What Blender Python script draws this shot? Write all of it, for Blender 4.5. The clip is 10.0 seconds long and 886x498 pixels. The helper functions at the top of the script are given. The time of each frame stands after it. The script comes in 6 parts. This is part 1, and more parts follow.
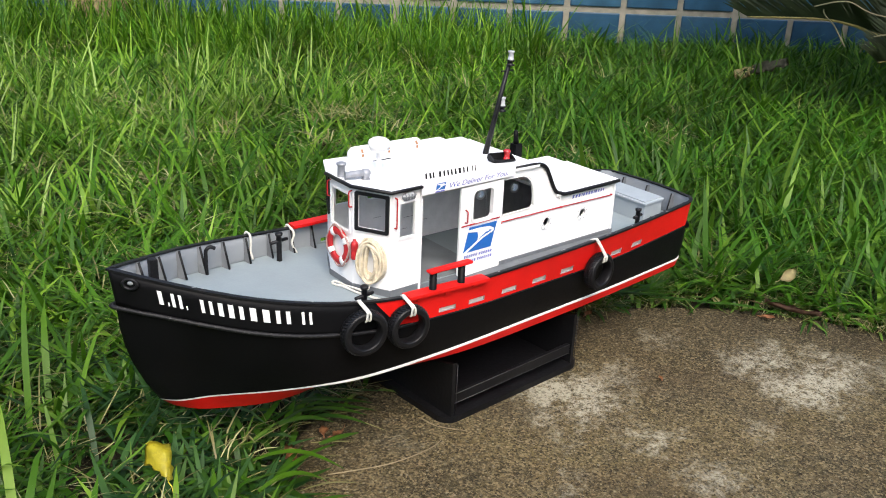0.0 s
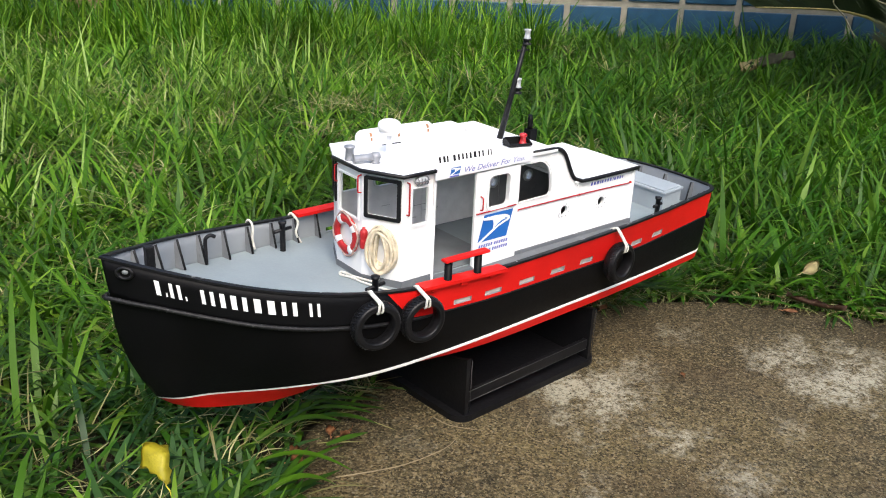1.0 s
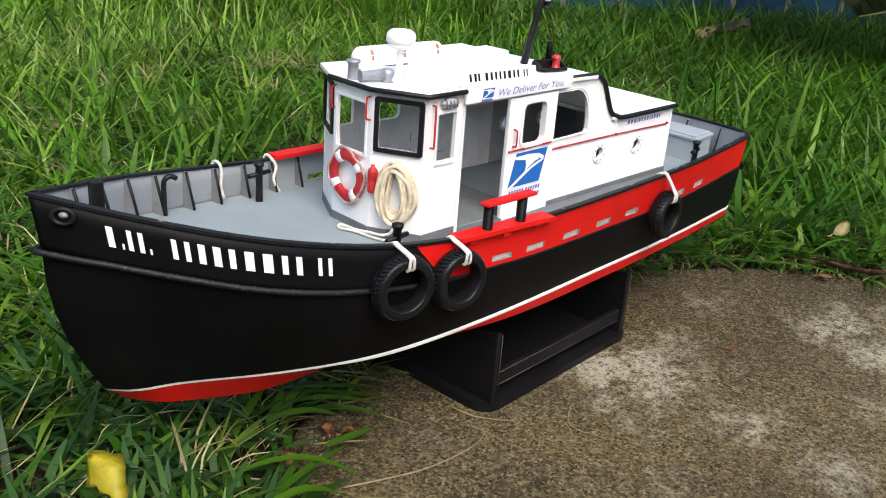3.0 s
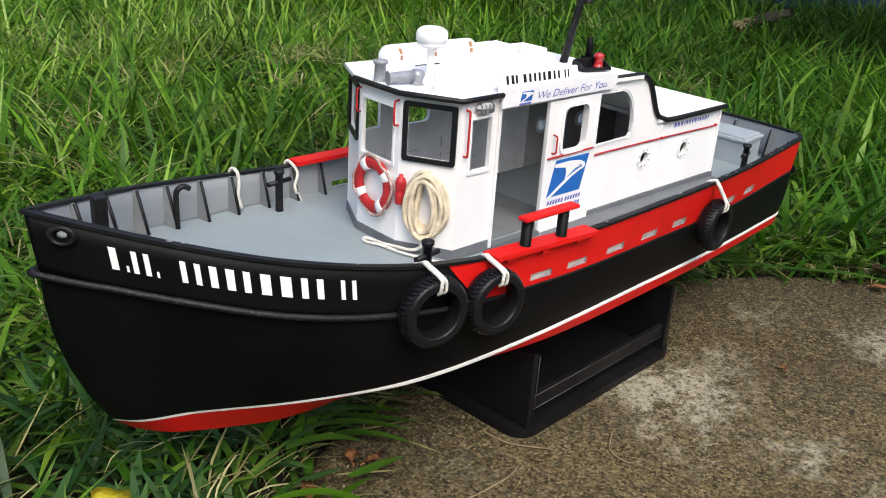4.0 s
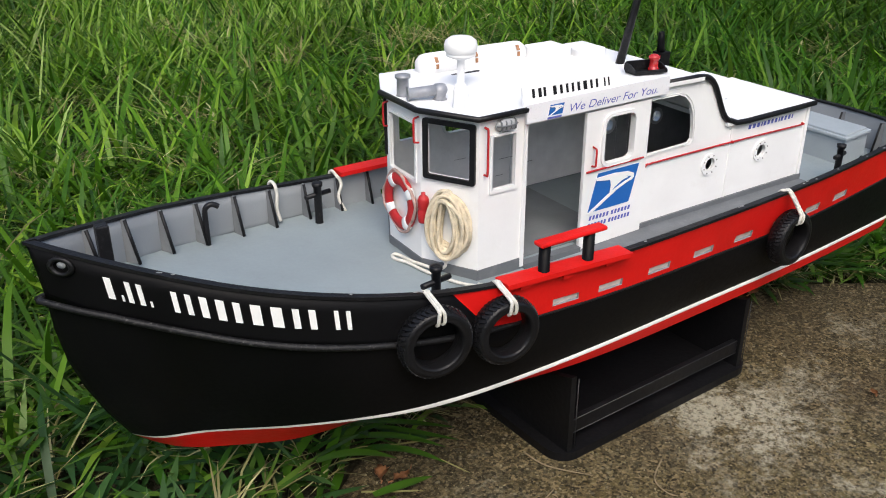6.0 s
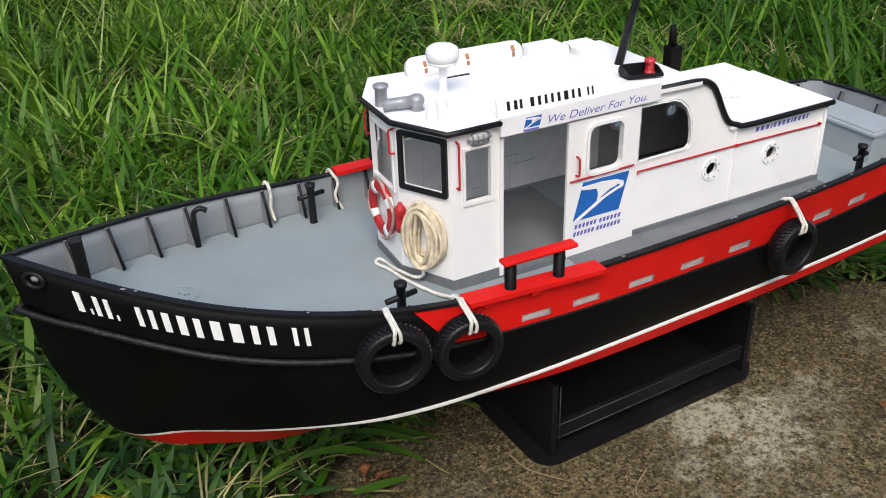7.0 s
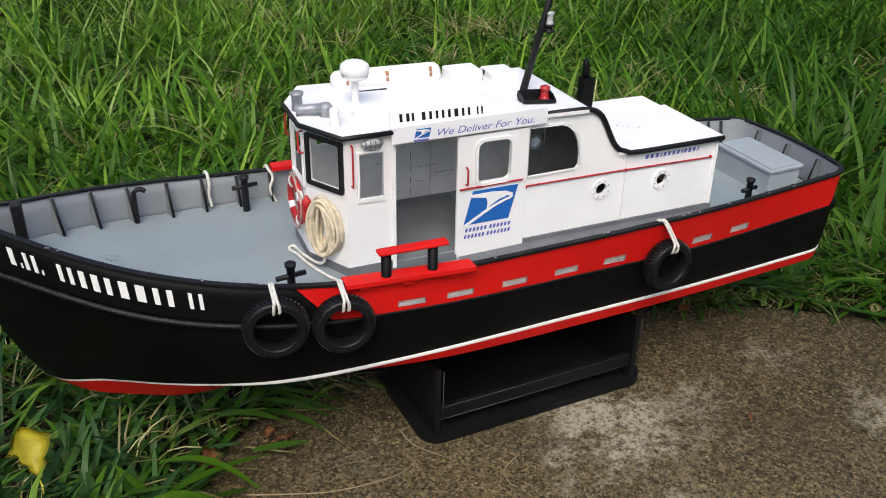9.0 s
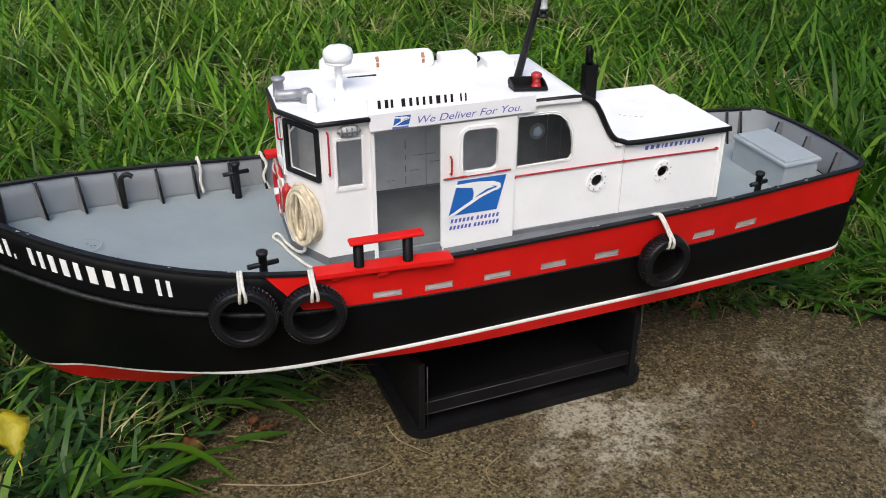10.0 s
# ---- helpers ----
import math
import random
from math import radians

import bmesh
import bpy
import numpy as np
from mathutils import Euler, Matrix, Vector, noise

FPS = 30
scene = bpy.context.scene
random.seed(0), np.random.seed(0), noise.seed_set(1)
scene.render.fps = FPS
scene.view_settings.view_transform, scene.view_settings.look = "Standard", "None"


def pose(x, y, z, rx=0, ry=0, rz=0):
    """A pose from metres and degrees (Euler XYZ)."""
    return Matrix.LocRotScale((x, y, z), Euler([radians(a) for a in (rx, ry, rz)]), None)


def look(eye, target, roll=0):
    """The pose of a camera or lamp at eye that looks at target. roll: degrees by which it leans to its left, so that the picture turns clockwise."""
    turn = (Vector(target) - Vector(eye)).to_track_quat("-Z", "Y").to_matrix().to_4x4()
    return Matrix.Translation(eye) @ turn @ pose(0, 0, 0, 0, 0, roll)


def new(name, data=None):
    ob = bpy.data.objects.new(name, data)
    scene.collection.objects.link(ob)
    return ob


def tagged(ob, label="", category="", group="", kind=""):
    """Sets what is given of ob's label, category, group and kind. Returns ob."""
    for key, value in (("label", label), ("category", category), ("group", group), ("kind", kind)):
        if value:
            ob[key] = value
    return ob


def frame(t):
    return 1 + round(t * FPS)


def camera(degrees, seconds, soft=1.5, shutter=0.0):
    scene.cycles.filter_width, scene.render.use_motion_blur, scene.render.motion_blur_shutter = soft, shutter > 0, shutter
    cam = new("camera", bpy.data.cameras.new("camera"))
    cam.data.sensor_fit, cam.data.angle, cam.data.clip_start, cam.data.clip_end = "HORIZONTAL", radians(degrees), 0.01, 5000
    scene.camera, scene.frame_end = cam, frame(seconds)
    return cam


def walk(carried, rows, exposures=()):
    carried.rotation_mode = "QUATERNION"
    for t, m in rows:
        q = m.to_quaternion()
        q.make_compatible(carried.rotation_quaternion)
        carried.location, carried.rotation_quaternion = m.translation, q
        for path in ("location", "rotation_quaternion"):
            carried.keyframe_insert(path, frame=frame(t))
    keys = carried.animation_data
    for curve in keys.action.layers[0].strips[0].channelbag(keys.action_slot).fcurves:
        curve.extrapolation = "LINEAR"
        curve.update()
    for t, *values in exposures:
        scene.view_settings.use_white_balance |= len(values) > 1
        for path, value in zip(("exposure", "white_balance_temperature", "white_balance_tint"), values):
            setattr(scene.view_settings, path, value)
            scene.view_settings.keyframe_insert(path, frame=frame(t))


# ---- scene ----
cam = camera(52.13, 10.0, soft=1.0)
PATH = [
    (0, (0.02674, 0.02060, 0.43893), (1.26288, 1.40396, -0.30823), 2.487),
    (0.5, (0.02575, 0.02804, 0.42825), (1.25576, 1.42123, -0.31076), 2.414),
    (1, (0.03936, 0.05819, 0.41389), (1.28578, 1.43258, -0.33277), 2.608),
    (1.5, (0.04893, 0.08672, 0.39327), (1.31294, 1.43854, -0.36492), 2.753),
    (2, (0.05818, 0.12119, 0.37359), (1.35029, 1.43843, -0.39798), 3.230),
    (2.5, (0.06000, 0.16520, 0.34420), (1.41276, 1.42916, -0.41240), 3.879),
    (3, (0.07310, 0.20210, 0.32740), (1.45827, 1.43328, -0.42460), 4.297),
    (3.5, (0.09040, 0.22691, 0.32264), (1.48059, 1.44845, -0.43580), 4.671),
    (4, (0.10278, 0.23543, 0.32466), (1.44284, 1.50150, -0.45078), 3.899),
    (4.5, (0.12448, 0.23077, 0.33318), (1.40604, 1.54249, -0.46495), 3.275),
    (5, (0.13355, 0.22032, 0.33946), (1.33536, 1.59627, -0.47443), 2.126),
    (5.5, (0.15735, 0.21790, 0.34462), (1.26968, 1.64793, -0.50256), 0.910),
    (6, (0.17880, 0.20630, 0.34850), (1.22003, 1.68174, -0.51110), -0.125),
    (6.5, (0.19750, 0.19390, 0.36100), (1.15768, 1.70027, -0.53840), -0.551),
    (7, (0.23889, 0.18453, 0.37885), (1.07887, 1.72393, -0.58275), -2.014),
    (7.5, (0.25229, 0.15170, 0.38003), (1.04932, 1.72041, -0.57069), -1.198),
    (8, (0.26365, 0.10477, 0.39696), (1.03671, 1.69076, -0.54486), -0.092),
    (8.5, (0.27213, 0.09118, 0.40477), (1.06247, 1.66980, -0.53508), 1.177),
    (9, (0.28487, 0.08800, 0.39732), (1.05637, 1.68388, -0.52892), 1.115),
    (9.5, (0.31748, 0.08769, 0.39013), (1.01384, 1.72562, -0.52215), 0.302),
    (10, (0.33673, 0.08049, 0.39048), (0.97310, 1.72466, -0.55383), 0.018),
]
walk(cam, [(t, look(eye, target, roll)) for t, eye, target, roll in PATH], [(0.0, 1.22), (2.0, 1.10), (3.5, 1.02), (4.0, 0.96), (5.0, 0.84), (7.5, 0.655), (10.0, 0.625)])

# ---- light ----
SUN_AZ, SUN_EL = 240.0, 50.0
world = bpy.data.worlds.new("sky")
scene.world = world
world.use_nodes = True
wn = world.node_tree
sky = wn.nodes.new("ShaderNodeTexSky")
sky.sky_type = "NISHITA"
sky.sun_disc = False
sky.sun_elevation = radians(SUN_EL)
sky.sun_rotation = radians(90.0 - SUN_AZ)
sky.air_density, sky.dust_density, sky.ozone_density = 1.0, 3.0, 1.0
wn.links.new(sky.outputs[0], wn.nodes["Background"].inputs[0])
wn.nodes["Background"].inputs[1].default_value = 0.15
sun_data = bpy.data.lights.new("sun", "SUN")
sun_data.energy, sun_data.angle, sun_data.color = 1.3, radians(34), (1.0, 0.95, 0.87)
sun = new("sun", sun_data)
sun_dir = Vector((math.cos(radians(SUN_AZ)) * math.cos(radians(SUN_EL)), math.sin(radians(SUN_AZ)) * math.cos(radians(SUN_EL)), math.sin(radians(SUN_EL))))
sun.matrix_world = look(sun_dir * 8, (0, 0, 0))

# ---- materials ----


def material(name, color, rough=0.5, metal=0.0, mottle=0.12, scale=60.0, bump=0.15, fine=900.0, dirt=None, dirt_amount=0.0, spec=0.5, coat=0.0):
    """Base colour with two scales of variation, fine relief and optional dirt."""
    m = bpy.data.materials.new(name)
    m.use_nodes = True
    n, l = m.node_tree.nodes, m.node_tree.links
    b = n["Principled BSDF"]
    tc = n.new("ShaderNodeTexCoord")
    big, small = n.new("ShaderNodeTexNoise"), n.new("ShaderNodeTexNoise")
    big.inputs["Scale"].default_value, big.inputs["Detail"].default_value = scale, 4
    small.inputs["Scale"].default_value, small.inputs["Detail"].default_value = fine, 2
    l.new(tc.outputs["Object"], big.inputs["Vector"])
    l.new(tc.outputs["Object"], small.inputs["Vector"])
    ramp = n.new("ShaderNodeMapRange")
    ramp.inputs["From Min"].default_value, ramp.inputs["From Max"].default_value = 0.3, 0.7
    ramp.inputs["To Min"].default_value, ramp.inputs["To Max"].default_value = 1 - mottle, 1 + mottle * 0.5
    l.new(big.outputs["Fac"], ramp.inputs["Value"])
    mul = n.new("ShaderNodeVectorMath")
    mul.operation = "SCALE"
    mul.inputs[0].default_value = color
    l.new(ramp.outputs[0], mul.inputs["Scale"])
    out = mul.outputs[0]
    if dirt:
        step = n.new("ShaderNodeMapRange")
        step.inputs["From Min"].default_value, step.inputs["From Max"].default_value = 0.56, 0.74
        step.inputs["To Max"].default_value = dirt_amount
        d = n.new("ShaderNodeTexNoise")
        d.inputs["Scale"].default_value, d.inputs["Detail"].default_value, d.inputs["Roughness"].default_value = scale * 1.7, 7, 0.7
        l.new(tc.outputs["Object"], d.inputs["Vector"])
        l.new(d.outputs["Fac"], step.inputs["Value"])
        mx = n.new("ShaderNodeMix")
        mx.data_type = "RGBA"
        l.new(step.outputs[0], mx.inputs["Factor"])
        l.new(out, mx.inputs["A"])
        mx.inputs["B"].default_value = (*dirt, 1)
        out = mx.outputs["Result"]
    l.new(out, b.inputs["Base Color"])
    rr = n.new("ShaderNodeMapRange")
    rr.inputs["To Min"].default_value, rr.inputs["To Max"].default_value = max(0.02, rough - 0.1), min(1, rough + 0.1)
    l.new(small.outputs["Fac"], rr.inputs["Value"])
    l.new(rr.outputs[0], b.inputs["Roughness"])
    b.inputs["Metallic"].default_value = metal
    b.inputs["Specular IOR Level"].default_value = spec
    b.inputs["Coat Weight"].default_value = coat
    bp = n.new("ShaderNodeBump")
    bp.inputs["Strength"].default_value, bp.inputs["Distance"].default_value = bump, 0.0006
    l.new(small.outputs["Fac"], bp.inputs["Height"])
    l.new(bp.outputs["Normal"], b.inputs["Normal"])
    return m


WHITE = material("white_paint", (0.81, 0.81, 0.80), 0.45, mottle=0.06, scale=30, fine=500, bump=0.12, dirt=(0.55, 0.52, 0.46), dirt_amount=0.18)
INSIDE = material("inside_grey_paint", (0.88, 0.88, 0.86), 0.6, mottle=0.12, scale=70, fine=350, bump=0.3, dirt=(0.4, 0.4, 0.4), dirt_amount=0.12)
# darker inside colours: the dim light of the closed cabin put into the paint
DIM_INSIDE = material("inside_grey_dimmed", (0.42, 0.42, 0.415), 0.6, mottle=0.2, scale=70, fine=350, bump=0.3, dirt=(0.12, 0.12, 0.12), dirt_amount=0.35)
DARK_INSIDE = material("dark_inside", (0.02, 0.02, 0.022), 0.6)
BLACK = material("black_paint", (0.004, 0.004, 0.0045), 0.48, mottle=0.3, scale=25, fine=420, bump=0.10, spec=0.10)
FLAKE = material("bare_flake", (0.30, 0.30, 0.29), 0.7, mottle=0.4, scale=600)
RUB = material("worn_black_strake", (0.010, 0.010, 0.011), 0.5, mottle=0.5, scale=320, fine=900, bump=0.5, dirt=(0.20, 0.20, 0.195), dirt_amount=0.55, spec=0.25)
BLACK_TRIM = material("black_trim", (0.008, 0.008, 0.009), 0.45, mottle=0.3, scale=120, fine=700, bump=0.35, dirt=(0.10, 0.10, 0.10), dirt_amount=0.25, spec=0.25)
RED = material("red_paint", (0.63, 0.010, 0.008), 0.45, mottle=0.10, scale=40, fine=500, bump=0.2, dirt=(0.48, 0.008, 0.007), dirt_amount=0.3, spec=0.22)
DECK = material("deck_grey_paint", (0.245, 0.288, 0.300), 0.55, mottle=0.10, scale=22, fine=450, bump=0.2, dirt=(0.2, 0.21, 0.22), dirt_amount=0.35)
FLOOR_GREY = material("cabin_floor_paint", (0.165, 0.178, 0.188), 0.6, mottle=0.15, scale=50, fine=400, bump=0.2)
GREY_DARK = material("dark_grey_paint", (0.13, 0.14, 0.15), 0.55, mottle=0.15, scale=60, dirt=(0.32, 0.32, 0.32), dirt_amount=0.25)
BULWARK_IN = material("bulwark_grey_paint", (0.27, 0.29, 0.305), 0.55, mottle=0.12, scale=30, dirt=(0.24, 0.24, 0.25), dirt_amount=0.3)
KNEE = material("knee_grey_paint", (0.17, 0.18, 0.19), 0.6, mottle=0.2, scale=80, dirt=(0.06, 0.06, 0.06), dirt_amount=0.4)
CHEST = material("chest_grey_paint", (0.31, 0.35, 0.37), 0.5, mottle=0.1, scale=40)
FITTING = material("grey_fitting", (0.30, 0.31, 0.33), 0.4, mottle=0.2, scale=200, metal=0.3)
CLEAR = material("lens_grey", (0.40, 0.41, 0.42), 0.25, mottle=0.2, scale=300)
RUBBER = material("tyre_rubber", (0.008, 0.008, 0.009), 0.40, mottle=0.3, scale=90, fine=900, bump=0.35, dirt=(0.03, 0.03, 0.03), dirt_amount=0.3, spec=0.22)
ROPE = material("cream_rope", (0.66, 0.57, 0.41), 0.85, mottle=0.25, scale=250, fine=1500, bump=0.8)
GRAB_LINE = material("faded_cord", (0.46, 0.31, 0.27), 0.85, mottle=0.45, scale=300, fine=1500, bump=0.8, dirt=(0.62, 0.55, 0.50), dirt_amount=0.5)
CORD = material("white_cord", (0.66, 0.64, 0.57), 0.85, mottle=0.2, scale=250, fine=1500, bump=0.8)
STAND_EDGE = material("rubbed_edge_highlight", (0.030, 0.030, 0.032), 0.5, mottle=0.8, scale=90, fine=500, bump=0.3)
STAND = material("black_stand_paint", (0.007, 0.007, 0.008), 0.45, mottle=0.3, scale=30, fine=300, bump=0.25, dirt=(0.02, 0.02, 0.02), dirt_amount=0.4, spec=0.2)
BLUE = material("blue_print", (0.015, 0.12, 0.42), 0.4, mottle=0.05)
VIOLET = material("violet_blue_print", (0.10, 0.12, 0.42), 0.5, mottle=0.05)
STRIPE = material("white_stripe_paint", (0.80, 0.79, 0.75), 0.45, mottle=0.1, scale=60, dirt=(0.4, 0.38, 0.34), dirt_amount=0.4)
LETTER = material("white_lettering", (0.82, 0.82, 0.80), 0.45, mottle=0.04)
DECAL = material("white_decal_film", (0.80, 0.80, 0.82), 0.3, mottle=0.03)
SHUTTER = material("pale_flap_paint", (0.52, 0.44, 0.41), 0.55, mottle=0.2, scale=150, dirt=(0.35, 0.2, 0.18), dirt_amount=0.4)
RING_RED = material("dull_red_paint", (0.42, 0.012, 0.014), 0.55, mottle=0.2, scale=120)
RUST = material("brown_mark", (0.35, 0.17, 0.08), 0.7, mottle=0.3, scale=400)
REDLAMP = material("red_plastic", (0.42, 0.018, 0.02), 0.25, mottle=0.08, coat=0.3)
SCUFF = material("scuffed_grey_paint", (0.30, 0.30, 0.295), 0.7, mottle=0.3, scale=200)

# ---- helpers ----
BOAT = pose(0.55, 0.589, 0, 0, 0, -2.665)
BASES = {}


def thing(name, base, label, category, group="", m=BOAT):
    ob = new(name)
    ob.matrix_world = m @ Matrix.Translation(base)
    ob.empty_display_size = 0.01
    BASES[ob] = Vector(base)
    return tagged(ob, label, category, group)


def to_mesh(name, bm, mats):
    me = bpy.data.meshes.new(name)
    bm.normal_update()
    bm.to_mesh(me)
    bm.free()
    for mt in (mats if isinstance(mats, (list, tuple)) else [mats]):
        me.materials.append(mt)
    return me


def part(name, bm, mats, parent, label="", smooth=False):
    top = parent
    while top.parent:
        top = top.parent
    bmesh.ops.translate(bm, verts=bm.verts, vec=-BASES[top])
    if smooth:
        for f in bm.faces:
            f.smooth = True
    ob = new(name, to_mesh(name, bm, mats))
    ob.parent = parent
    return tagged(ob, label)


def box(x0, x1, y0, y1, z0, z1, bevel=0.0, bm=None):
    out = bmesh.new()
    r = bmesh.ops.create_cube(out, size=1)
    bmesh.ops.scale(out, vec=(x1 - x0, y1 - y0, z1 - z0), verts=r["verts"])
    bmesh.ops.translate(out, vec=((x0 + x1) / 2, (y0 + y1) / 2, (z0 + z1) / 2), verts=r["verts"])
    if bevel:
        bmesh.ops.bevel(out, geom=out.edges[:], offset=bevel, segments=2, affect="EDGES", profile=0.5)
    return merge(bm, out)


def merge(bm, other):
    """Adds other to bm (a new bmesh when bm is None)."""
    if bm is None:
        return other
    me = bpy.data.meshes.new("tmp")
    other.to_mesh(me)
    other.free()
    bm.from_mesh(me)
    bpy.data.meshes.remove(me)
    return bm


def prism(outer, holes, mapper, depth, bm=None):
    """A plate with holes: loops of (a, z) mapped by mapper(a, z, off); the front at off 0, the back at off -depth (material 1 there)."""
    out = bm or bmesh.new()
    loops = [outer] + list(holes)
    fronts, backs, edges = [], [], []
    for lp in loops:
        fv = [out.verts.new(mapper(a, z, 0)) for a, z in lp]
        fronts.append(fv)
        edges.append([out.edges.new((fv[i], fv[(i + 1) % len(fv)])) for i in range(len(fv))])
    r = bmesh.ops.triangle_fill(out, use_beauty=True, use_dissolve=False, edges=[e for es in edges for e in es])
    faces = [g for g in r["geom"] if isinstance(g, bmesh.types.BMFace)]
    twin = {}
    for lp, fv in zip(loops, fronts):
        for (a, z), v in zip(lp, fv):
            twin[v] = out.verts.new(mapper(a, z, -depth))
    for f in faces:
        nf = out.faces.new([twin[v] for v in reversed(f.verts)])
        nf.material_index = 1
    for fv in fronts:
        for i in range(len(fv)):
            a, b = fv[i], fv[(i + 1) % len(fv)]
            out.faces.new((a, b, twin[b], twin[a]))
    bmesh.ops.recalc_face_normals(out, faces=out.faces[:])
    return out


def rect(a0, a1, z0, z1, r=0.0, n=4):
    """A rectangle's loop, its corners rounded by r."""
    if not r:
        return [(a0, z0), (a1, z0), (a1, z1), (a0, z1)]
    out = []
    for cx, cz, s in ((a1 - r, z0 + r, -90), (a1 - r, z1 - r, 0), (a0 + r, z1 - r, 90), (a0 + r, z0 + r, 180)):
        for k in range(n + 1):
            t = radians(s + 90 * k / n)
            out.append((cx + r * math.cos(t), cz + r * math.sin(t)))
    return out


def circle(a, z, r, n=20):
    return [(a + r * math.cos(2 * math.pi * k / n), z + r * math.sin(2 * math.pi * k / n)) for k in range(n)]


def tube(points, radius, n=6, bm=None, closed=False, caps=True):
    """A swept tube; radius is a number or a function of the fraction along it."""
    out = bm or bmesh.new()
    pts = [Vector(p) for p in points]
    m = len(pts)
    rings, side = [], None
    for i, p in enumerate(pts):
        a, b = (pts[(i - 1) % m], pts[(i + 1) % m]) if closed else (pts[max(i - 1, 0)], pts[min(i + 1, m - 1)])
        d = (b - a).normalized()
        if side is None:
            side = d.orthogonal().normalized()
        side = (side - d * side.dot(d)).normalized()
        up = d.cross(side)
        r = radius(i / max(1, m - 1)) if callable(radius) else radius
        rings.append([out.verts.new(p + r * (math.cos(2 * math.pi * k / n) * side + math.sin(2 * math.pi * k / n) * up)) for k in range(n)])
    for i in range(m if closed else m - 1):
        a, b = rings[i], rings[(i + 1) % m]
        for k in range(n):
            f = out.faces.new((a[k], a[(k + 1) % n], b[(k + 1) % n], b[k]))
            f.smooth = True
    if caps and not closed:
        out.faces.new(list(reversed(rings[0])))
        out.faces.new(rings[-1])
    return out


def smooth_path(points, per=6, closed=False):
    """A Catmull-Rom path through the points."""
    p = [Vector(q) for q in points]
    n, out = len(p), []
    for i in range(n if closed else n - 1):
        a, b, c, d = (p[(i - 1) % n], p[i], p[(i + 1) % n], p[(i + 2) % n]) if closed else (p[max(i - 1, 0)], p[i], p[i + 1], p[min(i + 2, n - 1)])
        for k in range(per):
            t = k / per
            out.append(0.5 * (2 * b + (c - a) * t + (2 * a - 5 * b + 4 * c - d) * t * t + (3 * b - a - 3 * c + d) * t ** 3))
    if not closed:
        out.append(p[-1])
    return out


def lathe(profile, centre, axis=(0, 0, 1), n=24, bm=None, caps=True):
    """A turned solid: profile of (radius, height) along the axis."""
    out = bmesh.new()
    rings = []
    for r, h in profile:
        rings.append([out.verts.new((r * math.cos(2 * math.pi * k / n), r * math.sin(2 * math.pi * k / n), h)) for k in range(n)])
    for a, b in zip(rings, rings[1:]):
        for k in range(n):
            f = out.faces.new((a[k], a[(k + 1) % n], b[(k + 1) % n], b[k]))
            f.smooth = True
    if caps and profile[0][0] > 1e-5:
        out.faces.new(list(reversed(rings[0])))
    if caps and profile[-1][0] > 1e-5:
        out.faces.new(rings[-1])
    bmesh.ops.remove_doubles(out, verts=out.verts[:], dist=1e-6)
    q = Vector((0, 0, 1)).rotation_difference(Vector(axis)).to_matrix().to_4x4()
    bmesh.ops.transform(out, matrix=Matrix.Translation(centre) @ q, verts=out.verts[:])
    return merge(bm, out)


def knots(table):
    """A smooth function through a few (x, y) knots (monotone Hermite)."""
    xs = [a for a, _ in table]
    ys = [b for _, b in table]
    m = []
    for i in range(len(xs)):
        if i == 0:
            m.append((ys[1] - ys[0]) / (xs[1] - xs[0]))
        elif i == len(xs) - 1:
            m.append((ys[-1] - ys[-2]) / (xs[-1] - xs[-2]))
        else:
            d0, d1 = (ys[i] - ys[i - 1]) / (xs[i] - xs[i - 1]), (ys[i + 1] - ys[i]) / (xs[i + 1] - xs[i])
            m.append(0 if d0 * d1 < 0 else (d0 + d1) / 2)

    def f(x):
        x = min(max(x, xs[0]), xs[-1])
        i = max(0, min(len(xs) - 2, sum(1 for q in xs if q <= x) - 1))
        h = xs[i + 1] - xs[i]
        t = (x - xs[i]) / h
        return (2 * t ** 3 - 3 * t * t + 1) * ys[i] + (t ** 3 - 2 * t * t + t) * h * m[i] + (3 * t * t - 2 * t ** 3) * ys[i + 1] + (t ** 3 - t * t) * h * m[i + 1]
    return f


def lettering(text, size, mapper, italic=0.0):
    """Built-in font as a flat mesh, laid on a surface by mapper(x, y)."""
    cu = bpy.data.curves.new("text", "FONT")
    cu.body, cu.size, cu.shear = text, size, italic
    ob = bpy.data.objects.new("text", cu)
    scene.collection.objects.link(ob)
    me = bpy.data.meshes.new_from_object(ob.evaluated_get(bpy.context.evaluated_depsgraph_get()))
    bm = bmesh.new()
    bm.from_mesh(me)
    bpy.data.objects.remove(ob)
    bpy.data.meshes.remove(me)
    w = max(v.co.x for v in bm.verts)
    for v in bm.verts:
        v.co = mapper(v.co.x / w, v.co.y)
    return bm


# ---- hull lines: half breadth and height along the boat ----
STERN = 0.284
rail_b = knots([(-0.314, -0.0006), (-0.306, 0.0073), (-0.282, 0.0274), (-0.241, 0.0548), (-0.184, 0.0768), (-0.111, 0.0870), (-0.045, 0.0888), (0.029, 0.087), (0.143, 0.0768), (0.284, 0.0518)])
rail_z = knots([(-0.314, 0.1818), (-0.263, 0.1680), (-0.215, 0.1570), (-0.15, 0.1469), (-0.068, 0.1425), (0.029, 0.1437), (0.143, 0.1432), (0.284, 0.1408)])
knuckle_b = knots([(-0.3105, -0.0006), (-0.299, 0.0130), (-0.284, 0.0258), (-0.243, 0.0545), (-0.185, 0.0775), (-0.11, 0.0872), (-0.05, 0.0870), (0.033, 0.0825), (0.149, 0.0697), (0.284, 0.0495)])
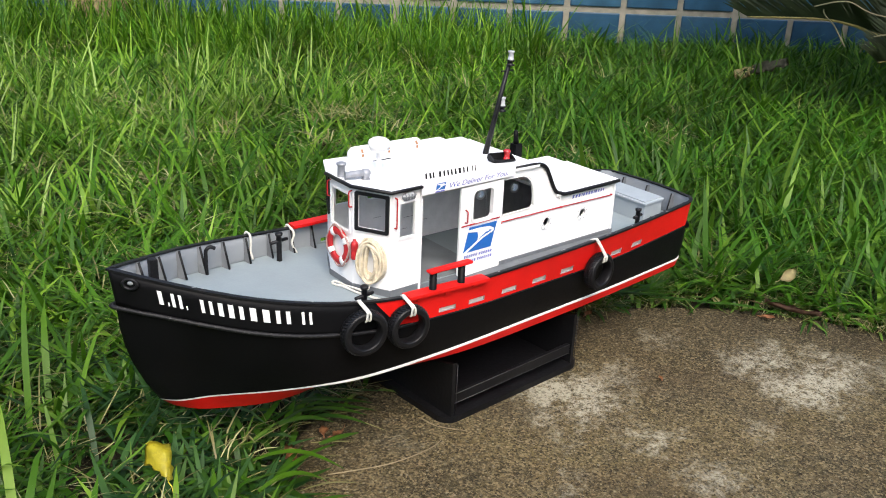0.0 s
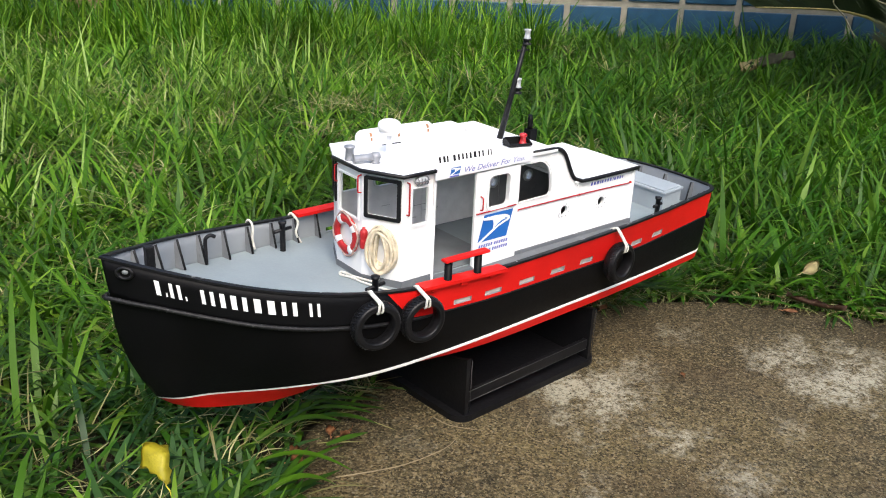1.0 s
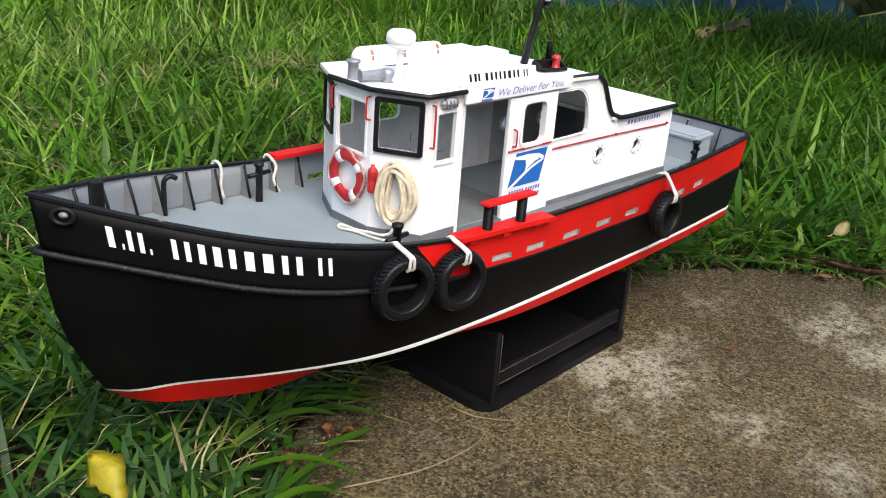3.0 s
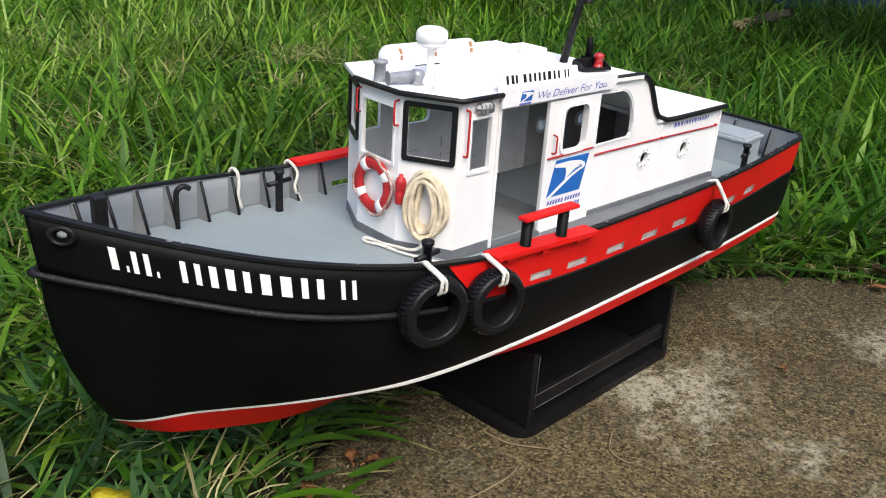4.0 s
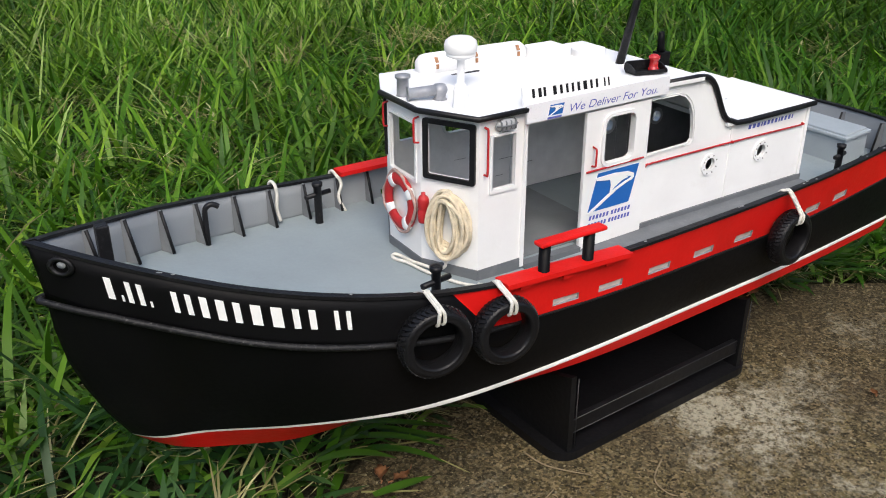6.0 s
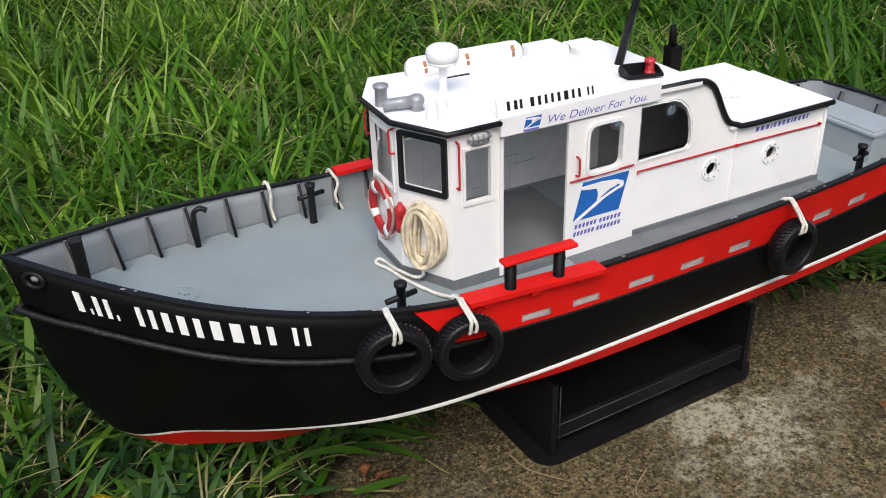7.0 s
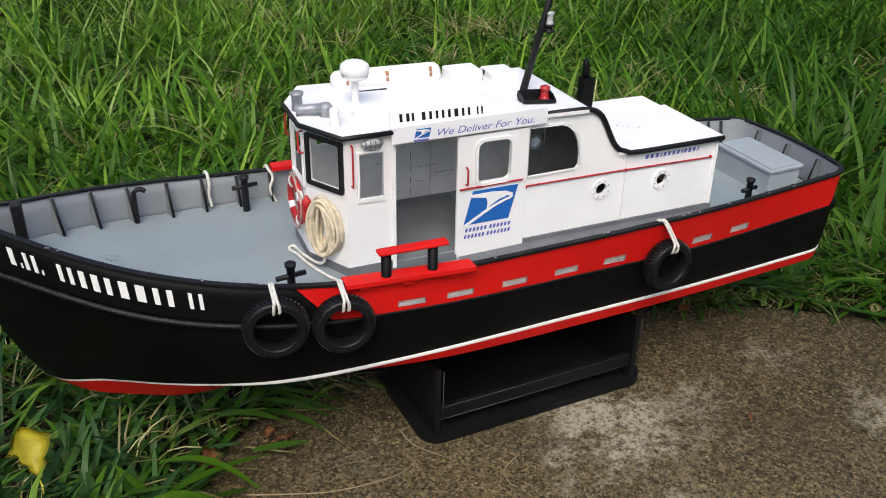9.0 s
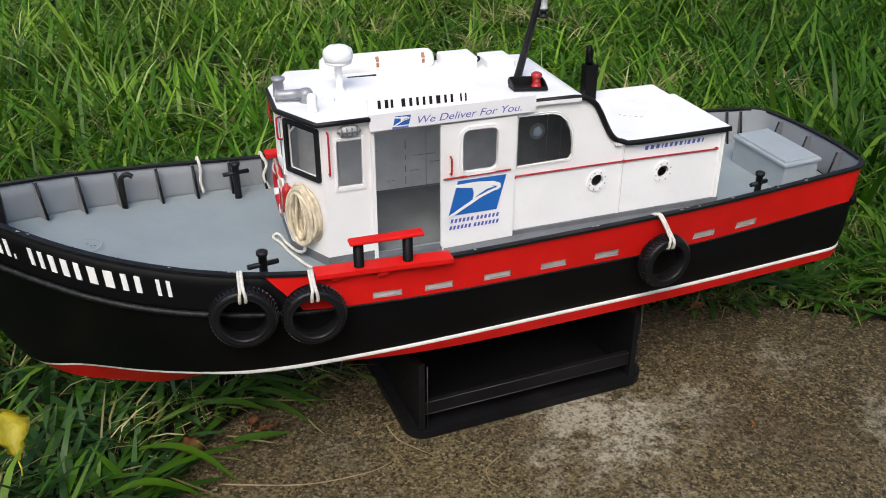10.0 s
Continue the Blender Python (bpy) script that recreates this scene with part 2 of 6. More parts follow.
knuckle_z = knots([(-0.3105, 0.1530), (-0.265, 0.1420), (-0.216, 0.1308), (-0.149, 0.1226), (-0.066, 0.1185), (0.033, 0.1166), (0.149, 0.1126), (0.284, 0.1134)])
water_b = knots([(-0.285, -0.0012), (-0.277, 0.008), (-0.254, 0.0205), (-0.215, 0.0467), (-0.16, 0.0722), (-0.09, 0.0805), (0.045, 0.0735), (0.154, 0.0645), (0.284, 0.046)])
water_z = knots([(-0.285, 0.0672), (-0.25, 0.0705), (-0.215, 0.0742), (-0.09, 0.0818), (0.154, 0.0793), (0.284, 0.0746)])
stem_u = knots([(0.0395, -0.224), (0.0446, -0.246), (0.0518, -0.264), (0.0697, -0.2848), (0.0863, -0.2956), (0.1047, -0.303), (0.1283, -0.309), (0.1515, -0.3105), (0.184, -0.3145)])


def vc(u):
    """The boat's middle line."""
    return 0.0075 + 0.022 * u


def sv(u, side, b):
    """Across the boat: b outward from the datum on the starboard side, mirrored about the middle line on the port side."""
    return -b if side < 0 else max(-b, b + 2 * vc(u) - 0.0032 * min(1.0, max(0.0, (b + vc(u)) / 0.03)))


def deck_z(u):
    return rail_z(u) - 0.0215 - 0.004 * max(0.0, min(1.0, (u - 0.17) / 0.05)) - 0.0030 * max(0.0, min(1.0, (-0.125 - u) / 0.07))


def level(k):
    """Half breadth and height functions of a hull level: 0 keel line, 1 bilge, 2 stripe foot, 3 stripe top, 4 knuckle, 5 rail."""
    return {3: (water_b, water_z, -0.285), 4: (knuckle_b, knuckle_z, -0.3105), 5: (rail_b, rail_z, -0.314)}[k]


forefoot = knots([(-0.2745, 0.0105), (-0.25, 0.0180), (-0.222, 0.0200), (-0.197, 0.0160), (-0.177, 0.0090), (-0.160, 0.0040), (-0.145, 0.0028), (-0.13, 0.0032), (-0.11, 0.0050), (-0.05, 0.0095), (0.05, 0.0112), (0.154, 0.0104), (0.284, 0.0098)])
keel_drop = knots([(-0.226, 0.032), (-0.19, 0.029), (-0.160, 0.022), (-0.12, 0.020), (-0.07, 0.027), (-0.02, 0.040), (0.284, 0.040)])


def hull_line(k, n=70):
    """Points (u, b, z) of a level from the stem to the transom's middle, the quarter rounded off."""
    out = []
    ue = STERN - 0.016
    u0 = {5: -0.314, 4: -0.3105, 3: -0.285, 2: -0.2832, 1: -0.2745, 0: -0.226}[k]
    for i in range(n):
        u = u0 + (ue - u0) * (i / (n - 1)) ** 1.35
        if k >= 3:
            fb, fz, _ = level(k)
            b, z = fb(u), fz(u)
        else:
            uu = -0.285 + (u - u0) * (STERN + 0.285) / (STERN - u0)
            w = max(0.0, min(1.0, (u - u0) / 0.16))
            shrink = {2: 1.0, 1: 0.66 + 0.31 * w, 0: 0.0}[k]
            b = (water_b(uu) + vc(uu)) * shrink - vc(u)
            z = max(water_z(u) - {2: 0.0019 + 0.0008 * min(1.0, max(0.0, (u + 0.185) / 0.03)), 1: forefoot(u), 0: keel_drop(u)}[k], 0.0400 if k == 0 else 0.0)
        out.append((u, -vc(u) if i == 0 else b, z))
    b0, z0 = out[-1][1], out[-1][2]
    for j in range(1, 7):
        t = radians(15 * j)
        out.append((ue + 0.013 * math.sin(t) + 0.001 * j, b0 - (0.0117 * (1 - math.cos(t)) + 0.0006 * j) * (1 if k else 0), z0))
    u1, b1, _ = out[-1]
    for j in range(1, 5):
        f = j / 4
        u = u1 + 0.005 * (1 - (1 - f) ** 2)
        out.append((u, b1 * (1 - f) - vc(u) * f, z0))
    return out


def skin(lines, bm=None):
    """Quads between successive lines of (u, b, z), on both sides."""
    out = bm or bmesh.new()
    for side in (-1, 1):
        rows = [[out.verts.new((u, sv(u, side, b), z)) for u, b, z in ln] for ln in lines]
        for lo, hi in zip(rows, rows[1:]):
            for i in range(len(lo) - 1):
                q = (lo[i], lo[i + 1], hi[i + 1], hi[i])
                f = out.faces.new(q if side < 0 else q[::-1])
                f.smooth = True
    bmesh.ops.remove_doubles(out, verts=out.verts[:], dist=2e-5)
    return out


def between(a, b, f, swell=0.0):
    return [(ua + (ub - ua) * f, ba + (bb - ba) * f + swell * 4 * f * (1 - f), za + (zb - za) * f) for (ua, ba, za), (ub, bb, zb) in zip(a, b)]


L_KEEL, L_BILGE, L_FOOT, L_WATER, L_KNUCKLE, L_RAIL = (hull_line(k) for k in range(6))


def stemmed(line_a, line_b, f):
    """A level between two others whose stem end follows the curved stem."""
    ln = between(line_a, line_b, f, 0.0015)
    z = ln[0][2]
    du = stem_u(z) - ln[0][0]
    return [(u + du * max(0.0, 1 - i / 16.0) ** 1.5, (b if i else -vc(u + du)), zz) for i, (u, b, zz) in enumerate(ln)]


boat = thing("model_boat", (0, 0, 0.04), "black and red model boat with white cabin on black stand", "model boat")
sides = [L_WATER] + [stemmed(L_WATER, L_KNUCKLE, f) for f in (0.2, 0.4, 0.6, 0.8)] + [L_KNUCKLE]
hull = part("hull", skin(sides), BLACK, boat, "gloss black lower hull")
part("waterline_stripe", skin([L_FOOT, [(u, b + 0.0007 * min(1.0, max(0.0, (u + 0.19) / 0.05)), z) for u, b, z in between(L_FOOT, L_WATER, 0.45)], L_WATER]), STRIPE, hull, "thin white painted stripe")
part("bottom", skin([L_KEEL, between(L_KEEL, L_BILGE, 0.5, 0.002), L_BILGE]), RED, hull, "red painted bottom")
part("bottom_strake", skin([L_BILGE, L_FOOT]), RED, hull, "red painted strake under the stripe")

# rub rail along the knuckle
line = [(u - 0.0035 * max(0.0, 1 - (u + 0.3105) / 0.02), b + 0.0008, z) for u, b, z in L_KNUCKLE]
for side in (-1, 1):
    fore = [(u, sv(u, side, b), z) for u, b, z in line if u < -0.09]
    part("rub_rail", tube(fore, lambda f: 0.0017 * min(1.0, (1 - f) * 8 + 0.15), 8), RUB, hull, "black half-round rubbing strake, worn grey")
stern = [(u, -b, z - 0.001) for u, b, z in line if u > 0.276] + [(u, sv(u, 1, b), z - 0.001) for u, b, z in list(reversed(line))[1:] if u > 0.276]
part("rub_rail", tube(stern, 0.003, 8), BLACK, hull)

for side in (-1, 1):
    aft = [(u, sv(u, side, b + 0.0002), z) for u, b, z in L_KNUCKLE if -0.125 < u < 0.272]
    part("seam_edge", tube(aft, 0.0007, 6), BLACK_TRIM, hull, "thin worn edge where red meets black")


def bulwark(side, f0, f1, shear0, shear1, holes):
    """A bulwark wall on one side between two boat stations (shear: their change from foot to rail), with freeing ports cut through."""
    out = bmesh.new()
    us = [f0 + (f1 - f0) * i / 46 for i in range(47)] if f1 - f0 > 0.25 else [f0 + (f1 - f0) * (i / 34) ** 1.3 for i in range(35)]
    us = sorted(set(us + [h + s for h in holes for s in (-0.0086, 0.0086)]))
    for h in holes:
        us = [u for u in us if not (h - 0.0086 < u < h + 0.0086) and (abs(abs(u - h) - 0.0086) < 1e-9 or abs(abs(u - h) - 0.0086) > 0.002)]
    fs = [0.0, 0.14, 0.31, 0.65, 1.0]
    t = 0.0022

    def at(u, f, inner):
        w0 = max(0.0, 1 - (u - f0) / 0.03)
        w1 = max(0.0, 1 - (f1 - u) / 0.03)
        uk = u - (shear0 * w0 + shear1 * w1) * (f - 0.5)
        if f0 < -0.3:
            ud = -0.3105 + (uk + 0.314) * (f1 + 0.3105) / (f1 + 0.314)
        else:
            ud = uk
        b = knuckle_b(ud) * (1 - f) + rail_b(uk) * f
        z = knuckle_z(ud) * (1 - f) + rail_z(uk) * f
        x = ud * (1 - f) + uk * f
        if inner:
            s = (rail_b(uk + 0.002) - rail_b(uk - 0.002)) / 0.004
            nl = math.hypot(1, s)
            b, x = max(-vc(x), b - t / nl), x + min(t * s / nl, 0.004)
        return x, sv(x, side, b), z
    grid = {}
    for i, u in enumerate(us):
        for j, f in enumerate(fs):
            for k in (0, 1):
                grid[i, j, k] = out.verts.new(at(u, f, k))
    gone = {(i, 1) for i in range(len(us) - 1) for h in holes if abs((us[i] + us[i + 1]) / 2 - h) < 0.005}
    cells = [(i, j) for i in range(len(us) - 1) for j in range(len(fs) - 1) if (i, j) not in gone]
    have = set(cells)
    for i, j in cells:
        for k in (0, 1):
            f = out.faces.new((grid[i, j, k], grid[i + 1, j, k], grid[i + 1, j + 1, k], grid[i, j + 1, k]))
            f.material_index = k
            f.smooth = not holes
        for (di, dj), (p, q) in {(-1, 0): ((i, j), (i, j + 1)), (1, 0): ((i + 1, j), (i + 1, j + 1)), (0, -1): ((i, j), (i + 1, j)), (0, 1): ((i, j + 1), (i + 1, j + 1))}.items():
            if (i + di, j + dj) not in have:
                f = out.faces.new((grid[(*p, 0)], grid[(*q, 0)], grid[(*q, 1)], grid[(*p, 1)]))
                f.material_index = 1 if dj == 0 or (i + di, j + dj) in gone else 0
    bmesh.ops.recalc_face_normals(out, faces=out.faces[:])
    return out


PORTS = [-0.0788, -0.0478, -0.0108, 0.0265, 0.0642, 0.1028, 0.1396, 0.1752]
for side in (-1, 1):
    part("bow_bulwark", bulwark(side, -0.314, -0.1365, 0.0, 0.022, []), [BLACK, BULWARK_IN], boat, "black bow bulwark, grey inside")
    part("side_bulwark", bulwark(side, -0.1365, STERN - 0.016, 0.022, 0.0, PORTS), [RED, BULWARK_IN], boat, "red bulwark with cut freeing ports, grey inside")
for u in PORTS:
    x0, x1 = u - 0.0085, u + 0.0085
    part("freeing_port_flap", prism(rect(0, 1, 0.15, 0.30), [], lambda a, f, o=0.0: (x0 + (x1 - x0) * a, -(knuckle_b(x0 + (x1 - x0) * a) * (1 - f) + rail_b(x0 + (x1 - x0) * a) * f) + 0.0013 - o, knuckle_z(u) * (1 - f) + rail_z(u) * f), 0.0005), [SHUTTER, SHUTTER], boat, "pale grey freeing port flap")
quarter_lo = [p for p in L_KNUCKLE if p[0] >= STERN - 0.0165]
quarter_hi = [p for p in L_RAIL if p[0] >= STERN - 0.0165]
part("transom_bulwark", skin([quarter_lo, quarter_hi]), RED, boat, "red stern bulwark")
inner = [[(u - 0.002, max(-vc(u), b - 0.002), z) for u, b, z in q] for q in (quarter_lo, quarter_hi)]
part("transom_lining", skin(inner), BULWARK_IN, boat, "grey stern bulwark lining")

# cap rail
cap = bmesh.new()
rows = []
for s, pts in ((-1, L_RAIL), (1, list(reversed(L_RAIL)))):
    for i, (u, b, z) in enumerate(pts):
        rows.append((u, sv(u, s, b), z))
uniq = [rows[0]]
for p in rows[1:]:
    if (Vector(p) - Vector(uniq[-1])).length > 5e-4:
        uniq.append(p)
prev = None
for i, p in enumerate(uniq):
    a, b = Vector(uniq[max(0, i - 1)]), Vector(uniq[min(len(uniq) - 1, i + 1)])
    d = (b - a)
    d.z = 0
    d.normalize()
    if i in (0, len(uniq) - 1):
        nrm = Vector((1, 0, 0))
    else:
        nrm = Vector((-d.y, d.x, 0))
    if i == len(uniq) - 1 or i == 0:
        c = [Vector(p) + nrm * w + Vector((0, 0, h)) for w, h in ((-0.0012, -0.0012), (0.0048, -0.0012), (0.0048, 0.0004), (-0.0012, 0.0004))]
    else:
        c = [Vector(p) + nrm * w + Vector((0, 0, h)) for w, h in ((-0.0011, -0.0012), (0.0028, -0.0012), (0.0028, 0.0004), (-0.0011, 0.0004))]
    ring = [cap.verts.new(q) for q in c]
    if prev:
        for k in range(4):
            cap.faces.new((prev[k], prev[(k + 1) % 4], ring[(k + 1) % 4], ring[k]))
    prev = ring
bmesh.ops.recalc_face_normals(cap, faces=cap.faces[:])
part("cap_rail", cap, BLACK_TRIM, boat, "black cap rail with worn edges")

# deck
dk = bmesh.new()
prev = None
for i in range(70):
    u = -0.309 + (STERN + 0.002 + 0.309) * i / 69
    b = max(0.0002 - vc(u), min(rail_b(u), knuckle_b(u)) - 0.0012)
    if u > STERN - 0.014:
        b -= (u - STERN + 0.014) * 0.5
    va, vb = sv(u, -1, b), sv(u, 1, b)
    row = [dk.verts.new((u, va + (vb - va) * f, deck_z(u))) for f in (0, 0.25, 0.5, 0.75, 1)]
    if prev:
        for k in range(4):
            dk.faces.new((prev[k], row[k], row[k + 1], prev[k + 1]))
    prev = row
part("deck", dk, DECK, boat, "smooth grey painted deck", smooth=True)

# small flakes of bare wood on the near rail cap
fr_ = random.Random(5)
for k in range(16):
    u = fr_.uniform(-0.27, 0.25)
    a, c = 0.0008 + 0.0012 * fr_.random(), 0.0005 + 0.0004 * fr_.random()
    flake = lathe([(1.0, 0.0), (0.8, 0.25), (0, 0.3)], (0, 0, 0), n=7)
    turn = math.atan2(-(rail_b(u + 0.004) - rail_b(u - 0.004)), 0.008)
    bmesh.ops.transform(flake, matrix=Matrix.Translation((u, -rail_b(u) + fr_.uniform(-0.0008, 0.0012), rail_z(u) + 0.0012)) @ Matrix.Rotation(turn, 4, "Z") @ Matrix.Diagonal((a, c, 0.0006, 1)), verts=flake.verts)
    part("paint_flake", flake, FLAKE, boat, "pale chip in the black paint")
# darker painted walkway beside the cabin
sw_bm = bmesh.new()
edge_rows = []
for k in range(24):
    u = -0.0300 + 0.2030 * k / 23
    edge_rows.append([sw_bm.verts.new((u, v, deck_z(u) + 0.0006)) for v in (-0.0400 + 0.02545 * (u + 0.1), 0.0040 - min(rail_b(u), knuckle_b(u)))])
for a, b in zip(edge_rows, edge_rows[1:]):
    sw_bm.faces.new((a[1], b[1], b[0], a[0]))
part("walkway", sw_bm, GREY_DARK, boat, "dark grey painted side walkway")
# bulwark frames
for side in (-1, 1):
    for u in [-0.2870, -0.2656, -0.2434, -0.2208, -0.1950, -0.1708, -0.1460, -0.1220, -0.0985, 0.198, 0.226, 0.254, 0.266]:
        b, z0, z1 = rail_b(u) - 0.0022, deck_z(u), rail_z(u) - 0.001
        bk = min(b, knuckle_b(u) - 0.001)
        nx = -(rail_b(u + 0.003) - rail_b(u - 0.003)) / 0.006
        nl = math.hypot(nx, 1)
        nv = Vector((-nx / nl, -side / nl, 0))
        base0, top = Vector((u, sv(u, side, bk), z0)), Vector((u, sv(u, side, b), z1))
        toe, head = base0 + nv * 0.0084, top + nv * 0.0025
        along = nv.cross(Vector((0, 0, 1))) * 0.0006
        fr = bmesh.new()
        ring = [[fr.verts.new(p + s * along) for p in (base0, toe, head, top)] for s in (-1, 1)]
        fr.faces.new(ring[0])
        fr.faces.new(ring[1][::-1])
        for k in range(4):
            fr.faces.new((ring[0][k], ring[1][k], ring[1][(k + 1) % 4], ring[0][(k + 1) % 4]))
        knee = part("bulwark_frame", fr, KNEE, boat, "grey bulwark knee with black edge")
        part("edge_strip", tube([toe, head], 0.00095, 5), BLACK_TRIM, knee)
for v in (-0.022, 0.012, 0.046):
    z0 = deck_z(0.28)
    knee = part("bulwark_frame", prism([(0.2850, z0), (0.2750, z0), (0.2812, 0.1395), (0.2850, 0.1395)], [], lambda a, z, o=0.0, v=v: (a, v + o, z), 0.0013), [GREY_DARK, GREY_DARK], boat, "grey bulwark knee with black edge")
    part("edge_strip", tube([(0.2750, v - 0.0006, z0), (0.2812, v - 0.0006, 0.1395)], 0.0009, 5), BLACK_TRIM, knee)

# ---- cabin ----
WT = 0.0018
Z0, ROOF = 0.1225, 0.2128


def near_v(u):
    return -0.0415 + 0.02545 * (u + 0.1)


def far_v(u):
    return 0.0560 + 0.004 * u


def near_side(a, z, off=0.0):
    return (a, near_v(a) - off, z)


def far_side(a, z, off=0.0):
    return (a, far_v(a) + off, z)


def facet(p, q):
    """A mapper for a wall from p to q in plan: a runs from p, off points away from the cabin's middle."""
    p, q = Vector(p), Vector(q)
    d = (q - p).normalized()
    nrm = Vector((d.y, -d.x))
    if nrm.dot((p + q) / 2 - Vector((-0.06, 0.003))) < 0:
        nrm = -nrm

    def m(a, z, off=0.0):
        w = p + d * a + nrm * off
        return (w.x, w.y, z)
    return m, (q - p).length


P1, P2 = (-0.1195, -0.0115), (-0.1025, near_v(-0.1025))
Q1, Q2 = (-0.1188, 0.0245), (-0.1022, far_v(-0.1022))
cabin = part("cabin", box(-0.1, 0.17, -0.031, 0.0520, Z0 - 0.003, Z0 - 0.0005), FLOOR_GREY, boat, "white painted wooden cabin with grey floor")
front, fw = facet(P1, Q1)
star, sw = facet(P1, P2)
port, pw = facet(Q1, Q2)


def wall(name, outer, holes, mapper, mats=None, depth=WT, label=""):
    return part(name, prism(outer, holes, mapper, depth), mats or [WHITE, INSIDE], cabin, label)


def ring_frame(name, loop_out, loop_in, mapper, mat, off, depth, parent, label=""):
    return part(name, prism(loop_out, [loop_in], lambda a, z, o=0.0: mapper(a, z, off + o), depth), [mat, mat], parent, label)


# front walls with their windows
w = wall("front_wall", rect(0, fw, Z0, ROOF), [rect(0.005, fw - 0.0035, 0.172, 0.2035, 0.001)], front)
ring_frame("window_sill", rect(0.0035, fw - 0.002, 0.1705, 0.205, 0.001), rect(0.005, fw - 0.0035, 0.172, 0.2035, 0.001), front, WHITE, 0.0008, 0.001, w)
for nm, mp, ww in (("angled_wall", star, sw), ("angled_wall", port, pw)):
    w = wall(nm, rect(0, ww, Z0, ROOF), [rect(0.0045, ww - 0.0045, 0.1785, 0.2068, 0.001)], mp)
    ring_frame("window_frame", rect(0.0022, ww - 0.0018, 0.1762, 0.2092, 0.0015), rect(0.0048, ww - 0.0048, 0.1787, 0.2066, 0.001), mp, BLACK_TRIM, 0.0016, 0.0018, w, "black painted window frame")
# narrow side walls just behind the front
for nm, mp in (("narrow_wall", near_side), ("narrow_wall", far_side)):
    w = wall(nm, rect(-0.1025, -0.0742, Z0, ROOF), [rect(-0.0945, -0.0795, 0.1725, 0.2015)], mp)
    ring_frame("window_frame", rect(-0.0960, -0.0778, 0.1705, 0.2030), rect(-0.0945, -0.0795, 0.1725, 0.2015), mp, WHITE, 0.0010, 0.0012, w)
# near side: door post, upper beam, wall behind the sliding door
TOP = [(0.056, 0.2102), (0.064, 0.2088), (0.0705, 0.2045), (0.075, 0.1978), (0.079, 0.1902), (0.0835, 0.1826), (0.088, 0.1783), (0.094, 0.1765)]
top_path = [(p.x, p.y) for p in smooth_path([(a, z, 0) for a, z in TOP], 4)]
aft_outline = [(0.0165, Z0), (0.0942, Z0), (0.0942, 0.1765)] + [(a, z) for a, z in reversed(top_path[:-1])] + [(0.0165, 0.2105)]
big = [(0.0190, 0.1692), (0.0552, 0.1698), (0.0572, 0.1722), (0.0572, 0.1800), (0.0555, 0.1885), (0.0520, 0.1955), (0.0470, 0.2000), (0.0420, 0.2018), (0.0190, 0.2020)]
part("door_post", prism(rect(-0.0742, -0.0718, Z0, ROOF), [], lambda a, z, o=0.0: near_side(a, z, o + 0.0012), 0.003), [WHITE, WHITE], cabin)
wall("door_header", rect(-0.0718, 0.0165, 0.2036, ROOF), [], near_side)
wall("panel_back", rect(-0.0300, 0.0165, Z0, 0.2036), [rect(-0.0185, 0.0058, 0.1712, 0.1998, 0.004)], near_side)
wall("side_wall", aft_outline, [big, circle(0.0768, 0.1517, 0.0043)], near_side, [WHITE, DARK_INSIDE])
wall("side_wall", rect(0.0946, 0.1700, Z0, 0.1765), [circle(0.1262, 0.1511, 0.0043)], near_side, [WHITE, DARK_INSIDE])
part("seam_gap", box(0.09505, 0.09535, near_v(0.0945) - 0.0003, near_v(0.0945) + 0.0002, Z0, 0.1745), SCUFF, cabin, "fine grey seam between the side boards")
part("seam_batten", box(0.0938, 0.0950, near_v(0.0945) - 0.0006, near_v(0.0945), Z0, 0.1745), WHITE, cabin)
ring_frame("window_frame", [(a + (0.0012 if a > 0.03 else 0), z + (0.0012 if z > 0.185 else -0.0008)) for a, z in big], big, near_side, WHITE, 0.0007, 0.0009, cabin)
for u, z in ((0.0768, 0.1517), (0.1262, 0.1511)):
    flange = part("porthole", prism(circle(u, z, 0.0074), [circle(u, z, 0.0043)], lambda a, zz, o=0.0: near_side(a, zz, 0.0010 + o), 0.0016), [WHITE, WHITE], cabin, "white porthole flange with bolts")
    for k in range(8):
        t = 2 * math.pi * (k + 0.5) / 8
        a, zz = u + 0.0059 * math.cos(t), z + 0.0059 * math.sin(t)
        part("bolt", lathe([(0.0005, 0), (0.0004, 0.0005), (0, 0.0006)], near_side(a, zz, 0.0010), (0, -1, 0), 6), SCUFF, flange)
# sliding door
door = part("sliding_door", prism(rect(-0.0316, 0.0172, 0.1205, 0.2040), [rect(-0.0180, 0.0053, 0.1716, 0.1993, 0.0045)], lambda a, z, o=0.0: near_side(a, z, 0.0022 + o), 0.0018), [WHITE, INSIDE], cabin, "white sliding door pushed open, blue emblem")
ring_frame("window_frame", rect(-0.0198, 0.0071, 0.1698, 0.2011, 0.006), rect(-0.0178, 0.0051, 0.1718, 0.1991, 0.0045), near_side, WHITE, 0.0034, 0.0014, door)


def red_tube(points, r, parent, name="grab_handle"):
    return part(name, tube(smooth_path(points, 4), r, 6), RING_RED, parent, "red wire grab handle" if name == "grab_handle" else "thin red line of wire")


